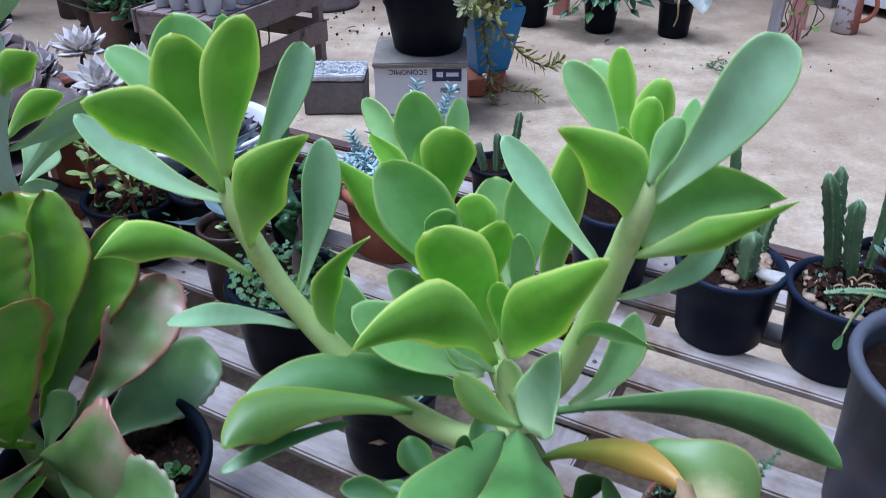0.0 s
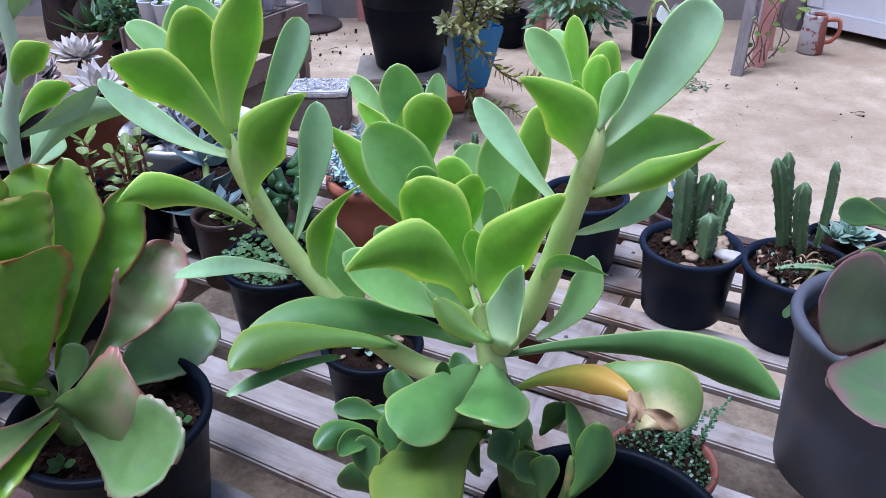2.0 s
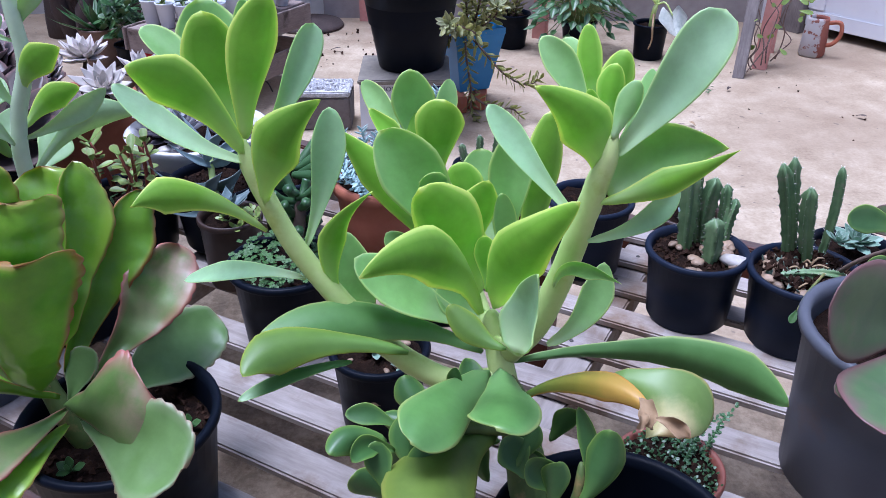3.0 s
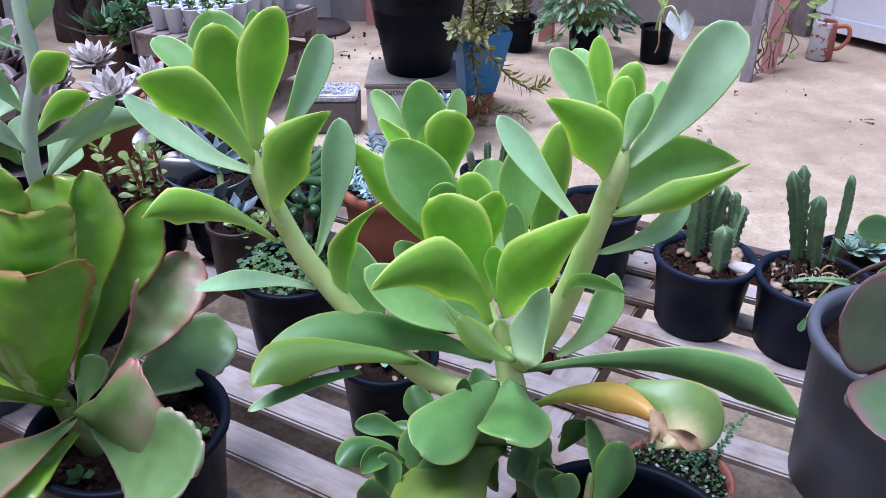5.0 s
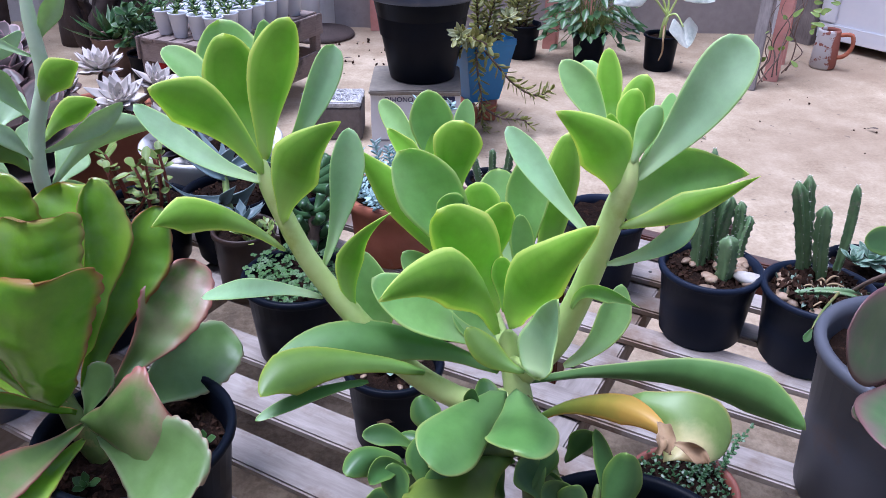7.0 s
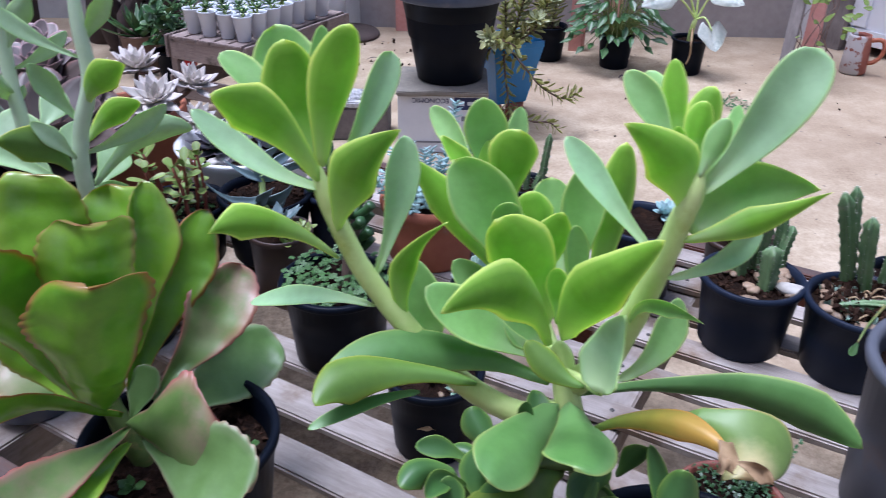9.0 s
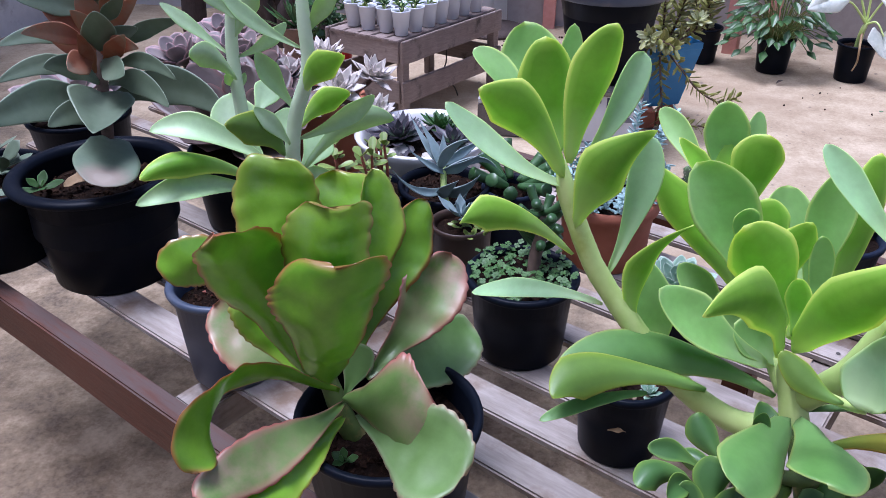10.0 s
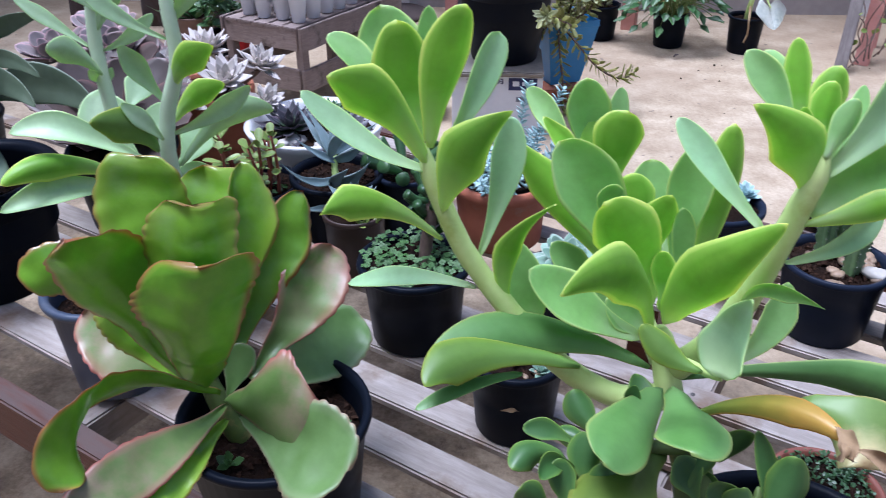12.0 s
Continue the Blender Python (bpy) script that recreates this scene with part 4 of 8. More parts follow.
leaf(big_plant, (-0.13, 0.53, 0.782), (-0.221, 0.542, 0.836), 0.023, (0.41, -0.46, 0.79), bow=(-0.002, -0.004, -0.007), cup=.15, kind="powder", point=.2, wave=.022, peak=.72, neck=.3)
leaf(big_plant, (-0.121, 0.526, 0.751), (-0.072, 0.509, 0.836), 0.039, (-0.14, -0.98, -0.11), bow=(-0.01, -0.009, 0.009), cup=-.16, point=0.7, neck=.2, peak=0.5, blunt=1.85, wave=.022, wing=-0.05, hook=-0.05)
leaf(big_plant, (-0.094, 0.526, 0.713), (-0.073, 0.553, 0.816), 0.026, (0.1, -0.97, 0.23), bow=(0.006, 0.002, 0.004), cup=.1, neck=.22, kind="powder", point=.2, wave=.022, peak=.72)
leaf(big_plant, (-0.121, 0.524, 0.73), (-0.2, 0.479, 0.772), 0.027, (0.61, -0.61, 0.5), bow=(-0.005, 0.008, 0.015), cup=-.2, neck=.2, point=0.9, wave=.022, peak=.72)
leaf(big_plant, (-0.095, 0.522, 0.689), (-0.202, 0.56, 0.664), 0.019, (-0.34, -0.4, 0.85), bow=(0.003, 0.003, 0.006), cup=.1, neck=.3, kind="powder", point=.2, wave=.022, peak=.72)
leaf(big_plant, (-0.07, 0.516, 0.675), (-0.04, 0.508, 0.77), 0.021, (0.15, -0.98, -0.13), bow=(-0.016, 0.003, 0.005), cup=-.15, point=0.95, wave=.022, peak=0.5, neck=.3)
leaf(big_plant, (-0.05, 0.523, 0.646), (-0.066, 0.537, 0.723), 0.036, (0, -0.98, 0.18), bow=(0.003, -0.004, -0.008), cup=.15, point=.4, kind="dew", wave=.022, peak=.72, neck=.3)
leaf(big_plant, (0.04, 0.523, 0.658), (-0.043, 0.41, 0.76), 0.041, (0.86, -0.49, 0.15), bow=(0.012, 0.002, 0.03), cup=-.2, point=0.55, neck=0.36, peak=0.54, blunt=1.7, wave=.022, wing=0.04)
leaf(big_plant, (0.05, 0.525, 0.662), (0.092, 0.443, 0.792), 0.042, (-0.61, -0.75, -0.28), bow=(-0.016, -0.012, 0.004), cup=-.2, point=0.45, neck=0.42, peak=0.56, blunt=1.75, wave=.022, wing=0, hook=-0.04)
leaf(big_plant, (0.039, 0.531, 0.672), (-0.008, 0.507, 0.772), 0.05, (0.24, -0.96, -0.15), bow=(0.007, 0.001, 0.002), cup=-.14, point=0.3, wave=.022, peak=.72, neck=.3)
leaf(big_plant, (0.01, 0.565, 0.653), (-0.037, 0.575, 0.7), 0.027, (0.3, -0.85, 0.4), cup=0.15, neck=.35, kind="dew", point=.2, peak=.68, wave=.025)
leaf(big_plant, (0.025, 0.55, 0.652), (-0.007, 0.555, 0.688), 0.030, (0.2, -0.9, 0.3), cup=0.10, neck=.35, kind="dew", point=.2, peak=.68, wave=.025)
leaf(big_plant, (0.044, 0.535, 0.643), (0.005, 0.53, 0.678), 0.034, (0.3, -0.75, 0.6), cup=0.12, neck=.35, kind="dew", point=.2, peak=.68, wave=.025)
leaf(big_plant, (0.05, 0.545, 0.659), (0.066, 0.55, 0.699), 0.026, (-0.2, -0.95, 0.2), cup=-0.10, neck=.35, kind="jade", point=.2, peak=.68, wave=.025)
leaf(big_plant, (0.032, 0.56, 0.668), (0.034, 0.565, 0.712), 0.028, (0.1, -0.97, 0.2), cup=-0.10, neck=.35, kind="jade", point=.2, peak=.68, wave=.025)
leaf(big_plant, (0.032, 0.523, 0.648), (-0.056, 0.515, 0.712), 0.042, (0.54, -0.56, 0.62), bow=(0, -0.003, -0.005), cup=.1, kind="dew", point=.2, wave=.022, peak=.72, neck=.3)
leaf(big_plant, (0.019, 0.553, 0.682), (-0.038, 0.56, 0.795), 0.049, (0.18, -0.97, 0.15), bow=(0.007, 0.002, 0.003), cup=.15, kind="dew", point=.2, wave=.022, peak=.72, neck=.3)
leaf(big_plant, (0.026, 0.567, 0.726), (-0.008, 0.541, 0.762), 0.025, (0.6, -0.8, -0.01), bow=(0, 0.002, 0.003), kind="dew", point=.2, wave=.022, peak=.72, neck=.3)
leaf(big_plant, (0.035, 0.541, 0.7), (0.043, 0.533, 0.767), 0.028, (-0.16, -0.98, -0.1), bow=(-0.004, 0, 0), cup=-.15, point=.5, wave=.022, peak=.72, neck=.3)
leaf(big_plant, (0.033, 0.567, 0.705), (0.023, 0.588, 0.757), 0.034, (-0.03, -0.93, 0.37), cup=-.1, point=.2, wave=.022, peak=.72, neck=.3)
leaf(big_plant, (0.054, 0.569, 0.689), (0.042, 0.609, 0.76), 0.040, (-0.08, -0.87, 0.48), bow=(-0.003, 0, 0), cup=.1, kind="dew", point=.2, wave=.022, peak=.72, neck=.3)
leaf(big_plant, (0.07, 0.545, 0.687), (0.092, 0.582, 0.803), 0.032, (0.19, -0.95, 0.27), bow=(0.003, -0.002, -0.004), cup=-.1, point=.2, wave=.022, peak=.72, neck=.3)
leaf(big_plant, (0.059, 0.545, 0.687), (0.066, 0.561, 0.797), 0.034, (-0.13, -0.98, 0.15), bow=(-0.004, 0, 0), cup=.08, kind="dew", point=.2, wave=.022, peak=.72, neck=.3)
leaf(big_plant, (0.055, 0.528, 0.687), (0.053, 0.537, 0.755), 0.018, (-0.08, -0.99, 0.13), bow=(0.003, 0, 0), kind="dew", point=.2, wave=.022, peak=.72, neck=.3)
leaf(big_plant, (0.044, 0.518, 0.68), (0.039, 0.522, 0.727), 0.019, (-0.02, -1, 0.08), bow=(0.002, 0, 0), point=.2, wave=.022, peak=.72, neck=.3)
leaf(big_plant, (0.098, 0.494, 0.76), (0.041, 0.541, 0.822), 0.021, (0.02, -0.79, 0.62), bow=(-0.002, 0, 0), cup=.15, neck=.3, kind="powder", point=.2, wave=.022, peak=.72)
leaf(big_plant, (0.005, 0.573, 0.747), (0.011, 0.571, 0.815), 0.038, (-0.05, -1, -0.02), bow=(-0.003, -0.003, 0.002), cup=-.14, point=.2, wave=.022, peak=.72, neck=.3)
leaf(big_plant, (0.001, 0.582, 0.753), (-0.004, 0.612, 0.806), 0.029, (-0.01, -0.87, 0.49), bow=(-0.006, 0, 0), cup=-.1, point=.2, wave=.022, peak=.72, neck=.3)
leaf(big_plant, (-0.004, 0.596, 0.757), (-0.016, 0.605, 0.827), 0.035, (0.06, -0.99, 0.14), bow=(-0.002, 0.003, -0.002), cup=.1, kind="dew", point=.2, wave=.022, peak=.72, neck=.3)
leaf(big_plant, (-0.02, 0.604, 0.751), (-0.059, 0.665, 0.797), 0.022, (-0.35, -0.88, 0.3), bow=(0.004, 0.002, 0.004), cup=.1, kind="dew", point=.2, wave=.022, peak=.72, neck=.3)
leaf(big_plant, (-0.005, 0.586, 0.76), (-0.048, 0.597, 0.799), 0.018, (0.31, -0.77, 0.56), bow=(0.001, -0.003, -0.005), cup=.2, point=.5, wave=.022, peak=.72, neck=.3)
leaf(big_plant, (0.007, 0.607, 0.757), (0.016, 0.637, 0.81), 0.019, (0.34, -0.84, 0.42), kind="dew", point=.2, wave=.022, peak=.72, neck=.3)
leaf(big_plant, (0.015, 0.555, 0.685), (-0.072, 0.592, 0.783), 0.032, (-0.08, -0.95, 0.29), bow=(0.005, -0.002, -0.004), cup=-.15, point=0.7, wave=.022, peak=.72, neck=.3)
leaf(big_plant, (0.11, 0.47, 0.8), (0.062, 0.456, 0.864), 0.036, (0.19, -0.98, -0.07), bow=(0.012, 0.001, 0.003), cup=-.16, point=0.6, wave=.022, peak=0.5, wing=0, blunt=1.7, neck=.3)
leaf(big_plant, (0.105, 0.497, 0.826), (0.073, 0.524, 0.875), 0.022, (-0.02, -0.88, 0.47), bow=(0.003, 0, 0), cup=.15, kind="dew", point=.2, wave=.022, peak=.72, neck=.3)
leaf(big_plant, (0.11, 0.511, 0.821), (0.093, 0.549, 0.868), 0.024, (-0.27, -0.79, 0.55), kind="dew", point=.2, wave=.022, peak=.72, neck=.3)
leaf(big_plant, (0.112, 0.496, 0.825), (0.103, 0.523, 0.884), 0.017, (-0.21, -0.9, 0.38), bow=(-0.002, 0, 0), cup=-.08, point=.2, wave=.022, peak=.72, neck=.3)
leaf(big_plant, (0.116, 0.485, 0.825), (0.126, 0.505, 0.872), 0.022, (-0.21, -0.88, 0.42), bow=(-0.003, 0, 0), cup=-.14, point=.2, wave=.022, peak=.72, neck=.3)
leaf(big_plant, (0.114, 0.475, 0.829), (0.116, 0.486, 0.869), 0.018, (-0.22, -0.94, 0.27), bow=(-0.003, 0, 0), cup=-.14, point=.2, wave=.022, peak=.72, neck=.3)
leaf(big_plant, (0.109, 0.475, 0.827), (0.099, 0.479, 0.855), 0.010, (-0.11, -0.99, 0.1), bow=(0, -0.001, -0.001), point=.2, wave=.022, peak=.72, neck=.3)
leaf(big_plant, (0.115, 0.468, 0.826), (0.13, 0.481, 0.86), 0.016, (-0.04, -0.93, 0.37), bow=(-0.001, -0.001, -0.001), cup=-.1, kind="dew", point=.2, wave=.022, peak=.72, neck=.3)
leaf(big_plant, (0.121, 0.476, 0.819), (0.147, 0.514, 0.857), 0.013, (0.11, -0.74, 0.66), bow=(0.002, -0.001, -0.001), kind="dew", point=.2, wave=.022, peak=.72, neck=.3)
leaf(big_plant, (0.117, 0.472, 0.812), (0.177, 0.483, 0.903), 0.034, (-0.29, -0.91, 0.3), bow=(-0.001, -0.004, -0.007), cup=.1, kind="powder", point=0, wave=.022, peak=0.78, neck=0.24, blunt=2.3)
leaf(big_plant, (0.117, 0.473, 0.784), (0.19, 0.46, 0.824), 0.05, (-0.27, -0.95, 0.16), bow=(-0.004, 0.017, 0.006), cup=0.22, point=0.75, kind="dew", wave=0.045, hook=0.1, peak=0.5, neck=.3)
leaf(big_plant, (0.111, 0.466, 0.782), (0.19, 0.452, 0.826), 0.02, (-0.29, -0.94, 0.16), bow=(0.002, 0.002, -0.005), cup=-.2, point=0.9, kind="jade", wave=.022, peak=0.5, neck=.3, hook=0.03)
leaf(big_plant, (0.115, 0.482, 0.8), (0.157, 0.523, 0.811), 0.020, (0.37, -0.57, 0.73), bow=(0, 0.002, 0.003), point=.2, wave=.022, peak=.72, neck=.3)
leaf(big_plant, (0.106, 0.467, 0.753), (0.17, 0.493, 0.78), 0.018, (0.22, -0.91, 0.35), bow=(0.006, -0.002, -0.004), cup=.1, kind="powder", point=.2, wave=.022, peak=.72, neck=.3)
leaf(big_plant, (0.088, 0.478, 0.71), (0.124, 0.436, 0.739), 0.013, (-0.69, -0.7, -0.16), bow=(-0.008, 0.006, 0.011), cup=.25, point=.8, kind="dew", wave=.022, peak=.72, neck=.3)
leaf(big_plant, (0.087, 0.482, 0.657), (0.13, 0.512, 0.71), 0.026, (0.06, -0.89, 0.46), bow=(0.008, -0.003, -0.005), cup=.1, point=.4, kind="dew", wave=.022, peak=.72, neck=.3)
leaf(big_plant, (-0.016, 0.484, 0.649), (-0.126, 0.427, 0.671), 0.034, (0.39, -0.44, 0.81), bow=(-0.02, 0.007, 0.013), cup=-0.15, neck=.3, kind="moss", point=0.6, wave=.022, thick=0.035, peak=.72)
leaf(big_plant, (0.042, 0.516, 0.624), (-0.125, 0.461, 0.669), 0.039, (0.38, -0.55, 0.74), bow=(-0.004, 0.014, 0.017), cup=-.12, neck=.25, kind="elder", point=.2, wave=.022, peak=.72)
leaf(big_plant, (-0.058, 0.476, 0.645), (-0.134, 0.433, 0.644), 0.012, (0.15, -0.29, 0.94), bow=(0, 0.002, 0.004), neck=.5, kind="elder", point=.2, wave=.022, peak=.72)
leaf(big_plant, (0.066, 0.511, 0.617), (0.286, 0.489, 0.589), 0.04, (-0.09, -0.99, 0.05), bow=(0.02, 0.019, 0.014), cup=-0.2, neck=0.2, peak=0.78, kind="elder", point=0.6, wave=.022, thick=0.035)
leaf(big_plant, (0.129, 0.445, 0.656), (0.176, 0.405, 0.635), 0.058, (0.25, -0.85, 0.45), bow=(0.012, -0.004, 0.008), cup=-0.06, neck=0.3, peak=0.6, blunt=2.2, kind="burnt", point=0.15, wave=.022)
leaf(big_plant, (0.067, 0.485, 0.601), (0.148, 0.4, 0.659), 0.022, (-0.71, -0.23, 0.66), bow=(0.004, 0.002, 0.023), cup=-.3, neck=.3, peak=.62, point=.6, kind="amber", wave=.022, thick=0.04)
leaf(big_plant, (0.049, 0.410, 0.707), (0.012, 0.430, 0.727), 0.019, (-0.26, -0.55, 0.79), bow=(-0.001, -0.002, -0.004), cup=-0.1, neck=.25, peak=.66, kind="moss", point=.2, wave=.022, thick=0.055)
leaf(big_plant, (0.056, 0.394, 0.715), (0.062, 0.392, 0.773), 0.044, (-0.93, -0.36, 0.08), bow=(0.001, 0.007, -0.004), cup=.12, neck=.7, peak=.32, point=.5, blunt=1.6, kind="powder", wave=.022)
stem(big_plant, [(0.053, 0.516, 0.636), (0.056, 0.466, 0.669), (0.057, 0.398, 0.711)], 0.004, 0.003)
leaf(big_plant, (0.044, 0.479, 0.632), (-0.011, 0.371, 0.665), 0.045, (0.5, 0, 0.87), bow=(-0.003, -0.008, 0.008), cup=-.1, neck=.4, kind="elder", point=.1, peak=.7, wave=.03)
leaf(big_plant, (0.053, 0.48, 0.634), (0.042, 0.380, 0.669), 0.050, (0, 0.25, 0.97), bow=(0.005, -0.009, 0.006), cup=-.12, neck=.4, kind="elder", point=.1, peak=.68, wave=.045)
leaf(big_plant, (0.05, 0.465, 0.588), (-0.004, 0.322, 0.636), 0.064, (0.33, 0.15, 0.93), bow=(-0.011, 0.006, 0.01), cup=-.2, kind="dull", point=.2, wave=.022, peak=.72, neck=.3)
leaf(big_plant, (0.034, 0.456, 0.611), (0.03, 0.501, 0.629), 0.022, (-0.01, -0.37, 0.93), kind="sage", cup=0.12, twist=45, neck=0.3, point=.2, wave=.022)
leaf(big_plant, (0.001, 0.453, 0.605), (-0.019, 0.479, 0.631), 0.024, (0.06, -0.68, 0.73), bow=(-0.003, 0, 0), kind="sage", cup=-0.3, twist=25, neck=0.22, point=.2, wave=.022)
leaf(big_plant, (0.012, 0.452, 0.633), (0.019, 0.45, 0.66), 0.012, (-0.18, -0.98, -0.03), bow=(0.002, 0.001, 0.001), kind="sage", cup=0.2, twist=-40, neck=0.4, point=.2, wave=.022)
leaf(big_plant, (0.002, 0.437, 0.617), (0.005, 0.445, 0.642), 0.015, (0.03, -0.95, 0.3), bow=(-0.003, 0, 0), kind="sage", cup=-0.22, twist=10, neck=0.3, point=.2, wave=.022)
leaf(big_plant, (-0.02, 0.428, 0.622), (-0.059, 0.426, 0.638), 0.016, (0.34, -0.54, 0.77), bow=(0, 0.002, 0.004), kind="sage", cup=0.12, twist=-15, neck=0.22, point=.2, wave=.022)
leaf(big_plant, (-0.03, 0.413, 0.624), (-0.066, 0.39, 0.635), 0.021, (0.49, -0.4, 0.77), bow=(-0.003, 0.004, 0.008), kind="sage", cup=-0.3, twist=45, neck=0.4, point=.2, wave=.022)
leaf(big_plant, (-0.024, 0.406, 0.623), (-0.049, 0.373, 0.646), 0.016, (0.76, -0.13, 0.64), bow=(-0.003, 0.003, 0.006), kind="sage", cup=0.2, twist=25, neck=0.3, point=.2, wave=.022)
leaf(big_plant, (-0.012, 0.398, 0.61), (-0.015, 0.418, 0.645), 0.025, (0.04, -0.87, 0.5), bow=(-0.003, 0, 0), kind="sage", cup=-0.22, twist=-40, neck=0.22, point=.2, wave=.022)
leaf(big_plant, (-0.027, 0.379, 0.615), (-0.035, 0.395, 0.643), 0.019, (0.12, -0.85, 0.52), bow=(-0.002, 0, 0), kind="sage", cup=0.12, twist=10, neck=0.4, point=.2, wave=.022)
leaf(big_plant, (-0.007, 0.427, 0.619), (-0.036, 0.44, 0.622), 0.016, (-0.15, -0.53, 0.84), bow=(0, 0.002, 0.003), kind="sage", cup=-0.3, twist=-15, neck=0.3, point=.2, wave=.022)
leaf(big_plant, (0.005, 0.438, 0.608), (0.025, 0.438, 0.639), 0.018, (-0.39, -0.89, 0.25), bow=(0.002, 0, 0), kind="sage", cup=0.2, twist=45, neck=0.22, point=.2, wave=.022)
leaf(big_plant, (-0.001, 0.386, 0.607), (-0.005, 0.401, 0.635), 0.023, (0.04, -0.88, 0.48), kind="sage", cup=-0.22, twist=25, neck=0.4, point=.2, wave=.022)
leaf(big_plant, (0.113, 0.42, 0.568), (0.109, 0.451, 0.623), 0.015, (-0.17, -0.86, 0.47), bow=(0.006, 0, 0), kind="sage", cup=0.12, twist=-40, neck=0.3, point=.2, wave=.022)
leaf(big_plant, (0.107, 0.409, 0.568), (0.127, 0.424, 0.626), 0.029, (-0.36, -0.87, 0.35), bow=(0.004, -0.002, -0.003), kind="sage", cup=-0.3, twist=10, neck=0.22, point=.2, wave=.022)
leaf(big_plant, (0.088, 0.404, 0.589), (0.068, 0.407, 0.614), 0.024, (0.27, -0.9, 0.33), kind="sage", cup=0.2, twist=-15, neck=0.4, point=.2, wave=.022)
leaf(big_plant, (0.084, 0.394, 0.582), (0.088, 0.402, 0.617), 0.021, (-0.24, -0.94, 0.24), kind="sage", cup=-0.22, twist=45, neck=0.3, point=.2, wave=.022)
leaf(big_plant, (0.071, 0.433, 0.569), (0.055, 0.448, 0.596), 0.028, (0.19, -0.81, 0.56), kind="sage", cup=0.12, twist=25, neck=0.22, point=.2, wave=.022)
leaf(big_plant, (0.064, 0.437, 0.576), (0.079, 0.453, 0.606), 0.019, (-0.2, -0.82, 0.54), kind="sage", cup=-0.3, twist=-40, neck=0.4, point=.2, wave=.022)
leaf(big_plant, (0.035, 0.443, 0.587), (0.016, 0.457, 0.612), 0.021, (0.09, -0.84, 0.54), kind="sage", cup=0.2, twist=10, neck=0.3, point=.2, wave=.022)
# fill leaves added behind the stem, dark with painted shade
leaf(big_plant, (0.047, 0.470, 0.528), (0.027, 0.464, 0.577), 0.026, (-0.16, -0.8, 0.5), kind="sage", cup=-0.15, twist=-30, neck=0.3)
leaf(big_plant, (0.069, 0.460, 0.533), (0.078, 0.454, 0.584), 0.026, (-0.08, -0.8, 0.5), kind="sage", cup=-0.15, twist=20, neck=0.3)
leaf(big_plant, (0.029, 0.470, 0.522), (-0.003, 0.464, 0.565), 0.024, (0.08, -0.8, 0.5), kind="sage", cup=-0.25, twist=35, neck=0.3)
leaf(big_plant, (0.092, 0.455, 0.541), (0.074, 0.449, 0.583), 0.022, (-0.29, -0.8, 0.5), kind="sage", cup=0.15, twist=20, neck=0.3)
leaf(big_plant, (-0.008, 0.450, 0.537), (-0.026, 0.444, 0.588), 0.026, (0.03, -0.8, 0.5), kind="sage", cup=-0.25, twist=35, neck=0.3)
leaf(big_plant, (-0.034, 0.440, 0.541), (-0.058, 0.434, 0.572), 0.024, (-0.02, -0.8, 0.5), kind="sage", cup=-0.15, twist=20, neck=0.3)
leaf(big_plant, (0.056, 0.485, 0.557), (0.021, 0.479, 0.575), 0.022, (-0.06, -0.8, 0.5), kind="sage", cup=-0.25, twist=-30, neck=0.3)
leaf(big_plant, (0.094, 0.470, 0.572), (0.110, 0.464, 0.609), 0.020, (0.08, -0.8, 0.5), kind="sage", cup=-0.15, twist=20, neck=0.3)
stem(big_plant, [(0.065, 0.459, 0.595), (0.03, 0.444, 0.609), (0.001, 0.435, 0.614)], 0.006, 0.004, old=True)
stem(big_plant, [(0.102, 0.416, 0.54), (0.109, 0.421, 0.569), (0.111, 0.431, 0.588)], 0.005, 0.003, old=True)

for base, tip, w, turn in (((0.14, 0.412, 0.666), (0.144, 0.384, 0.662), 0.011, 110), ((0.141, 0.395, 0.665), (0.135, 0.386, 0.66), 0.007, -90), ((0.144, 0.386, 0.67), (0.164, 0.375, 0.663), 0.010, 40)):
    leafy("withered_tip", *blade(base, tip, w, (-0.2, -0.7, 0.6), (0, 0, 0.003), wave=0.35, rows=14, twist=turn, thick=0.05, cup=0.3), DRY, big_plant, "brown withered leaf end")
crumbs(big_plant, 260, 0.078, 0.085, 0.005, 1)

paddle_plant = potted("succulent", "broad-leaved green succulent with red wavy leaf margins in a black pot", "succulent", -0.275, 0.545, 0.088, 0.135, BLACK, "paddle", soil=0.03)
stem(paddle_plant, [(-0.298, 0.544, 0.482), (-0.315, 0.543, 0.515), (-0.325, 0.545, 0.543), (-0.334, 0.55, 0.574), (-0.336, 0.56, 0.623)], 0.012, 0.007, old=True)
leaf(paddle_plant, (-0.334, 0.548, 0.601), (-0.393, 0.623, 0.748), 0.076, (0.31, -0.79, 0.53), bow=(-0.013, 0.008, -0.006), wave=0.075, cup=-0.05, slant=-0.1, flare=0.06, rows=60, teeth=11, blunt=2.4, peak=.74, neck=0.42, kind="paddle", thick=.04, point=0)
leaf(paddle_plant, (-0.325, 0.568, 0.593), (-0.349, 0.66, 0.719), 0.078, (0.13, -0.79, 0.6), bow=(0, 0.009, -0.005), wave=0.075, slant=.05, flare=0.06, rows=60, teeth=11, blunt=2.7, peak=.74, neck=0.42, kind="paddle", thick=.04, point=0)
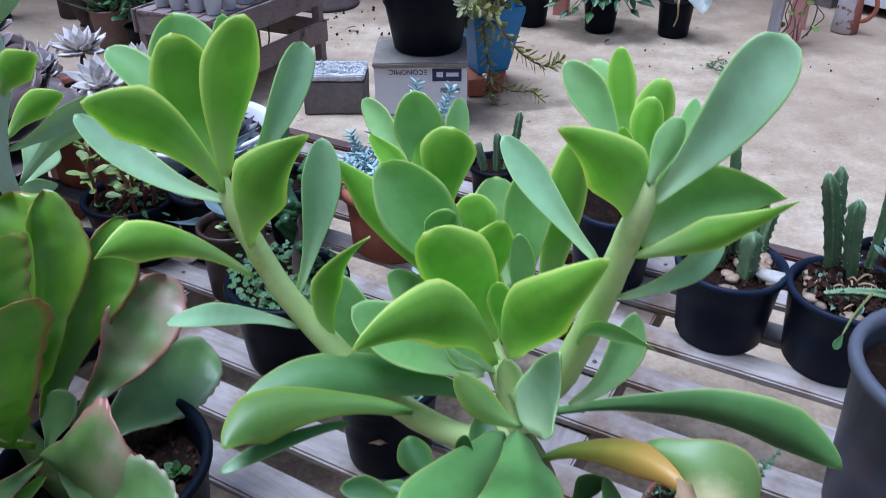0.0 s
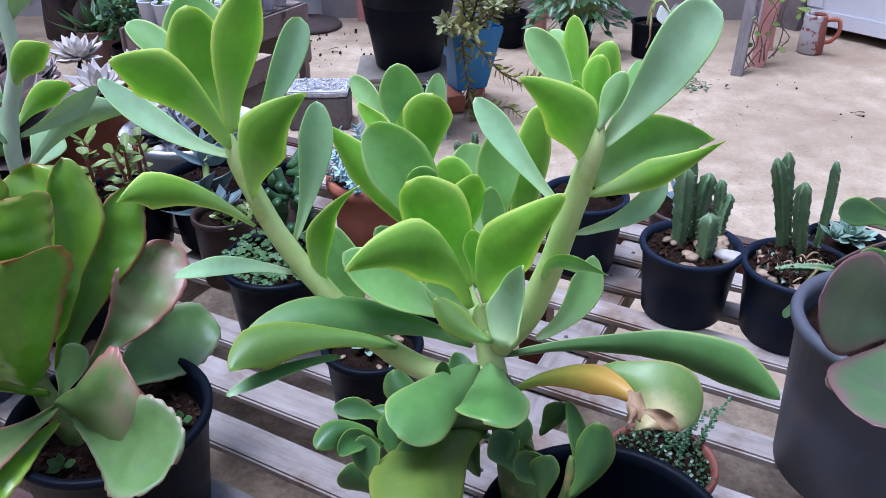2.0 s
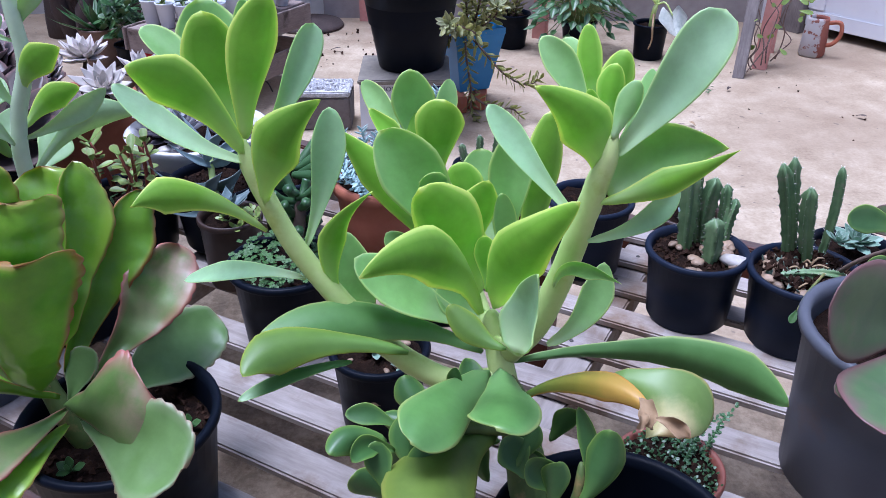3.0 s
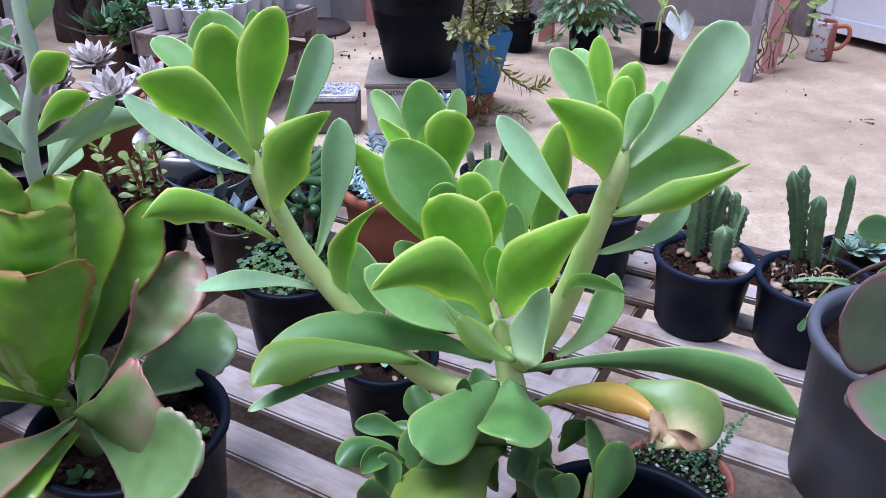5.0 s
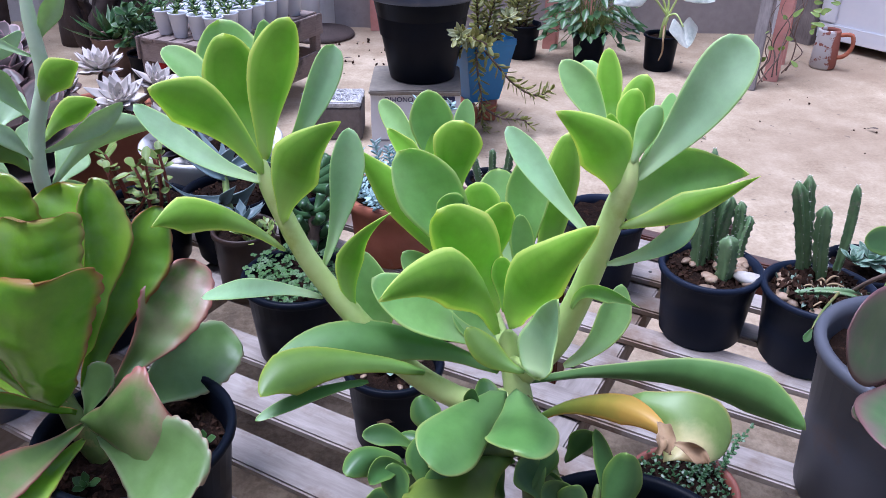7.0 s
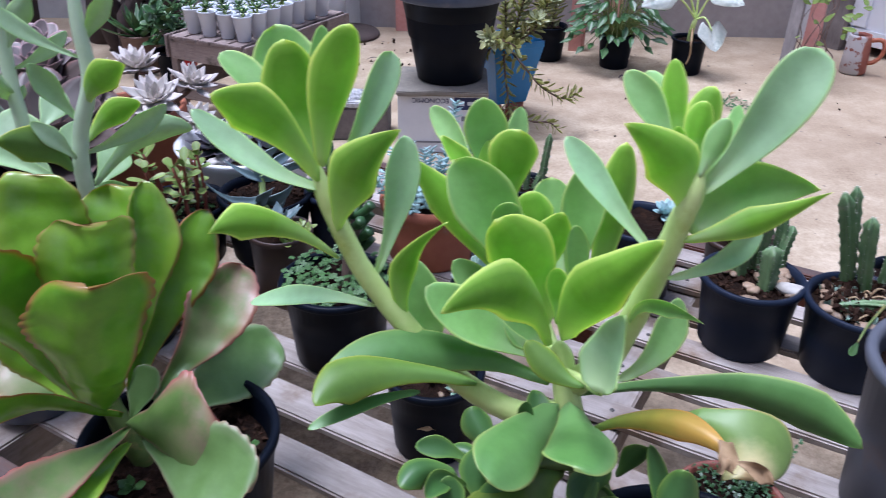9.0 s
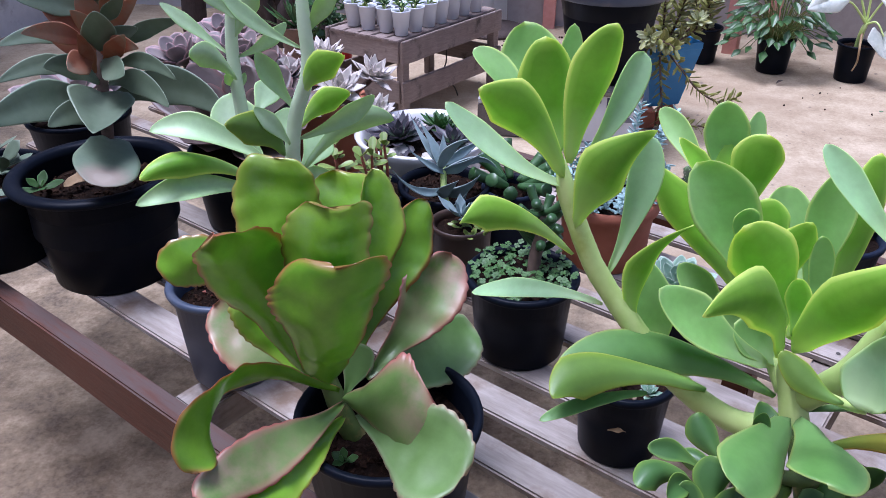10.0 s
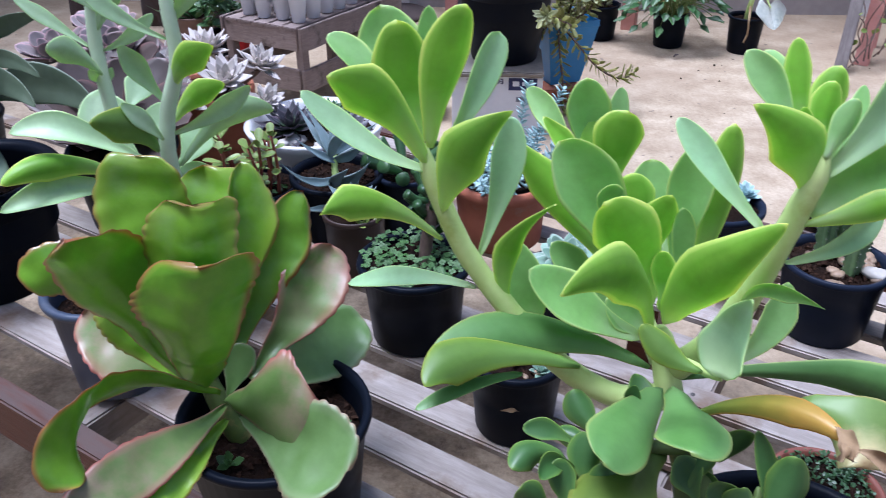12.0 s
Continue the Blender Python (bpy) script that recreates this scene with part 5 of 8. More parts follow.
leaf(paddle_plant, (-0.315, 0.554, 0.605), (-0.3, 0.622, 0.738), 0.045, (0.76, -0.61, 0.23), bow=(0.007, 0.001, 0), wave=0.090, cup=.25, flare=0.15, rows=60, teeth=11, blunt=2.7, peak=.74, neck=0.42, kind="paddle", thick=.04)
leaf(paddle_plant, (-0.317, 0.519, 0.606), (-0.311, 0.529, 0.752), 0.07, (0.21, -0.98, 0.06), bow=(-0.002, -0.006, 0.003), wave=0.07, cup=-.14, slant=.05, flare=0.07, rows=60, teeth=11, blunt=3.4, peak=.74, neck=0.5, kind="paddle", thick=.04, point=0)
leaf(paddle_plant, (-0.319, 0.519, 0.586), (-0.298, 0.492, 0.716), 0.090, (0.25, -0.94, -0.24), bow=(-0.003, -0.012, 0.004), wave=0.06, cup=-.2, slant=0.38, notch=(-.5,-.13), rows=60, teeth=11, blunt=2.7, peak=.8, neck=0.42, kind="ember", thick=.04)
leaf(paddle_plant, (-0.337, 0.528, 0.587), (-0.395, 0.503, 0.743), 0.068, (0.41, -0.91, 0.01), bow=(0, -0.003, 0.007), wave=0.090, cup=-0.15, slant=-.1, notch=(-.25,.16), flare=0.18, rows=60, teeth=11, blunt=2.7, peak=.74, neck=0.45, kind="ember", thick=.04, hook=0.1)
leaf(paddle_plant, (-0.342, 0.536, 0.583), (-0.386, 0.555, 0.669), 0.062, (0.43, -0.81, 0.4), bow=(-0.01, -0.004, -0.004), wave=0.075, flare=0.12, rows=60, teeth=15, blunt=2.7, peak=.74, neck=0.45, kind="paddle", thick=.04)
leaf(paddle_plant, (-0.404, 0.61, 0.608), (-0.5, 0.586, 0.63), 0.05, (0.34, -0.85, 0.3), bow=(-0.005, 0.011, 0.021), wave=0.075, cup=-0.12, rows=60, teeth=11, blunt=2.7, peak=.74, neck=.2, kind="ember", thick=.04)
leaf(paddle_plant, (-0.317, 0.557, 0.571), (-0.26, 0.662, 0.694), 0.052, (0.66, -0.69, 0.29), bow=(-0.005, 0, 0.002), wave=0.075, cup=.22, slant=.2, flare=0.15, rows=60, teeth=11, blunt=2.7, peak=.74, neck=0.35, kind="ember", thick=.04, point=0.4)
leaf(paddle_plant, (-0.297, 0.555, 0.561), (-0.234, 0.655, 0.644), 0.057, (0.43, -0.72, 0.54), bow=(0.005, 0.001, 0), wave=0.090, cup=.14, slant=.1, rows=60, teeth=13, blunt=2.4, peak=.68, neck=.2, kind="blush", thick=.04)
leaf(paddle_plant, (-0.287, 0.554, 0.537), (-0.215, 0.676, 0.544), 0.066, (0.53, -0.36, 0.77), bow=(-0.002, 0.001, 0.002), wave=0.060, cup=.12, rows=60, teeth=13, blunt=2.5, peak=.66, neck=.2, kind="matte", thick=.04)
leaf(paddle_plant, (-0.313, 0.535, 0.553), (-0.223, 0.505, 0.586), 0.088, (0.1, -0.82, 0.55), bow=(0.006, -0.012, 0.004), wave=0.04, cup=-0.12, slant=0, rows=60, teeth=8, blunt=1.9, peak=0.58, neck=.2, kind="blush", thick=.04, point=0.1)
leaf(paddle_plant, (-0.299, 0.53, 0.539), (-0.191, 0.454, 0.556), 0.076, (-0.44, -0.45, 0.78), bow=(0.006, -0.006, 0.007), wave=0.068, cup=.05, rows=60, teeth=13, blunt=2.5, peak=.66, neck=.2, kind="matte", thick=.04)
leaf(paddle_plant, (-0.328, 0.544, 0.563), (-0.442, 0.564, 0.621), 0.061, (0.24, -0.66, 0.71), bow=(-0.001, -0.005, -0.008), wave=0.075, cup=.1, slant=.1, rows=60, teeth=13, blunt=2.4, peak=.68, neck=.2, kind="blush", thick=.04)
leaf(paddle_plant, (-0.319, 0.538, 0.559), (-0.381, 0.393, 0.59), 0.056, (0.5, -0.75, -0.35), bow=(-0.032, 0.005, 0.039), wave=0.075, cup=-0.06, thick=0.022, rows=60, teeth=11, blunt=2.7, peak=.74, neck=.2, kind="ember")
leaf(paddle_plant, (-0.313, 0.533, 0.549), (-0.383, 0.384, 0.574), 0.043, (0.62, -0.16, 0.77), bow=(0.009, 0.002, 0.002), wave=0.075, rows=60, teeth=13, blunt=2.4, peak=.68, neck=.2, kind="blush", thick=.04)
leaf(paddle_plant, (-0.312, 0.526, 0.537), (-0.354, 0.398, 0.55), 0.044, (0.54, -0.09, 0.84), bow=(0.004, 0.002, 0.002), wave=0.075, rows=60, teeth=11, blunt=2.7, peak=.74, neck=.2, kind="paddle", thick=.04)
leaf(paddle_plant, (-0.315, 0.544, 0.548), (-0.301, 0.57, 0.589), 0.028, (0.2, -0.86, 0.48), rows=60, teeth=13, blunt=2.5, peak=.66, neck=.2, kind="matte", thick=.04)
leaf(paddle_plant, (-0.308, 0.529, 0.6), (-0.299, 0.582, 0.73), 0.013, (0.25, -0.9, 0.35), rows=60, teeth=11, blunt=2.7, peak=.74, neck=.2, kind="paddle", thick=.04)
leaf(paddle_plant, (-0.311, 0.548, 0.634), (-0.306, 0.589, 0.724), 0.011, (0.58, -0.76, 0.31), bow=(0.003, 0, 0), rows=60, teeth=11, blunt=2.7, peak=.74, neck=.2, kind="paddle", thick=.04)
crumbs(paddle_plant, 260, 0.072, 0.105, 0.005, 2)
for k, (dx, dy) in enumerate(((-0.03, -0.045), (0.045, -0.03), (0.055, 0.01), (-0.05, 0.02))):
    rosette(paddle_plant, paddle_plant.location + Vector((dx, dy, 0.112)), (0, -0.3, 1), 7, 0.014, 0.009, "clover", seed=k + 80, outer=20)

tall_plant = potted("succulent", "tall pale green succulent with two upright stems in a black pot", "succulent", -0.46, 0.875, 0.075, 0.12, BLACK, "frost")
stem(tall_plant, [(-0.457, 0.868, 0.525), (-0.46, 0.838, 0.634), (-0.453, 0.841, 0.698), (-0.433, 0.844, 0.758), (-0.436, 0.85, 0.82), (-0.438, 0.863, 0.894)], 0.01, 0.007)
stem(tall_plant, [(-0.471, 0.858, 0.512), (-0.517, 0.856, 0.622), (-0.531, 0.866, 0.705), (-0.537, 0.876, 0.764), (-0.535, 0.886, 0.821), (-0.535, 0.901, 0.886)], 0.009, 0.007)
leaf(tall_plant, (-0.454, 0.846, 0.707), (-0.486, 0.824, 0.78), 0.027, (0.71, -0.69, 0.1), bow=(-0.004, 0.001, 0.003), cup=.15, point=.4, wave=.022, neck=.24, thick=.045)
leaf(tall_plant, (-0.439, 0.838, 0.73), (-0.382, 0.822, 0.781), 0.036, (-0.16, -0.98, -0.12), bow=(-0.009, 0.001, 0.004), cup=-.1, point=.6, kind="jade", wave=.022, neck=.24, thick=.045)
leaf(tall_plant, (-0.439, 0.844, 0.781), (-0.518, 0.822, 0.847), 0.020, (0.53, -0.75, 0.39), bow=(-0.006, -0.003, -0.003), point=.4, wave=.022, neck=.24, thick=.045)
leaf(tall_plant, (-0.433, 0.855, 0.797), (-0.392, 0.847, 0.852), 0.022, (0.18, -0.95, -0.27), bow=(-0.003, -0.002, -0.003), cup=.1, point=.4, wave=.022, neck=.24, thick=.045)
leaf(tall_plant, (-0.452, 0.839, 0.674), (-0.365, 0.873, 0.721), 0.027, (0.4, -0.91, -0.09), bow=(0.007, 0, -0.002), cup=.1, point=.4, wave=.022, neck=.24, thick=.045)
leaf(tall_plant, (-0.455, 0.854, 0.682), (-0.395, 0.876, 0.721), 0.031, (0.28, -0.95, 0.11), bow=(-0.005, 0.003, 0.006), cup=-.1, point=.5, kind="jade", wave=.022, neck=.24, thick=.045)
leaf(tall_plant, (-0.448, 0.84, 0.634), (-0.35, 0.9, 0.679), 0.037, (0.54, -0.84, -0.07), bow=(-0.003, 0.012, 0.021), cup=-.15, point=.4, wave=.022, neck=.24, thick=0.03, hook=-0.06)
leaf(tall_plant, (-0.465, 0.827, 0.657), (-0.507, 0.77, 0.713), 0.042, (0.81, -0.59, 0), bow=(0.008, 0.006, 0.008), cup=-.15, point=.5, kind="moss", wave=.022, neck=.24, thick=.045)
leaf(tall_plant, (-0.471, 0.817, 0.643), (-0.6, 0.773, 0.706), 0.036, (0.51, -0.53, 0.68), bow=(-0.008, 0.007, 0.015), cup=0.15, point=.4, wave=.022, neck=.24, thick=0.03, hook=-0.12)
leaf(tall_plant, (-0.457, 0.825, 0.672), (-0.486, 0.803, 0.723), 0.022, (0.8, -0.57, 0.21), bow=(0.003, 0, 0), point=.4, wave=.022, neck=.24, thick=.045)
leaf(tall_plant, (-0.497, 0.823, 0.62), (-0.592, 0.727, 0.665), 0.034, (0.67, -0.35, 0.66), bow=(-0.008, 0.01, 0.019), cup=-0.3, point=.4, wave=.022, neck=.24, thick=0.03, hook=-0.1, kind="jade")
leaf(tall_plant, (-0.501, 0.828, 0.609), (-0.604, 0.731, 0.635), 0.034, (0.59, -0.45, 0.67), bow=(-0.001, 0.004, 0.007), point=.4, wave=.022, neck=.24, thick=0.03, hook=-0.16, cup=0.2)
leaf(tall_plant, (-0.5, 0.845, 0.639), (-0.558, 0.896, 0.704), 0.058, (0.16, -0.7, 0.69), bow=(-0.01, -0.002, 0), cup=.1, point=.4, wave=.022, neck=.24, thick=.045)
leaf(tall_plant, (-0.462, 0.865, 0.622), (-0.445, 0.912, 0.657), 0.042, (0.45, -0.63, 0.63), bow=(0.004, 0.001, 0), point=.4, wave=.022, neck=.24, thick=.045)
leaf(tall_plant, (-0.443, 0.858, 0.604), (-0.442, 0.862, 0.631), 0.042, (0.48, -0.87, 0.11), point=.4, wave=.022, neck=.24, thick=.045)
leaf(tall_plant, (-0.529, 0.861, 0.735), (-0.558, 0.811, 0.778), 0.030, (0.88, -0.47, 0.05), bow=(-0.001, 0.005, 0.009), cup=-.15, point=.4, wave=.022, neck=.24, thick=.045)
leaf(tall_plant, (-0.542, 0.874, 0.761), (-0.611, 0.861, 0.82), 0.018, (0.56, -0.66, 0.51), bow=(-0.003, 0.001, 0.002), point=.4, wave=.022, neck=.24, thick=.045)
leaf(tall_plant, (-0.531, 0.875, 0.781), (-0.503, 0.889, 0.837), 0.027, (0.47, -0.88, -0.01), cup=-.1, point=.4, wave=.022, neck=.24, thick=.045)
leaf(tall_plant, (-0.529, 0.874, 0.758), (-0.481, 0.913, 0.791), 0.020, (0.63, -0.78, 0.01), bow=(0.004, -0.001, -0.003), point=.4, wave=.022, neck=.24, thick=.045)
leaf(tall_plant, (-0.526, 0.876, 0.801), (-0.564, 0.862, 0.85), 0.023, (0.59, -0.77, 0.24), point=.4, wave=.022, neck=.24, thick=.045)
leaf(tall_plant, (-0.54, 0.873, 0.72), (-0.534, 0.843, 0.746), 0.012, (0.75, -0.34, -0.56), point=.4, wave=.022, neck=.24, thick=.045)
leaf(tall_plant, (-0.532, 0.873, 0.717), (-0.524, 0.875, 0.739), 0.009, (0.3, -0.95, -0.02), point=.4, wave=.022, neck=.24, thick=.045)
leaf(tall_plant, (-0.523, 0.89, 0.683), (-0.517, 0.942, 0.71), 0.036, (0.54, -0.44, 0.72), point=.4, wave=.022, neck=.24, thick=.045)
leaf(tall_plant, (-0.492, 0.857, 0.657), (-0.479, 0.891, 0.692), 0.028, (0.43, -0.72, 0.54), point=.4, wave=.022, neck=.24, thick=.045)
leaf(tall_plant, (-0.436, 0.859, 0.866), (-0.474, 0.839, 0.902), 0.024, (0.58, -0.8, 0.17), point=.4, wave=.022, neck=.24, thick=.045)
leaf(tall_plant, (-0.439, 0.859, 0.866), (-0.39, 0.882, 0.892), 0.024, (0.42, -0.91, 0.02), point=.4, wave=.022, neck=.24, thick=.045)

rust_plant = potted("succulent", "silver-grey succulent with rusty orange young leaves in a black pot", "succulent", -0.80, 0.945, 0.124, 0.165, BLACK, "silver", soil=0.035, lip=0.019, lip_h=0.012, foot=0.72)
stem(rust_plant, [(-0.778, 0.945, 0.572), (-0.781, 0.963, 0.625), (-0.791, 0.991, 0.696), (-0.799, 1.019, 0.767), (-0.809, 1.05, 0.843)], 0.009, 0.007, bark=True)
leaf(rust_plant, (-0.783, 0.969, 0.655), (-0.853, 0.824, 0.669), 0.056, (0.85, -0.37, 0.38), bow=(-0.006, 0.007, 0.014), point=.12, blunt=1.6, peak=.48, neck=.3, kind="silver")
leaf(rust_plant, (-0.781, 0.977, 0.649), (-0.605, 0.97, 0.645), 0.056, (-0.03, -0.98, 0.22), bow=(0.005, 0.018, 0.03), point=.12, blunt=1.6, peak=.48, neck=.3, kind="silver")
leaf(rust_plant, (-0.805, 0.995, 0.728), (-0.862, 0.893, 0.75), 0.027, (0.8, -0.34, 0.5), bow=(-0.001, 0.007, 0.012), point=.12, blunt=1.6, peak=.48, neck=.3, kind="silver")
leaf(rust_plant, (-0.8, 0.984, 0.686), (-0.88, 0.896, 0.7), 0.030, (0.68, -0.54, 0.5), bow=(-0.002, 0.01, 0.017), point=.12, blunt=1.6, peak=.48, neck=.3, kind="silver")
leaf(rust_plant, (-0.766, 0.997, 0.719), (-0.668, 1.005, 0.763), 0.026, (0.2, -0.94, -0.27), bow=(-0.004, 0.003, 0.007), point=.12, blunt=1.6, peak=.48, neck=.3, kind="silver")
leaf(rust_plant, (-0.773, 0.994, 0.696), (-0.65, 0.938, 0.703), 0.024, (-0.41, -0.88, 0.24), bow=(-0.001, 0.008, 0.015), point=.12, blunt=1.6, peak=.48, neck=.3, kind="silver")
leaf(rust_plant, (-0.779, 0.966, 0.669), (-0.733, 0.859, 0.653), 0.087, (0.33, 0, 0.94), bow=(0, -0.002, -0.004), point=.55, blunt=1.5, peak=.26, neck=.75, cup=.15, kind="silver")
leaf(rust_plant, (-0.769, 0.945, 0.61), (-0.713, 0.828, 0.594), 0.084, (0.32, 0.02, 0.95), point=0, blunt=2.1, peak=.52, neck=.62, kind="withered")
leaf(rust_plant, (-0.798, 1.003, 0.74), (-0.84, 0.963, 0.784), 0.038, (0.78, -0.59, 0.21), point=.25, blunt=1.6, peak=.48, neck=.3, kind="rust")
leaf(rust_plant, (-0.793, 0.993, 0.72), (-0.828, 0.941, 0.762), 0.033, (0.88, -0.42, 0.22), bow=(0, -0.002, -0.004), point=.25, blunt=1.6, peak=.48, neck=.3, kind="rust")
leaf(rust_plant, (-0.79, 0.979, 0.716), (-0.778, 0.902, 0.72), 0.037, (0.88, 0.16, 0.46), bow=(-0.003, -0.001, 0), point=.25, blunt=1.6, peak=.48, neck=.3, kind="rust")
leaf(rust_plant, (-0.784, 0.992, 0.736), (-0.726, 1.012, 0.794), 0.024, (0.43, -0.9, -0.12), point=.25, blunt=1.6, peak=.48, neck=.3, kind="rust")
leaf(rust_plant, (-0.785, 0.992, 0.716), (-0.702, 0.95, 0.739), 0.027, (-0.43, -0.9, -0.08), bow=(-0.001, 0.004, 0.008), point=.25, blunt=1.6, peak=.48, neck=.3, kind="rust")
leaf(rust_plant, (-0.778, 0.977, 0.709), (-0.712, 0.92, 0.711), 0.037, (-0.49, -0.54, 0.68), point=.12, blunt=1.6, peak=.48, neck=.3, kind="silver")
leaf(rust_plant, (-0.796, 1.017, 0.783), (-0.834, 0.991, 0.831), 0.033, (0.64, -0.77, 0.09), point=.25, blunt=1.6, peak=.48, neck=.3, kind="rust")
leaf(rust_plant, (-0.797, 1.025, 0.796), (-0.725, 1.014, 0.837), 0.027, (-0.05, -0.98, -0.18), point=.25, blunt=1.6, peak=.48, neck=.3, kind="rust")
leaf(rust_plant, (-0.779, 0.985, 0.722), (-0.758, 0.954, 0.784), 0.045, (0.47, -0.72, -0.52), point=.12, blunt=1.6, peak=.48, neck=.3, kind="silver")
leaf(rust_plant, (-0.79, 0.977, 0.693), (-0.782, 0.945, 0.756), 0.021, (0.62, -0.66, -0.42), point=.25, blunt=1.6, peak=.48, neck=.3, kind="rust")
leaf(rust_plant, (-0.791, 0.985, 0.726), (-0.821, 0.888, 0.769), 0.029, (0.96, -0.23, 0.15), bow=(-0.001, 0.005, 0.009), point=.25, blunt=1.6, peak=.48, neck=.3, kind="rust")
leaf(rust_plant, (-0.785, 0.996, 0.742), (-0.795, 0.983, 0.805), 0.033, (0.61, -0.79, -0.07), point=.25, blunt=1.6, peak=.48, neck=.3, kind="rust")
leaf(rust_plant, (-0.782, 1.004, 0.756), (-0.735, 0.987, 0.813), 0.028, (0.15, -0.91, -0.39), point=.25, blunt=1.6, peak=.48, neck=.3, kind="rust")
leaf(rust_plant, (-0.78, 0.987, 0.706), (-0.716, 0.946, 0.757), 0.027, (-0.11, -0.84, -0.53), point=.25, blunt=1.6, peak=.48, neck=.3, kind="rust")
leaf(rust_plant, (-0.785, 0.971, 0.679), (-0.823, 0.916, 0.717), 0.035, (0.87, -0.44, 0.22), bow=(-0.001, 0.006, 0.011), point=.12, blunt=1.6, peak=.48, neck=.3, kind="silver")
leaf(rust_plant, (-0.781, 0.967, 0.631), (-0.81, 0.879, 0.65), 0.038, (0.89, -0.2, 0.41), bow=(-0.001, 0.007, 0.013), point=.12, blunt=1.6, peak=.48, neck=.3, kind="silver")
leaf(rust_plant, (-0.794, 1.006, 0.763), (-0.86, 0.944, 0.797), 0.037, (0.73, -0.61, 0.3), bow=(-0.001, 0.004, 0.007), point=.12, blunt=1.6, peak=.48, neck=.3, kind="silver")
leaf(rust_plant, (-0.777, 0.982, 0.676), (-0.666, 0.937, 0.665), 0.034, (-0.31, -0.86, 0.4), bow=(-0.002, 0.009, 0.016), point=.12, blunt=1.6, peak=.48, neck=.3, kind="silver")
leaf(rust_plant, (-0.782, 0.992, 0.736), (-0.722, 0.99, 0.754), 0.023, (-0.01, -1, -0.08), point=.12, blunt=1.6, peak=.48, neck=.3, kind="silver")
leaf(rust_plant, (-0.788, 0.995, 0.742), (-0.793, 0.955, 0.783), 0.023, (0.9, -0.35, -0.24), point=.25, blunt=1.6, peak=.48, neck=.3, kind="rust")
leaf(rust_plant, (-0.786, 0.998, 0.748), (-0.803, 1.047, 0.777), 0.023, (0.61, -0.24, 0.76), point=.25, blunt=1.6, peak=.48, neck=.3, kind="rust")
leaf(rust_plant, (-0.785, 1.002, 0.754), (-0.724, 0.97, 0.8), 0.023, (-0.03, -0.84, -0.55), point=.12, blunt=1.6, peak=.48, neck=.3, kind="silver")
leaf(rust_plant, (-0.791, 1.005, 0.76), (-0.835, 0.998, 0.785), 0.023, (0.4, -0.78, 0.48), point=.25, blunt=1.6, peak=.48, neck=.3, kind="rust")
leaf(rust_plant, (-0.786, 1.009, 0.766), (-0.75, 1.04, 0.795), 0.023, (0.62, -0.78, 0.07), point=.25, blunt=1.6, peak=.48, neck=.3, kind="rust")
leaf(rust_plant, (-0.79, 1.012, 0.772), (-0.764, 0.968, 0.826), 0.022, (0.57, -0.48, -0.67), point=.12, blunt=1.6, peak=.48, neck=.3, kind="silver")
leaf(rust_plant, (-0.791, 1.015, 0.778), (-0.833, 1.057, 0.814), 0.023, (0.28, -0.45, 0.85), point=.25, blunt=1.6, peak=.48, neck=.3, kind="rust")
leaf(rust_plant, (-0.787, 1.019, 0.784), (-0.722, 1.009, 0.822), 0.023, (0.04, -0.95, -0.32), point=.25, blunt=1.6, peak=.48, neck=.3, kind="rust")
crumbs(rust_plant, 300, 0.095, 0.13, 0.006, 3)
rosette(rust_plant, (-0.868, 0.905, 0.546), (0.1, -0.3, 1), 6, 0.032, 0.018, "clover", seed=17, outer=20, inner=50, thick=0.06)
rdv, rdf = blade((-0.845, 0.925, 0.54), (-0.815, 0.945, 0.556), 0.024, (0.1, -0.5, 0.8), wave=0.15, rows=10)[:2]
part("dry_leaf", rdv, rdf, DRY, rust_plant, "curled brown dry leaf")

purple_plant = potted("succulent", "round-leaved succulent with purple margins in a grey pot", "succulent", 0.446, 0.600, 0.10, 0.185, GREY, "purple", lip=0.008, lip_h=0.014, soil=0.03, foot=0.82)
stem(purple_plant, [(0.447, 0.602, 0.554), (0.424, 0.598, 0.607), (0.402, 0.595, 0.663)], 0.01, 0.007)
leaf(purple_plant, (0.417, 0.564, 0.607), (0.297, 0.492, 0.682), 0.085, (0.58, -0.79, 0.18), bow=(0, 0.003, 0.006), kind="purple")
leaf(purple_plant, (0.412, 0.538, 0.602), (0.316, 0.416, 0.629), 0.08, (0.15, 0.1, 0.98), bow=(-0.006, 0, 0), kind="purple")
leaf(purple_plant, (0.418, 0.625, 0.674), (0.361, 0.612, 0.692), 0.026, (0.33, -0.83, 0.45), bow=(0, 0.003, 0.005), kind="sage")
leaf(purple_plant, (0.389, 0.511, 0.594), (0.321, 0.492, 0.601), 0.027, (0.24, -0.55, 0.8), bow=(0, 0.002, 0.004), kind="purple")
leaf(purple_plant, (0.412, 0.593, 0.658), (0.367, 0.576, 0.668), 0.019, (0.4, -0.78, 0.48), kind="sage")
leaf(purple_plant, (0.435, 0.64, 0.66), (0.411, 0.662, 0.678), 0.031, (-0.45, -0.81, 0.38), kind="purple")


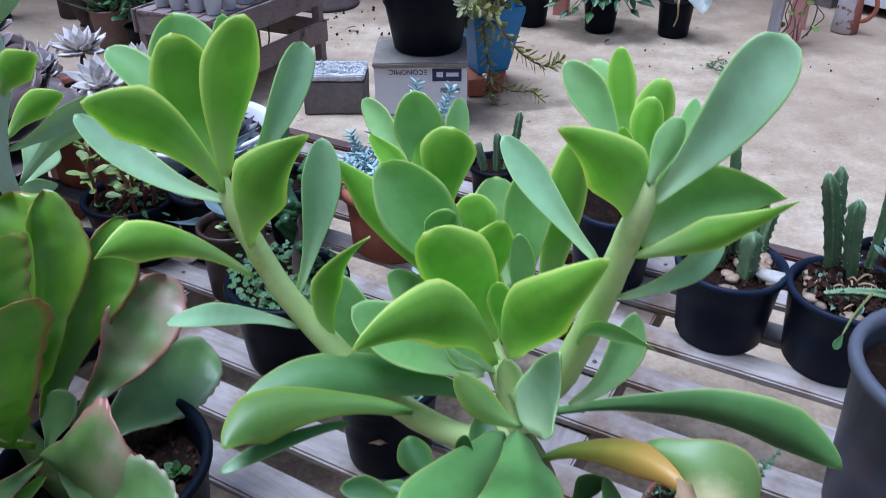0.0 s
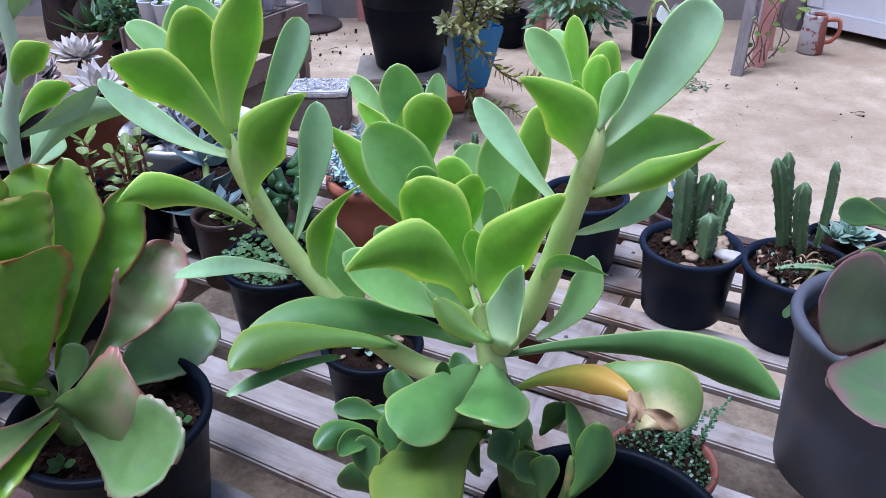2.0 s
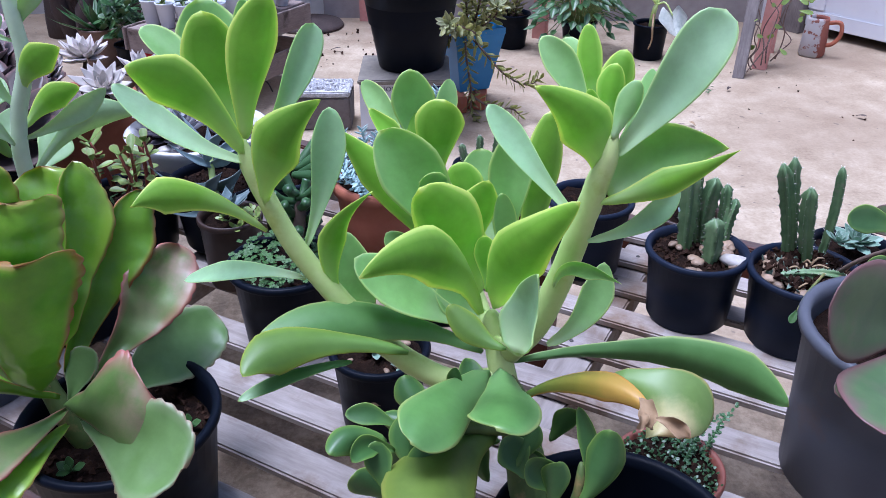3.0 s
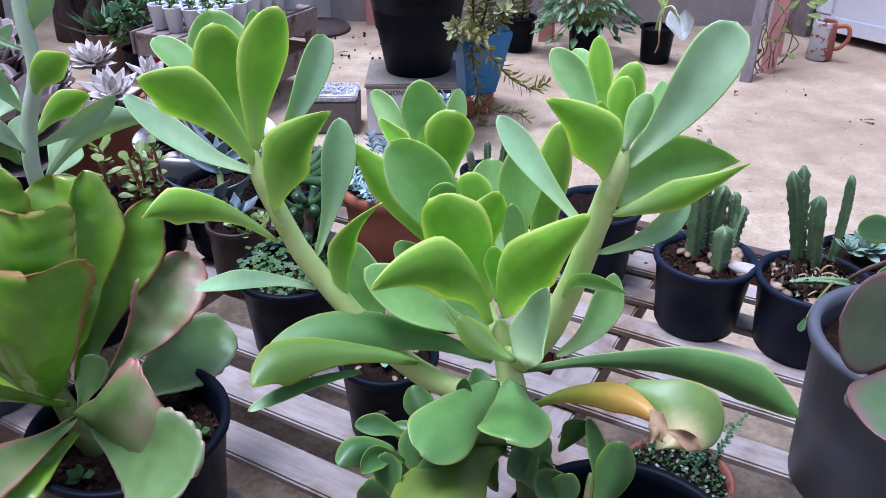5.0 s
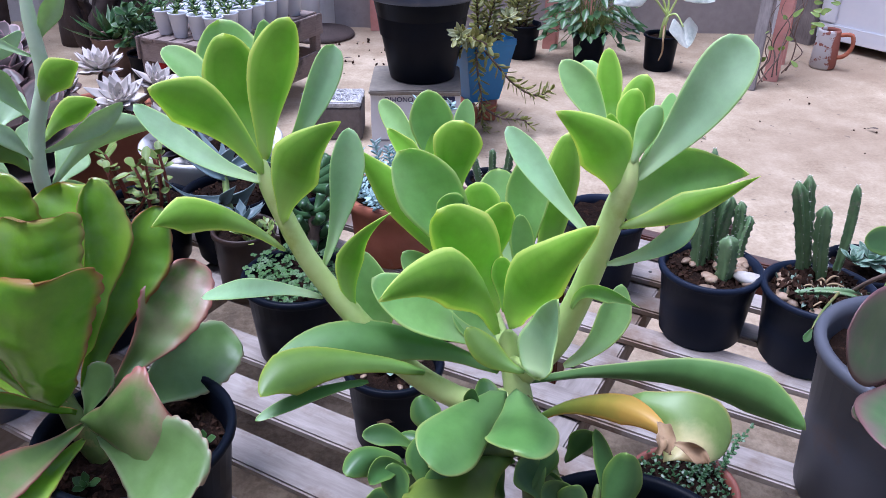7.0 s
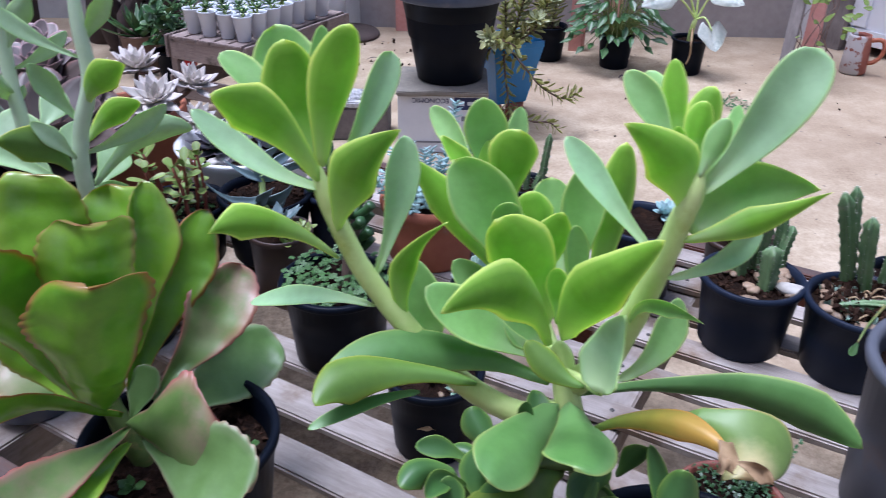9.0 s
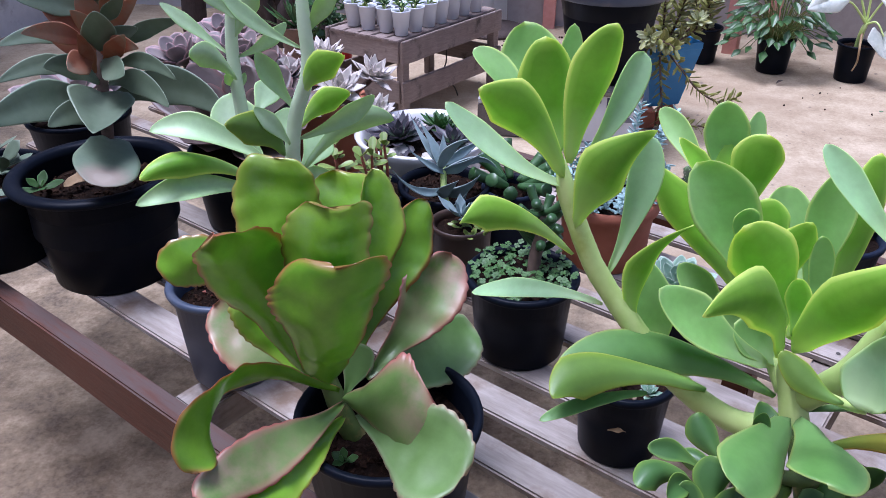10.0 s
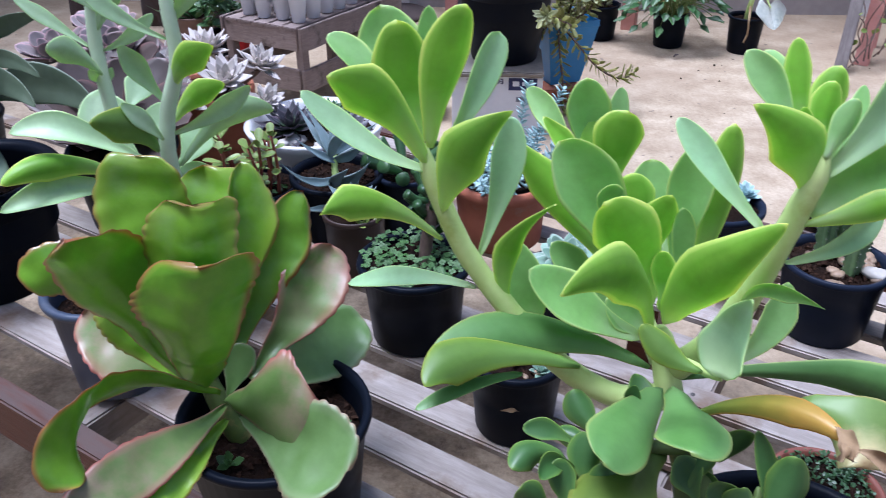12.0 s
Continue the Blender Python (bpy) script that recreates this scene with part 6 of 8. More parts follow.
def cactus_column(parent, base, tip, r, ribs=5, seed=0, bow=(0, 0, 0)):
    """A ribbed, toothed column with pale spines along its ribs."""
    base, tip, bow = Vector(base), Vector(tip), Vector(bow)
    rows, per = 22, ribs * 6
    V, F, spines = [], [], []
    for i in range(rows):
        s = i / (rows - 1)
        c = base + (tip - base) * s + bow * 4 * s * (1 - s)
        d = ((tip - base) + bow * (4 - 8 * s)).normalized()
        u = (Vector((1, 0.2, 0)) - d * d.x).normalized()
        w = d.cross(u)
        rr = r * (0.75 + 0.25 * math.sin(math.pi * min(s * 1.5, 1) * 0.5)) * math.sqrt(max(1 - max(0, (s - 0.82) / 0.185) ** 2, 0.02))
        for k in range(per):
            a = 2 * math.pi * k / per + seed
            crest = math.cos(ribs * (a - seed)) * 0.5 + 0.5
            q = rr * (0.52 + 0.48 * crest ** 1.2 * (1 + 0.3 * math.sin(i * 2.1 + 3.1 * k)))
            q *= 1 + 0.10 * noise.noise(c * 70 + Vector((seed, k * 0.2, 0)))
            V.append(c + q * (math.cos(a) * u + math.sin(a) * w))
            if k % 6 == 0 and i % 2 == 1:
                spines.append((V[-1], (math.cos(a) * u + math.sin(a) * w)))
    for i in range(rows - 1):
        for k in range(per):
            F.append((i * per + k, i * per + (k + 1) % per, (i + 1) * per + (k + 1) % per, (i + 1) * per + k))
    F.append(tuple(range(len(V) - per, len(V))))
    col = part("column", V, F, CACTUS, parent)
    SV, SF = [], []
    for p, d in spines:
        o = len(SV)
        a = d.orthogonal().normalized() * 0.0007
        b = d.cross(a).normalized() * 0.0007
        SV += [p + a, p - a * 0.5 + b, p - a * 0.5 - b, p + d * 0.0024 + Vector((0, 0, 0.0008))]
        SF += [(o, o + 1, o + 3), (o + 1, o + 2, o + 3), (o + 2, o, o + 3)]
    me = mesh_of("spine_row", SV, SF, SPINE, False)
    sp = new("spine_row", me)
    sp.parent = col
    sp["kind"] = "stuff"


def cactus_pot(x, y, r, h, material, label, columns, seed):
    ob = potted("cactus", label, "cactus", x, y, r, h, material, soil=0.012, group="potted cacti on the bench", foot=0.8)
    for i, (dx, dy, tx, ty, tz, cr) in enumerate(columns):
        cactus_column(ob, (x + dx, y + dy, TOP + h - 0.016), (x + tx, y + ty, TOP + h + tz), cr, 4 if i % 2 else 5, i + seed, (0.004 * math.sin(i * 2 + seed), 0, 0))
    crumbs(ob, 240, r * 0.86, h - 0.012, 0.0055, seed)
    pebbles(ob, 18, r * 0.8, h - 0.008, 0.0062, PEBBLE, seed)
    return ob


cac_a = cactus_pot(0.343, 0.897, 0.066, 0.103, NAVY, "dark green columnar cacti with pebbles in a black pot",
                   [(-0.010, 0.020, -0.015, 0.028, 0.094, 0.0128), (0.020, 0.038, 0.024, 0.042, 0.078, 0.0112), (0.038, 0.036, 0.042, 0.048, 0.066, 0.0080), (0.011, -0.020, 0.010, -0.014, 0.048, 0.0125), (0.044, 0.026, 0.056, 0.044, 0.047, 0.0085), (0.008, 0.040, -0.005, 0.050, 0.139, 0.0075)], 3)
pebbles(cac_a, 1, 0.001, 0.098, 0.0105, STONE_WHITE, 5, "stone", "pale white stone")
cac_a.children[-1].location += Vector((0.040, -0.026, 0))
cac_b = cactus_pot(0.462, 0.842, 0.070, 0.103, NAVY, "green columnar cacti with stones and trailing shoots in a navy pot",
                   [(-0.006, 0.040, -0.039, 0.043, 0.122, 0.0098), (0.003, 0.046, -0.024, 0.048, 0.128, 0.0085), (0.013, 0.026, -0.006, 0.026, 0.098, 0.0102), (0.034, 0.040, 0.034, 0.043, 0.118, 0.0075)], 8)
crumbs(cac_b, 220, 0.05, 0.104, 0.007, 77)
pebbles(cac_b, 16, 0.056, 0.098, 0.0075, PEBBLE, 23)
cactus_column(cac_b, (0.425, 0.826, 0.502), (0.500, 0.818, 0.506), 0.0075, 5, 4, (0, 0, 0.004))
twr = random.Random(29)
for k in range(9):
    p0 = Vector((0.462 + twr.uniform(-0.03, 0.045), 0.842 + twr.uniform(-0.045, 0.03), 0.500))
    p1 = p0 + Vector((twr.uniform(-0.035, 0.035), twr.uniform(-0.02, 0.02), twr.uniform(0.0, 0.014)))
    tw_v, tw_f = tube([p0, (p0 + p1) / 2 + Vector((0, 0, 0.006)), p1], 0.0018, 0.0009, 6)
    part("dry_twig", tw_v, tw_f, DRY, cac_b, "pale dry twig")
rosette(cac_b, (0.500, 0.856, 0.535), (0.1, 0, 1), 14, 0.022, 0.010, "mint", seed=4, join=True)
rnd = random.Random(12)
shoots = []
for i in range(60):
    a, d = rnd.uniform(0, 6.28), 0.055 * math.sqrt(rnd.random())
    p = Vector((0.462 + d * math.cos(a), 0.842 + d * math.sin(a), 0.498))
    q = p + Vector((rnd.uniform(-0.008, 0.008), rnd.uniform(-0.008, 0.008), rnd.uniform(0.002, 0.013)))
    shoots.append(blade(p, q, 0.006, (rnd.uniform(-1, 1), rnd.uniform(-1, 0), 1), rows=5))
foliage(cac_b, shoots, "mint")
stem(cac_b, [(0.470, 0.815, 0.512), (0.440, 0.785, 0.506), (0.420, 0.762, 0.496)], 0.0018, 0.0012, old=True)
leaf(cac_b, (0.421, 0.763, 0.496), (0.412, 0.754, 0.484), 0.009, (-0.3, -0.8, 0.4), kind="clover")
stem(cac_b, [(0.49, 0.83, 0.50), (0.497, 0.80, 0.54), (0.52, 0.77, 0.575), (0.56, 0.73, 0.61)], 0.003, 0.002, bark=True)

# small pots
bead_plant = potted("succulent", "dark tiny-leaved creeping plant in a small red-brown pot", "succulent", 0.220, 0.543, 0.052, 0.074, DARKTERRA, "bead", soil=0.006, lip=0.003)


def spray(parent, centre, count, r, length, width, kind, seed, up=0.5, droop=0.0, name="foliage", rows=5, thick=0.12, z=0.0):
    """Small leaves strewn over a disc, each its own way."""
    rnd = random.Random(seed)
    centre = Vector(centre)
    made = []
    for _ in range(count):
        a, d = rnd.uniform(0, 6.283), r * math.sqrt(rnd.random())
        p = centre + Vector((d * math.cos(a), d * math.sin(a), rnd.uniform(0, z) - droop * (d / r) ** 2))
        b = rnd.uniform(0, 6.283)
        dd = Vector((math.cos(b), math.sin(b), rnd.uniform(-0.2, up) * 2)).normalized()
        made.append(blade(p, p + dd * length * rnd.uniform(0.6, 1.2), width * rnd.uniform(0.7, 1.2), (rnd.uniform(-0.5, 0.5), rnd.uniform(-0.8, 0.2), 1), rows=rows, thick=thick, neck=0.4))
    return foliage(parent, made, kind, name)


spray(bead_plant, (0.220, 0.543, TOP + 0.069), 520, 0.048, 0.005, 0.003, "bead", 21, 0.8, z=0.006)
for k in range(5):
    rr = random.Random(50 + k)
    b = Vector((0.230 + 0.008 * k, 0.556 + rr.uniform(-0.01, 0.012), TOP + 0.072))
    line = [b, b + Vector((0.006 + rr.uniform(-0.006, 0.008), 0.004, 0.012)), b + Vector((0.018 + rr.uniform(-0.012, 0.02), 0.012, 0.016 + 0.006 * k))]
    spr = []
    for j in range(14):
        t = j / 13
        p = line[0] * (1 - t) ** 2 + line[1] * 2 * t * (1 - t) + line[2] * t * t
        for s in (-1, 1):
            spr.append(blade(p, p + Vector((rr.uniform(0, 0.005), s * rr.uniform(0.002, 0.005), rr.uniform(0, 0.004))), 0.003, (0, -0.4, 1), rows=5, thick=0.3))
    foliage(bead_plant, spr, "bead", "sprig")

clover_pot = potted("succulent", "thick-stemmed green tubular succulent above small clover in a black pot", "succulent", -0.180, 0.850, 0.072, 0.112, BLACK, "bead", soil=0.012, lip=0.007)
clover = []
crnd = random.Random(31)
for i in range(270):
    a, d = crnd.uniform(0, 6.283), 0.066 * math.sqrt(crnd.random())
    hub = Vector((-0.180 + d * math.cos(a), 0.850 + d * math.sin(a), TOP + 0.104 + crnd.uniform(0, 0.018)))
    tilt = Vector((crnd.uniform(-0.4, 0.4), crnd.uniform(-0.6, 0.2), 1)).normalized()
    u = tilt.orthogonal().normalized()
    w = tilt.cross(u)
    for k in range(4):
        o = u * math.cos(k * 1.57 + i) + w * math.sin(k * 1.57 + i)
        clover.append(blade(hub, hub + o * 0.0044, 0.0041, tilt, rows=5, thick=0.05, neck=0.25, point=0.0))
foliage(clover_pot, clover, "clover", "clover_mat")
stem(clover_pot, [(-0.168, 0.856, 0.49), (-0.166, 0.862, 0.53), (-0.16, 0.87, 0.56), (-0.163, 0.88, 0.585)], 0.009, 0.007, bark=True)
for k in range(16):
    rr = random.Random(70 + k)
    a = k * 2.4
    b = Vector((-0.163, 0.876, 0.53 + 0.004 * k))
    d = Vector((math.cos(a), math.sin(a) * 0.7, rr.uniform(0.2, 0.8))).normalized()
    v, f = tube([b, b + d * 0.018, b + d * 0.03 + Vector((0, 0, 0.006))], 0.004, 0.0065, 8)
    part("finger_leaf", v, f, LEAF["bead"], clover_pot)

tag_pot = potted("succulent", "small pale succulent in a plain black pot with a torn label", "succulent", -0.055, 0.690, 0.055, 0.102, BLACK, "mint", soil=0.016)
rosette(tag_pot, (-0.06, 0.70, TOP + 0.092), (0, 0, 1), 22, 0.026, 0.010, "mint", seed=9, thick=0.3)
rosette(tag_pot, (-0.03, 0.672, TOP + 0.088), (0, 0, 1), 14, 0.016, 0.008, "mint", seed=10, thick=0.3)
pebbles(tag_pot, 10, 0.04, 0.088, 0.005, PEBBLE, 14)
tv, tf = blade((-0.070, 0.6415, 0.459), (-0.052, 0.6395, 0.461), 0.0055, (-0.2, -1, 0.2), (0, -0.001, 0.002), wave=0.2, rows=8, point=0.8)[:2]
part("label_scrap", tv, tf, DRY, tag_pot, "torn scrap of yellowed label")

pale_rosette = potted("succulent", "pale blue-green rosette succulent in a black pot", "succulent", 0.012, 0.905, 0.056, 0.07, BLACK, "mint", soil=0.01)
rosette(pale_rosette, (0.012, 0.90, TOP + 0.085), (-0.1, -0.25, 1), 34, 0.052, 0.026, "mint", seed=5, outer=-8, point=0.4)
rosette(pale_rosette, (0.045, 0.885, TOP + 0.06), (0.2, -0.3, 1), 18, 0.036, 0.02, "mint", seed=6, outer=0)

brown_pot = potted("succulent", "small grey succulent cutting in a brown pot", "succulent", -0.278, 0.985, 0.045, 0.105, BROWN, "slate", soil=0.012, foot=0.85, lip=0.003)
rosette(brown_pot, (-0.278, 0.985, TOP + 0.115), (0, 0, 1), 9, 0.045, 0.018, "slate", seed=15, point=0.9, outer=20)
spray(brown_pot, (-0.262, 0.975, TOP + 0.10), 40, 0.03, 0.016, 0.007, "olive", 18, 0.8)

slate_plant = potted("succulent", "blue-grey succulent with long pointed stacked leaves in a black pot", "succulent", -0.325, 1.105, 0.072, 0.105, BLACK, "slate", soil=0.014)
stem(slate_plant, [(-0.299, 1.037, 0.466), (-0.315, 1.056, 0.503), (-0.321, 1.076, 0.539), (-0.325, 1.088, 0.561)], 0.006, 0.004)
leaf(slate_plant, (-0.323, 1.075, 0.539), (-0.366, 1.107, 0.607), 0.0168, (0.41, -0.7, 0.59), bow=(0.007, -0.001, -0.004), kind="slate", point=.95, neck=.7, peak=.4, cup=.22, thick=.32)
leaf(slate_plant, (-0.321, 1.078, 0.543), (-0.382, 1.127, 0.606), 0.0144, (0.39, -0.5, 0.77), bow=(0.001, -0.004, -0.007), kind="slate", point=.95, neck=.7, peak=.4, cup=.22, thick=.32)
leaf(slate_plant, (-0.322, 1.084, 0.554), (-0.326, 1.103, 0.588), 0.0120, (0.15, -0.85, 0.5), kind="slate", point=.95, neck=.7, peak=.4, cup=.22, thick=.32)
leaf(slate_plant, (-0.323, 1.068, 0.547), (-0.272, 1.051, 0.603), 0.0180, (0.1, -0.92, -0.38), bow=(-0.009, 0.003, 0.007), kind="slate", point=.95, neck=.7, peak=.4, cup=.22, thick=.32)
leaf(slate_plant, (-0.319, 1.076, 0.539), (-0.258, 1.062, 0.578), 0.0168, (-0.04, -0.96, -0.28), bow=(-0.003, -0.003, -0.004), kind="slate", point=.95, neck=.7, peak=.4, cup=.22, thick=.32)
leaf(slate_plant, (-0.32, 1.061, 0.514), (-0.377, 0.991, 0.572), 0.0144, (0.8, -0.17, 0.58), bow=(0.001, -0.008, -0.014), kind="slate", point=.95, neck=.7, peak=.4, cup=.22, thick=.32)
leaf(slate_plant, (-0.32, 1.06, 0.512), (-0.256, 1.009, 0.567), 0.0192, (-0.3, -0.85, -0.44), bow=(0.004, -0.003, -0.007), kind="slate", point=.95, neck=.7, peak=.4, cup=.22, thick=.32)
leaf(slate_plant, (-0.324, 1.056, 0.507), (-0.285, 1, 0.56), 0.0180, (-0.49, -0.75, -0.43), kind="slate", point=.95, neck=.7, peak=.4, cup=.22, thick=.32)
leaf(slate_plant, (-0.318, 1.074, 0.536), (-0.367, 1.046, 0.583), 0.0120, (0.73, -0.49, 0.47), bow=(0, -0.002, -0.004), kind="slate", point=.95, neck=.7, peak=.4, cup=.22, thick=.32)
leaf(slate_plant, (-0.319, 1.076, 0.539), (-0.242, 1.108, 0.531), 0.0144, (0.34, -0.9, -0.28), bow=(0.007, 0.01, 0.015), kind="slate", point=.95, neck=.7, peak=.4, cup=.22, thick=.32)
leaf(slate_plant, (-0.318, 1.044, 0.485), (-0.274, 1.023, 0.535), 0.0156, (0.01, -0.92, -0.4), bow=(0.001, -0.004, -0.007), kind="slate", point=.95, neck=.7, peak=.4, cup=.22, thick=.32)
leaf(slate_plant, (-0.317, 1.042, 0.481), (-0.365, 0.99, 0.505), 0.0120, (0.55, -0.13, 0.82), bow=(0.001, -0.003, -0.006), kind="slate", point=.95, neck=.7, peak=.4, cup=.22, thick=.32)
leaf(slate_plant, (-0.322, 1.08, 0.547), (-0.265, 1.149, 0.568), 0.0156, (0.7, -0.66, 0.28), kind="slate", point=.95, neck=.7, peak=.4, cup=.22, thick=.32)
crumbs(slate_plant, 160, 0.058, 0.093, 0.004, 12)

jade_pot = potted("succulent", "small green-leaved succulent with red stems in a black pot", "succulent", -0.445, 1.085, 0.068, 0.095, BLACK, "olive", soil=0.012)
jr = random.Random(41)
for k in range(10):
    b = Vector((-0.445 + jr.uniform(-0.045, 0.05), 1.085 + jr.uniform(-0.045, 0.03), TOP + 0.085))
    h = jr.uniform(0.035, 0.095)
    tipp = b + Vector((jr.uniform(-0.025, 0.03), jr.uniform(-0.025, 0.01), h))
    v, f = tube([b, (b + tipp) / 2 + Vector((0.003, 0, 0)), tipp], 0.003, 0.002, 7)
    part("stem", v, f, PINKSTEM, jade_pot)
    for j in range(3):
        p = b.lerp(tipp, (0.45, 0.78, 1.0)[j])
        a = j * 1.57 + k
        for s in (1, -1):
            d = Vector((s * math.cos(a), s * math.sin(a), (0.1, 0.3, 0.9)[j])).normalized()
            leaf(jade_pot, p, p + d * jr.uniform(0.018, 0.034), jr.uniform(0.009, 0.015), (0, -0.25, 1), kind="olive", thick=0.12, rows=9, cup=0.1)
crumbs(jade_pot, 120, 0.055, 0.086, 0.004, 9)
spray(jade_pot, (-0.43, 1.06, TOP + 0.088), 60, 0.05, 0.012, 0.006, "clover", 44, 0.7)

bowl = thing("succulent_bowl", "shallow white glazed bowl with dark rosette succulents", "succulent", (-0.392, 1.27, TOP))
pv, pf = lathe([(0.0, 0.004), (0.06, 0.0), (0.075, 0.01), (0.10, 0.06), (0.112, 0.105), (0.118, 0.118), (0.113, 0.121), (0.104, 0.112), (0.098, 0.09)], 48)
part("bowl", [p + bowl.location for p in pv], pf, GLAZE, bowl)
pv, pf = lathe([(0.014 * k, 0.098) for k in range(1, 8)], 30)
pf.append(tuple(range(29, -1, -1)))
part("soil", [p + bowl.location + Vector((0, 0, 0.004 * noise.noise(p * 60))) for p in pv], pf, SOIL, bowl)
rosette(bowl, (-0.43, 1.255, TOP + 0.115), (-0.1, -0.2, 1), 30, 0.06, 0.022, "ink", seed=3, point=0.9, outer=5)
rosette(bowl, (-0.335, 1.25, TOP + 0.112), (0.1, -0.2, 1), 22, 0.05, 0.02, "ink", seed=8, point=0.9)
rosette(bowl, (-0.37, 1.32, TOP + 0.112), (0.1, 0.1, 1), 22, 0.05, 0.02, "forest", seed=11, point=0.9)
pebbles(bowl, 12, 0.08, 0.1, 0.009, STONE_WHITE, 6)

tube_plant = potted("succulent", "glossy green finger-leaved succulent in a small black pot", "succulent", -0.222, 1.125, 0.048, 0.1, NAVY, "bead", soil=0.012)
tr = random.Random(61)
for k in range(10):
    a = k * 2.4
    b = Vector((-0.222 + 0.016 * math.cos(a), 1.12 + 0.016 * math.sin(a), TOP + 0.10 + 0.001 * k))
    d = Vector((math.cos(a), math.sin(a) - 0.25, tr.uniform(0.15, 1.1))).normalized()
    ln = tr.uniform(0.045, 0.07)
    v, f = tube([b, b + d * ln * 0.5, b + d * ln], 0.0055, 0.0105, 12)
    v = v[:-12] + v[-12:] + [b + d * (ln - 0.007)]
    f = f[:-1] + [(len(v) - 13 + q, len(v) - 13 + (q + 1) % 12, len(v) - 1) for q in range(12)]
    part("finger_leaf", v, f, LEAF["bead"], tube_plant)

terra_pot = potted("succulent", "pale blue trailing succulent in a terracotta pot", "succulent", -0.075, 1.11, 0.078, 0.105, TERRA, "ice", soil=0.008, foot=0.82, lip=0.008, lip_h=0.02)
ir = random.Random(81)
for k in range(30):
    a, d = k * 2.4, 0.062 * math.sqrt((k + 0.5) / 30)
    b = Vector((-0.075 + d * math.cos(a), 1.11 + d * math.sin(a), TOP + 0.10))
    lean = Vector((0.8 * math.cos(a) * d / 0.06, 0.8 * math.sin(a) * d / 0.06, 1)).normalized()
    hgt = ir.uniform(0.03, 0.055) + (0.10 if k in (3, 5, 8) else 0.02 * (k % 3 == 0))
    made = []
    for j in range(int(hgt / 0.0022)):
        p = b + lean * (j * 0.0022)
        aa = j * 2.4
        u = lean.orthogonal().normalized()
        w = lean.cross(u)
        o = u * math.cos(aa) + w * math.sin(aa)
        dd = (o + lean * 0.55).normalized()
        made.append(blade(p, p + dd * 0.014, 0.0052, lean, rows=5, thick=0.5, neck=0.7, point=0.6))
    foliage(terra_pot, made, "ice", "sprig")

square_pot = potted("succulent", "tiny blue-grey plant in a black pot full of dark soil", "succulent", 0.225, 1.02, 0.062, 0.115, NAVY, "slate", soil=0.010)
rosette(square_pot, (0.262, 1.04, TOP + 0.117), (0, -0.2, 1), 26, 0.024, 0.012, "ice", seed=21, point=0.5)
twig_cactus = potted("cactus", "thin dark green toothed cactus stems in a small black pot", "cactus", 0.078, 1.235, 0.045, 0.07, BLACK, soil=0.01, group="potted cacti on the bench")
for k, (dx, dz, lean) in enumerate(((-0.02, 0.035, -0.01), (0.0, 0.05, 0.0), (0.022, 0.085, 0.012), (0.012, 0.03, 0.02))):
    cactus_column(twig_cactus, (0.078 + dx, 1.23, TOP + 0.058), (0.078 + dx + lean, 1.235, TOP + 0.07 + dz), 0.0065, 5, k)

back_rosettes = potted("succulent", "small grey-blue rosette succulent in a brown pot", "succulent", 0.372, 1.035, 0.052, 0.085, BROWN, "slate", soil=0.01)
rosette(back_rosettes, (0.372, 1.03, TOP + 0.10), (0, -0.3, 1), 18, 0.04, 0.018, "slate", seed=31, point=0.8, outer=15)
edge_rosettes = potted("succulent", "small white-green rosette succulent in a dark pot", "succulent", 0.56, 0.925, 0.055, 0.09, BLACK, "mint", soil=0.01)
rosette(edge_rosettes, (0.56, 0.92, TOP + 0.10), (0, -0.3, 1), 22, 0.034, 0.016, "mint", seed=33, point=0.6, outer=10)

soil_pot = potted("plant_pot", "dark grey plastic pot filled with bare reddish soil", "plant pot", -0.525, 0.745, 0.068, 0.13, RIMBLUE, soil=0.03, lip=0.007)
crumbs(soil_pot, 260, 0.05, 0.10, 0.005, 7)
crumbs(soil_pot, 40, 0.05, 0.102, 0.004, 8, PINKSTEM)
edge_pot = potted("plant_pot", "black plastic pot with dark soil", "plant pot", -1.01, 0.955, 0.11, 0.13, BLACK, soil=0.02)
spray(edge_pot, (-1.01, 0.955, TOP + 0.13), 30, 0.09, 0.05, 0.028, "silver", 33, 0.6)

ghost_pot = potted("succulent", "pinkish-grey ghostly rosette succulents in a terracotta pot", "succulent", -0.60, 1.345, 0.085, 0.15, TERRA, "ghost", soil=0.01, foot=0.85, lip=0.006, lip_h=0.018)
gr = random.Random(91)
for k, (dx, dy, dz, s) in enumerate(((-0.05, -0.03, 0.03, 1.0), (0.055, -0.05, 0.025, 1.0), (0.10, 0.02, 0.03, 0.9), (0.0, 0.03, 0.055, 1.0), (-0.09, 0.03, 0.03, 0.9), (0.0, -0.085, 0.0, 0.8), (0.125, -0.055, -0.01, 0.7))):
    rosette(ghost_pot, (-0.60 + dx, 1.345 + dy, TOP + 0.155 + dz), (dx * 5, dy * 5 - 0.25, 1), 26, 0.056 * s, 0.023 * s, "ghost", seed=40 + k, point=0.75, inner=84, outer=12, thick=0.24, peak=0.55)
    stem(ghost_pot, [(-0.60 + dx * 0.4, 1.345 + dy * 0.4, TOP + 0.135), (-0.60 + dx, 1.345 + dy, TOP + 0.15 + dz)], 0.006, 0.005, bark=True)

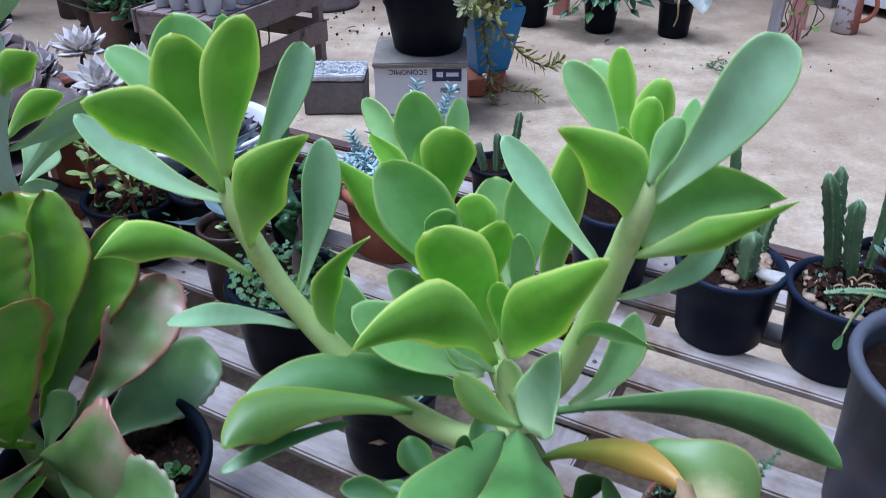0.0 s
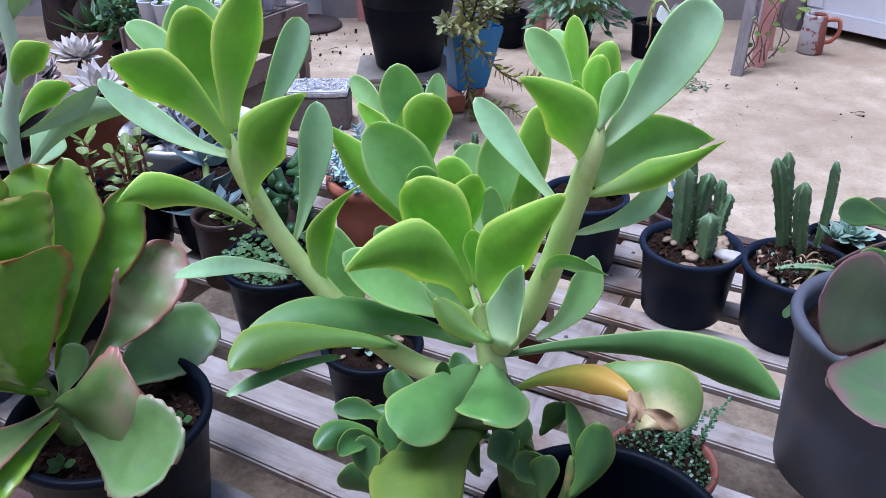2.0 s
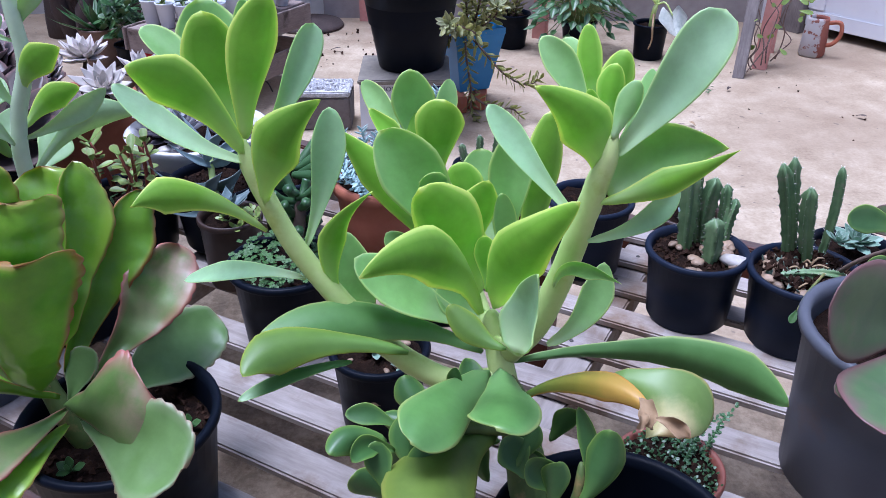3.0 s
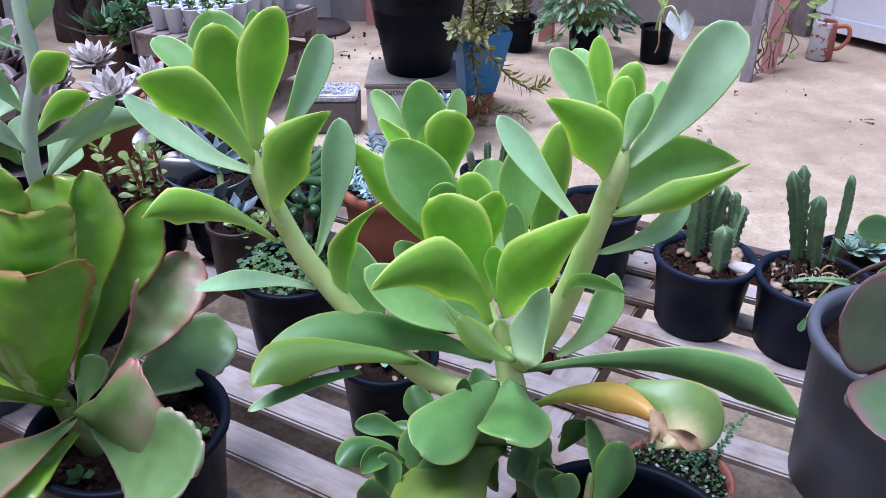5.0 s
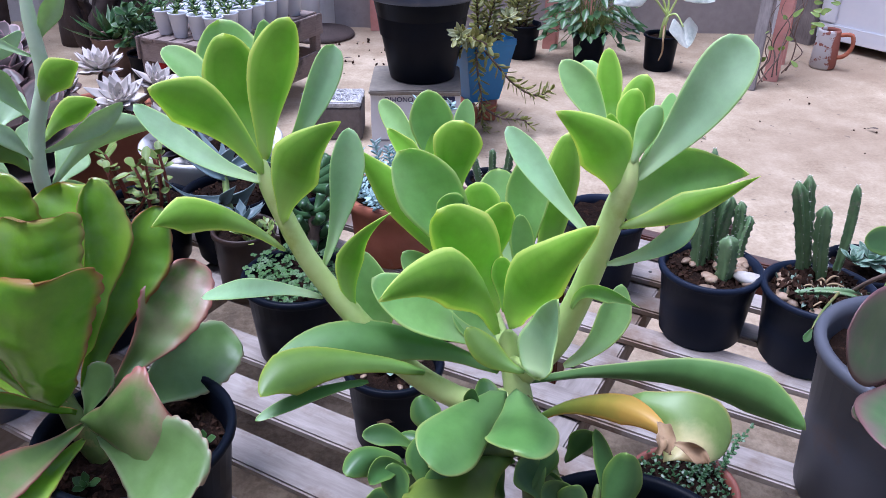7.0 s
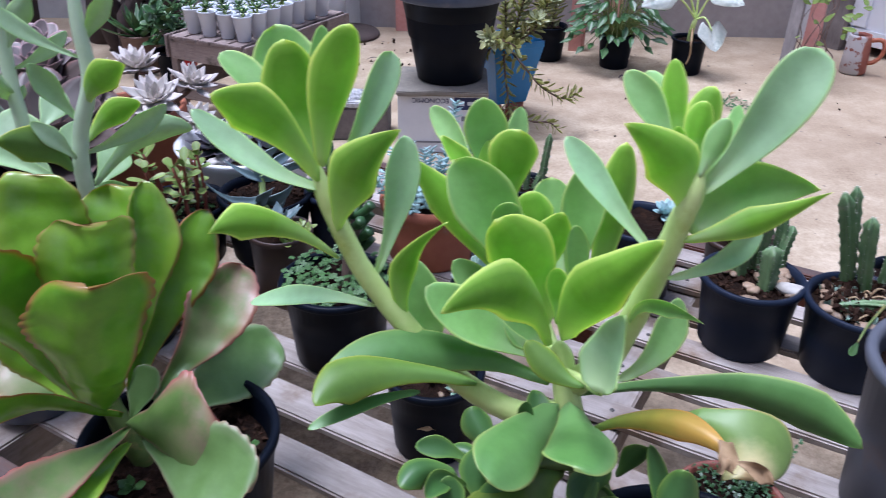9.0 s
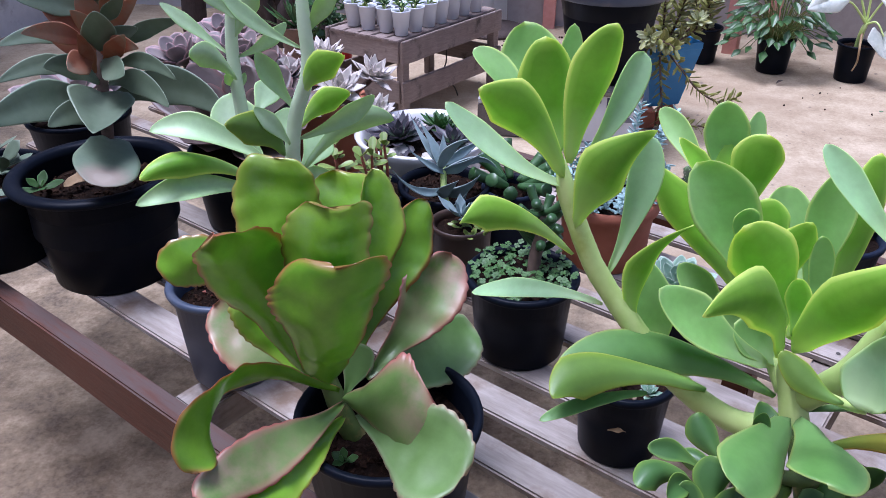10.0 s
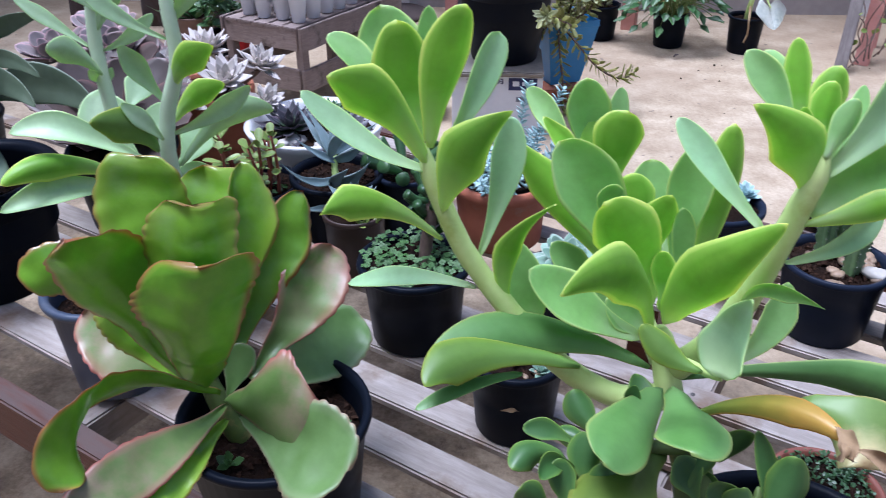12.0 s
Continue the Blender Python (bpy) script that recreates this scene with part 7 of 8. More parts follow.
dusk_pot = potted("succulent", "ruffled pinkish rosette succulent with dark lower leaves in a black pot", "succulent", -0.78, 1.36, 0.09, 0.13, BLACK, "dusk", soil=0.015)
for k, (dx, dy, dz) in enumerate(((-0.06, -0.05, 0.09), (0.05, -0.06, 0.10), (0.0, 0.03, 0.11))):
    rosette(dusk_pot, (-0.78 + dx, 1.36 + dy, TOP + 0.12 + dz), (dx * 3, -0.2, 1), 20, 0.075, 0.045, "dusk", seed=50 + k, point=0.1, outer=15, thick=0.06)
    stem(dusk_pot, [(-0.78 + dx * 0.3, 1.36 + dy * 0.3, TOP + 0.11), (-0.78 + dx, 1.36 + dy, TOP + 0.12 + dz)], 0.009, 0.008, bark=True)
rosette(dusk_pot, (-0.72, 1.26, TOP + 0.19), (0, -0.3, 1), 22, 0.14, 0.10, "maroon", seed=57, point=0.05, outer=-10, inner=50, thick=0.04)

shade_pot = potted("plant_pot", "black plastic pot with dark broad leaves", "plant pot", -0.665, 1.13, 0.085, 0.13, BLACK, "maroon", soil=0.02)
rosette(shade_pot, (-0.665, 1.14, TOP + 0.17), (0.1, -0.2, 1), 16, 0.15, 0.09, "maroon", seed=63, point=0.1, outer=10, inner=60, thick=0.05)
shade_pot_2 = potted("plant_pot", "black plastic pot with dark broad leaves", "plant pot", -1.0, 1.21, 0.09, 0.14, BLACK, "maroon", soil=0.02)
rosette(shade_pot_2, (-1.0, 1.21, TOP + 0.17), (0, -0.2, 1), 14, 0.11, 0.06, "dusk", seed=64, point=0.2, outer=10, inner=60, thick=0.05)
# ---- things in the yard ----
def at_floor(name, label, category, x, y, r, h, material, kind="jade", group="", **kw):
    return potted(name, label, category, x, y, r, h, material, kind, z=0.0, group=group, **kw)


# crate table with white cups
crate = thing("crate_table", "old brown slatted wooden crate table on corner posts", "crate", (-0.736, 2.604, 0))
CA, CL, CR = Vector((-0.742, 2.610, 0)), Vector((-1.020, 2.745, 0)), Vector((-0.496, 3.085, 0))
eu, ev = (CR - CA), (CL - CA)
lu, lv = eu.length, ev.length
eu.normalize(), ev.normalize()


def crate_board(name, p, along, length, width, thick, seed):
    """width: upright height; p: the middle."""
    ob = hang(new(name, box_mesh(name, (length, thick, width), CRATE, 0.002, 0.0018, seed, 8)), crate)
    ob.matrix_basis = Matrix.Translation(p) @ Matrix.Rotation(math.atan2(along.y, along.x), 4, "Z")


for k, z in enumerate((0.265, 0.125)):
    for side, along, length, off in ((0, eu, lu, ev * 0), (1, eu, lu, ev * lv), (2, ev, lv, eu * 0), (3, ev, lv, eu * lu)):
        nrm = (-ev, ev, -eu, eu)[side]
        crate_board("side_board", CA + off + along * length / 2 + nrm * 0.017 + Vector((0, 0, z)), along, length + (0.05 if side < 2 else 0.0), 0.078, 0.012, k * 4 + side)
for a in (0, 1):
    for b in (0, 1):
        p = CA + eu * (lu * a) + ev * (lv * b)
        me = box_mesh("post", (0.032, 0.032, 0.292), CRATE, 0.002, 0.001, a + b)
        ob = hang(new("post", me), crate)
        ob.matrix_basis = Matrix.Translation(p + Vector((0, 0, 0.146))) @ Matrix.Rotation(math.atan2(eu.y, eu.x), 4, "Z")
for k in range(5):
    p = CA + ev * (lv * (k + 0.5) / 5) + eu * lu / 2 + Vector((0, 0, 0.298))
    ob = hang(new("top_board", box_mesh("top_board", (lu + 0.05, lv / 5 - 0.008, 0.012), CRATE, 0.002, 0.0015, 30 + k, 8)), crate)
    ob.matrix_basis = Matrix.Translation(p) @ Matrix.Rotation(math.atan2(eu.y, eu.x), 4, "Z")

cup = thing("seedling_cup", "white plastic cup with a small green seedling", "plant pot", (0, 0, 0), "cups of seedlings on the crate")
cv, cf = lathe([(0.0, 0.002), (0.020, 0.0), (0.022, 0.002), (0.031, 0.078), (0.0335, 0.080), (0.0335, 0.084), (0.031, 0.084), (0.029, 0.076), (0.028, 0.066)], 24)
part("cup", cv, cf, WHITE_PLASTIC, cup)
sv, sf = lathe([(0.005 * k, 0.070) for k in range(1, 7)], 16)
sf.append(tuple(range(15, -1, -1)))
part("soil", sv, sf, SOIL, cup)
seed_v, seed_f = tube([(0, 0, 0.066), (0.003, 0, 0.085), (0.001, 0.002, 0.104)], 0.005, 0.0035, 7)
part("stem", seed_v, seed_f, STEM, cup)
rosette(cup, (0.001, 0.002, 0.096), (0.1, 0, 1), 9, 0.036, 0.013, "clover", seed=2, outer=15, inner=75, point=0.6, thick=0.15)
rosette(cup, (0.006, -0.008, 0.080), (0.3, -0.3, 1), 5, 0.026, 0.011, "olive", seed=5, outer=20, inner=60, point=0.5, thick=0.15)
cups_at = []
for i in range(7):
    for j in range(4):
        cups_at.append(CA + eu * (0.045 + i * 0.072) + ev * (0.040 + j * 0.072))
cr = random.Random(6)
cup.location = cups_at[0] + Vector((0, 0, 0.305))
for p in cups_at[1:]:
    copy_thing(cup, Matrix.Translation(p + Vector((cr.uniform(-0.005, 0.005), cr.uniform(-0.005, 0.005), 0.305))) @ Matrix.Rotation(cr.uniform(0, 6.28), 4, "Z"))

# carton with slab and the big pot
carton = thing("paper_carton", "white printed paper carton lying on the yard floor", "box", (-0.105, 2.60, 0))
ob = hang(new("carton_body", box_mesh("carton_body", (0.288, 0.235, 0.196), CARD, 0.003, 0.001, 2)), carton)
ob.location = (-0.091, 2.592, 0.098)


def print_bar(name, x0, x1, z0, z1, y, material, parent):
    ob = hang(new(name, box_mesh(name, (x1 - x0, 0.0016, z1 - z0), material, 0)), parent)
    ob.location = ((x0 + x1) / 2, y, (z0 + z1) / 2)


FRONT = 2.592 - 0.1175 - 0.001
print_bar("logo_patch", -0.055, 0.035, 0.150, 0.190, FRONT, INK_BLUE, carton)
print_bar("logo_mark", -0.042, -0.022, 0.164, 0.18, FRONT - 0.002, CARD, carton)
print_bar("logo_line", -0.012, 0.026, 0.166, 0.178, FRONT - 0.002, CARD, carton)
print_bar("print_bar", -0.03, 0.03, 0.112, 0.128, FRONT, INK_GREY, carton)
print_bar("print_line", -0.22, -0.06, 0.036, 0.042, FRONT, INK_GREY, carton)


def words(text, size, at, rot, material, parent):
    cu = bpy.data.curves.new("lettering", "FONT")
    cu.body, cu.size, cu.extrude = text, size, 0.0004
    cu.align_x = "CENTER"
    tmp = bpy.data.objects.new("lettering", cu)
    scene.collection.objects.link(tmp)
    dg = bpy.context.evaluated_depsgraph_get()
    me = bpy.data.meshes.new_from_object(tmp.evaluated_get(dg))
    bpy.data.objects.remove(tmp)
    me.materials.clear()
    me.materials.append(material)
    ob = hang(new("lettering", me), parent)
    ob.matrix_basis = Matrix.Translation(at) @ Euler([radians(a) for a in rot]).to_matrix().to_4x4()


words("ECONOMIC", 0.022, (-0.130, FRONT - 0.0005, 0.186), (90, 180, 0), INK_BLUE, carton)
paver = thing("paving_slab", "flat grey concrete slab lying on the carton", "slab", (-0.105, 2.59, 0.197))
ob = hang(new("slab", box_mesh("slab", (0.292, 0.27, 0.016), SLAB, 0.004, 0.003, 7, 6)), paver)
ob.location = (-0.092, 2.592, 0.2055)
big_pot = thing("plant_pot", "large empty black plastic pot standing on a slab", "plant pot", (-0.072, 2.615, 0.2145))
pot(big_pot, 0.172, 0.285, BLACK, foot=0.62, lip=0.014, lip_h=0.02, soil=0.05)
lv_, lf_ = lathe([(0.160, 0.262), (0.176, 0.262), (0.180, 0.268), (0.181, 0.290), (0.178, 0.297), (0.172, 0.298), (0.168, 0.290)], 56)
part("rim", [p + big_pot.location for p in lv_], lf_, RIMBLUE, big_pot)
block = thing("concrete_block", "grey cement block with a speckled stone top", "block", (-0.39, 2.63, 0))
ob = hang(new("block_body", box_mesh("block_body", (0.20, 0.15, 0.115), BLOCK, 0.005, 0.004, 4, 5)), block)
ob.location = (-0.377, 2.64, 0.0575)
ob = hang(new("stone_top", box_mesh("stone_top", (0.20, 0.15, 0.02), GRANITE, 0.004, 0.004, 5, 5)), block, "speckled pale stone top")
ob.location = (-0.377, 2.64, 0.1255)

for k in range(2):
    gravel = crumbs(block, 260, 0.062, 0.136, 0.007, 60 + k, GRANITE)
    gravel.location += Vector((-0.028 + 0.085 * k, 0.01, 0))

# blue pot on bricks with trailing plant
for k, (x, y, a) in enumerate(((0.075, 2.82, 10), (0.165, 2.86, -6))):
    brick = tagged(new("brick", box_mesh("brick", (0.06, 0.19, 0.06), TERRA, 0.003, 0.002, k)), "orange clay brick on the yard floor", "brick", "bricks under the blue pot")
    brick.matrix_basis = Matrix.Translation((x, y, 0.032)) @ Matrix.Rotation(radians(a), 4, "Z")
blue_pot = thing("planter", "square blue plastic planter with trailing yellow-green succulent", "planter", (0.125, 2.85, 0.064))


def frustum(r0, r1, h, wall, turn):
    prof = [(r0 * 0.97, 0.0), (r0, 0.004), (r1 * 0.985, h - 0.022), (r1, h - 0.02), (r1, h), (r1 - wall, h), (r1 - wall * 1.2, h - 0.02), (r0, 0.02)]
    v, f = [], []
    for r, z in prof:
        v += [Vector((r * sx, r * sy, z)) for sx, sy in ((1, 1), (-1, 1), (-1, -1), (1, -1))]
    for i in range(len(prof) - 1):
        for k in range(4):
            f.append((i * 4 + k, i * 4 + (k + 1) % 4, (i + 1) * 4 + (k + 1) % 4, (i + 1) * 4 + k))
    f += [(3, 2, 1, 0), tuple(range(len(v) - 4, len(v)))]
    m = Matrix.Rotation(turn, 3, "Z")
    return [m @ p for p in v], f


v, f = frustum(0.058, 0.096, 0.225, 0.006, radians(24))
part("planter_body", [p + blue_pot.location for p in v], f, BLUE, blue_pot, smooth=False)
sv, sf = lathe([(0.012 * k, 0.21) for k in range(1, 8)], 20)
sf.append(tuple(range(19, -1, -1)))
part("soil", [p + blue_pot.location for p in sv], sf, SOIL, blue_pot)


def trailing(parent, line, kind, count, length, width, seed):
    """A stem with narrow leaves all along it."""
    rnd = random.Random(seed)
    pts = [Vector(p) for p in line]
    stem(parent, pts, 0.004, 0.0025, bark=True)
    for j in range(count):
        t = j / count * (len(pts) - 1)
        i = min(int(t), len(pts) - 2)
        p = pts[i].lerp(pts[i + 1], t - i)
        d = (pts[i + 1] - pts[i]).normalized()
        u = d.orthogonal().normalized()
        w = d.cross(u)
        o = u * math.cos(j * 2.4) + w * math.sin(j * 2.4)
        dd = (o + d * 0.7).normalized()
        leaf(parent, p, p + dd * length * rnd.uniform(0.7, 1.15), width * rnd.uniform(0.8, 1.2), d + Vector((0, -0.2, 0.5)), kind=kind, rows=7, thick=0.2, point=0.4, neck=0.4, cols=FEW)


HANG = (0.11, 2.78, 0.285)
for k, (line, count, ln, wd, tip) in enumerate((
        ([HANG, (0.14, 2.6, 0.321), (0.08, 2.46, 0.383), (0.045, 2.42, 0.4)], 38, 0.044, 0.017, 1),
        ([HANG, (0.169, 2.68, 0.242), (0.238, 2.66, 0.171), (0.317, 2.66, 0.131), (0.368, 2.66, 0.156)], 54, 0.045, 0.012, 0),
        ([HANG, (0.112, 2.68, 0.222), (0.13, 2.66, 0.11), (0.137, 2.66, 0.018), (0.209, 2.66, -0.051)], 60, 0.038, 0.012, 0),
        ([(0.135, 2.66, 0.09), (0.201, 2.62, 0.064), (0.269, 2.62, 0.06), (0.3, 2.62, 0.034)], 30, 0.036, 0.010, 0),
        ([HANG, (0.082, 2.68, 0.308), (0.035, 2.66, 0.276)], 22, 0.042, 0.014, 0),
        ([(0.14, 2.84, 0.28), (0.16, 2.78, 0.388), (0.175, 2.76, 0.467)], 40, 0.055, 0.020, 1),
        ([(0.16, 2.86, 0.28), (0.238, 2.8, 0.374), (0.253, 2.78, 0.445)], 40, 0.055, 0.020, 1),
        ([(0.12, 2.86, 0.28), (0.113, 2.8, 0.364), (0.106, 2.78, 0.444)], 34, 0.05, 0.018, 0),
        ([(0.15, 2.80, 0.28), (0.207, 2.74, 0.341), (0.213, 2.72, 0.384)], 26, 0.05, 0.018, 1))):
    trailing(blue_pot, line, "trailing", count, ln, wd, k + 1)
    if tip:
        away = (Vector(line[-1]) - Vector(line[-2])).normalized()
        rosette(blue_pot, Vector(line[-1]), away + Vector((0, -0.6, 0.2)), 12, 0.045, 0.017, "pale", seed=k + 3, point=0.6, outer=5)

# pots along the wall
GRP = "pots along the wall"
small_1 = at_floor("houseplant", "small green leafy plant in a black pot by the wall", "plant", 0.345, 3.60, 0.085, 0.15, BLACK, "olive", GRP)
trailing(small_1, [(0.33, 3.60, 0.13), (0.30, 3.57, 0.25), (0.27, 3.54, 0.33)], "trailing", 51, 0.06, 0.02, 8)
trailing(small_1, [(0.36, 3.60, 0.13), (0.37, 3.58, 0.24), (0.40, 3.56, 0.34)], "trailing", 51, 0.06, 0.02, 9)
green_pot = at_floor("houseplant", "dark green spotted leafy plant in a black pot by the wall", "plant", 0.63, 3.50, 0.078, 0.14, BLACK, "forest", GRP)
fr = random.Random(17)
for k in range(130):
    a = k * 2.4
    b = Vector((0.63 + 0.03 * math.cos(a), 3.50 + 0.03 * math.sin(a), 0.12))
    rr = 0.02 + 0.14 * math.sqrt(k / 130)
    tipb = b + Vector((rr * math.cos(a), rr * math.sin(a) * 0.8, 0.22 * (1 - 0.95 * k / 130) + fr.uniform(-0.04, 0.03)))
    v, f = tube([b, (b + tipb) / 2 + Vector((0, 0, 0.04)), tipb], 0.002, 0.0015, 5)
    part("stalk", v, f, OLDSTEM, green_pot)
    out = Vector((math.cos(a) + fr.uniform(-0.5, 0.5), math.sin(a) + fr.uniform(-0.5, 0.2), fr.uniform(-1.0, -0.1))).normalized()
    leaf(green_pot, tipb, tipb + out * fr.uniform(0.045, 0.08), fr.uniform(0.024, 0.036), (0.2 * math.cos(a), -0.6, 1), kind="forest", thick=0.02, point=0.7, peak=0.4, rows=8, cup=0.1)
aloc = at_floor("houseplant", "white variegated arrow-leaved plant in a black pot by the wall", "plant", 0.925, 3.43, 0.078, 0.150, BLACK, "snow", GRP, lip=0.008)
stem(aloc, [(0.925, 3.43, 0.13), (0.925, 3.42, 0.19), (0.935, 3.42, 0.235)], 0.013, 0.009)
for tx, ty, tz, ln, wd, droop in ((0.78, 3.36, 0.335, 0.15, 0.11, (-0.75, -0.3, -0.3)), (1.00, 3.38, 0.345, 0.15, 0.11, (0.6, -0.4, -0.25)), (0.985, 3.345, 0.20, 0.12, 0.12, (0.15, -0.5, -0.75)), (0.93, 3.46, 0.42, 0.14, 0.10, (0.3, -0.2, -0.5)), (0.84, 3.45, 0.40, 0.13, 0.09, (-0.5, 0.2, -0.4))):
    t = Vector((tx, ty, tz))
    v, f = tube([(0.934, 3.42, 0.225), (Vector((0.934, 3.42, 0.225)) + t) / 2 + Vector((0, 0, 0.03)), t], 0.005, 0.003, 8)
    part("stalk", v, f, STEM, aloc)
    d = Vector(droop).normalized()
    sidew = d.cross(Vector((0.1, -0.8, 0.6))).normalized() * wd * 0.27
    for lobe in (1, -1):
        leaf(aloc, t - d * ln * 0.32 + sidew * lobe, t + d * ln * 0.75, wd * 0.62, (0.1 + 0.25 * lobe, -0.8, 0.6), bow=sidew * (lobe * 0.12), kind="snow", thick=0.02, point=0.5, peak=0.36, neck=0.3, blunt=1.7, cup=-0.1, wave=0.03)
dv, df = tube([(0.925, 3.415, 0.19), (0.905, 3.335, 0.16), (0.91, 3.338, 0.10), (0.90, 3.342, 0.06)], 0.006, 0.003, 7, 0.5)
part("dry_leaf", dv, df, DRY, aloc, "withered brown leaf")

# posts, plank, jug, column
def post(name, label, a, b, r, material, square=True, category="post"):
    a, b = Vector(a), Vector(b)
    if square:
        ob = new(name, box_mesh(name, (r, r, (b - a).length), material, 0.003, 0.001, int(a.x * 10)))
        ob.matrix_basis = Matrix.Translation((a + b) / 2) @ (b - a).to_track_quat("Z", "Y").to_matrix().to_4x4()
    else:
        v, f = tube([a, (a + b) / 2, b], r, r, 28)
        ob = new(name, mesh_of(name, v, f, material))
    return tagged(ob, label, category)


post("post", "pink painted square wooden post", (0.495, 3.745, -0.02), (0.515, 3.80, 2.4), 0.062, PINK)
post("post", "pink painted square wooden post", (-0.335, 4.06, -0.02), (-0.335, 4.06, 2.4), 0.06, PINK)
post("post", "slender pink painted post by the wall", (0.705, 4.0, -0.02), (0.72, 4.0, 2.4), 0.05, PINK)
post("leaning_post", "pink painted leaning wooden post", (1.365, 3.29, -0.01), (1.53, 3.60, 1.5), 0.055, PINK)
post("leaning_post", "pink painted leaning wooden strut", (1.49, 3.52, -0.01), (1.50, 3.62, 1.5), 0.03, PINK)
post("leaning_plank", "grey weathered leaning plank with a vine", (1.235, 3.165, -0.01), (1.44, 3.62, 1.5), 0.045, DRIFT, category="plank")
post("white_column", "round white plastic pipe column", (-0.665, 4.02, 0.016), (-0.665, 4.02, 2.4), 0.055, WHITE_PLASTIC, False, "column")
bv, bf = lathe([(0.0, 0.03), (0.05, 0.03), (0.155, 0.02), (0.165, 0.008), (0.165, 0.0), (0.0, 0.0)], 40)
base = tagged(new("round_base", mesh_of("round_base", [p + Vector((-0.60, 3.93, 0.002)) for p in bv], bf, TRUNK)), "dark round base plate on the floor", "base")
jug = thing("watering_jug", "old terracotta jug with a handle on the yard floor", "jug", (1.655, 3.475, 0))
jv, jf = lathe([(0.0, 0.004), (0.048, 0.0), (0.054, 0.01), (0.052, 0.07), (0.046, 0.155), (0.043, 0.165), (0.039, 0.165), (0.04, 0.15), (0.045, 0.03)], 32)
part("jug_body", [p + jug.location for p in jv], jf, JUG, jug)
hv, hf = tube([(1.69, 3.45, 0.145), (1.73, 3.425, 0.15), (1.738, 3.42, 0.10), (1.715, 3.43, 0.06), (1.69, 3.45, 0.05)], 0.009, 0.009, 10)
part("handle", hv, hf, TERRA, jug)
vine = thing("vine", "thin dry vine with a few leaves climbing the plank", "vine", (1.30, 3.16, 0))
vr = random.Random(77)
for k in range(7):
    p = Vector((1.25 + 0.03 * k, 3.13 + 0.03 * k, 0.03))
    line = [p]
    for j in range(6):
        p = p + Vector((vr.uniform(-0.03, 0.05), vr.uniform(0, 0.04), vr.uniform(0.03, 0.09)))
        line.append(p)
    stem(vine, line, 0.003, 0.0015, bark=True)
vl = []
for k in range(30):
    p = Vector((1.26 + vr.uniform(0, 0.24), 3.15 + vr.uniform(0, 0.1), vr.uniform(0.08, 0.42)))
    vl.append(blade(p, p + Vector((vr.uniform(-0.05, 0.05), -0.02, vr.uniform(-0.03, 0.03))), 0.02, (0, -1, 0.5), rows=6, thick=0.04))
foliage(vine, vl, "olive")

# dim corner behind the crates
for k, (x, y, r, lean) in enumerate(((-1.70, 3.75, 0.075, 0.1), (-1.50, 3.95, 0.05, -0.15), (-2.05, 3.7, 0.06, 0.2), (-1.28, 4.02, 0.04, 0.05))):
    tr_v, tr_f = tube([(x, y, -0.02), (x + lean * 0.3, y, 0.5), (x + lean, y + 0.02, 1.3), (x + lean * 1.2, y, 2.4)], r, r * 0.7, 12)
    tr_v = [p + 0.012 * noise.noise_vector(p * 9) for p in tr_v]
    tagged(new("tree_trunk", mesh_of("tree_trunk", tr_v, tr_f, TRUNK)), "dark bare trunk against the white wall", "trunk", "dark trunks by the wall")
root = thing("driftwood_root", "dark gnarled twisted root standing against the white wall", "driftwood", (-1.46, 3.55, 0))
rr = random.Random(88)
for k in range(8):
    x0, lean, fat = -1.60 + 0.045 * k, rr.uniform(-0.16, 0.16), rr.uniform(0.022, 0.05)
    pts = [(x0, 3.55 + rr.uniform(-0.05, 0.05), -0.01)]
    for j in range(1, 6):
        pts.append((x0 + lean * j / 5 + 0.07 * math.sin(j * 1.7 + k * 2.3), 3.55 + 0.05 * math.cos(j * 1.3 + k), 0.17 * j))
    rv, rf = tube(pts, fat, fat * 0.5, 10)
    part("limb", [p + 0.012 * noise.noise_vector(p * 14) for p in rv], rf, TRUNK, root)
for k in range(4):
    cx, cz, rad = -1.52 + 0.09 * k, 0.30 + 0.11 * (k % 3), 0.055 + 0.012 * (k % 2)
    loop = [(cx + rad * math.cos(a * 0.9 + k), 3.50, cz + rad * math.sin(a * 0.9 + k)) for a in range(6)]
    rv, rf = tube(loop, 0.014, 0.009, 8)
    part("twisted_limb", rv, rf, TRUNK, root)
clay = at_floor("houseplant", "dark leafy plant in a brown clay pot", "plant", -1.36, 3.30, 0.085, 0.16, BARKPOT, "forest")
rosette(clay, (-1.36, 3.30, 0.16), (0, 0, 1), 18, 0.2, 0.035, "forest", seed=71, point=0.9, outer=25, thick=0.04)
clay2 = at_floor("houseplant", "dense dark green leafy plant in a black pot", "plant", -1.20, 3.20, 0.07, 0.12, BLACK, "forest")
spray(clay2, (-1.20, 3.20, 0.14), 150, 0.09, 0.05, 0.03, "forest", 72, 0.7, z=0.16, thick=0.04)
can = thing("red_canister", "small red plastic canister with a white label", "canister", (-1.075, 2.98, 0))
cv, cf = lathe([(0.0, 0.0), (0.04, 0.0), (0.042, 0.004), (0.042, 0.15), (0.036, 0.17), (0.014, 0.18), (0.014, 0.2), (0.0, 0.2)], 24)
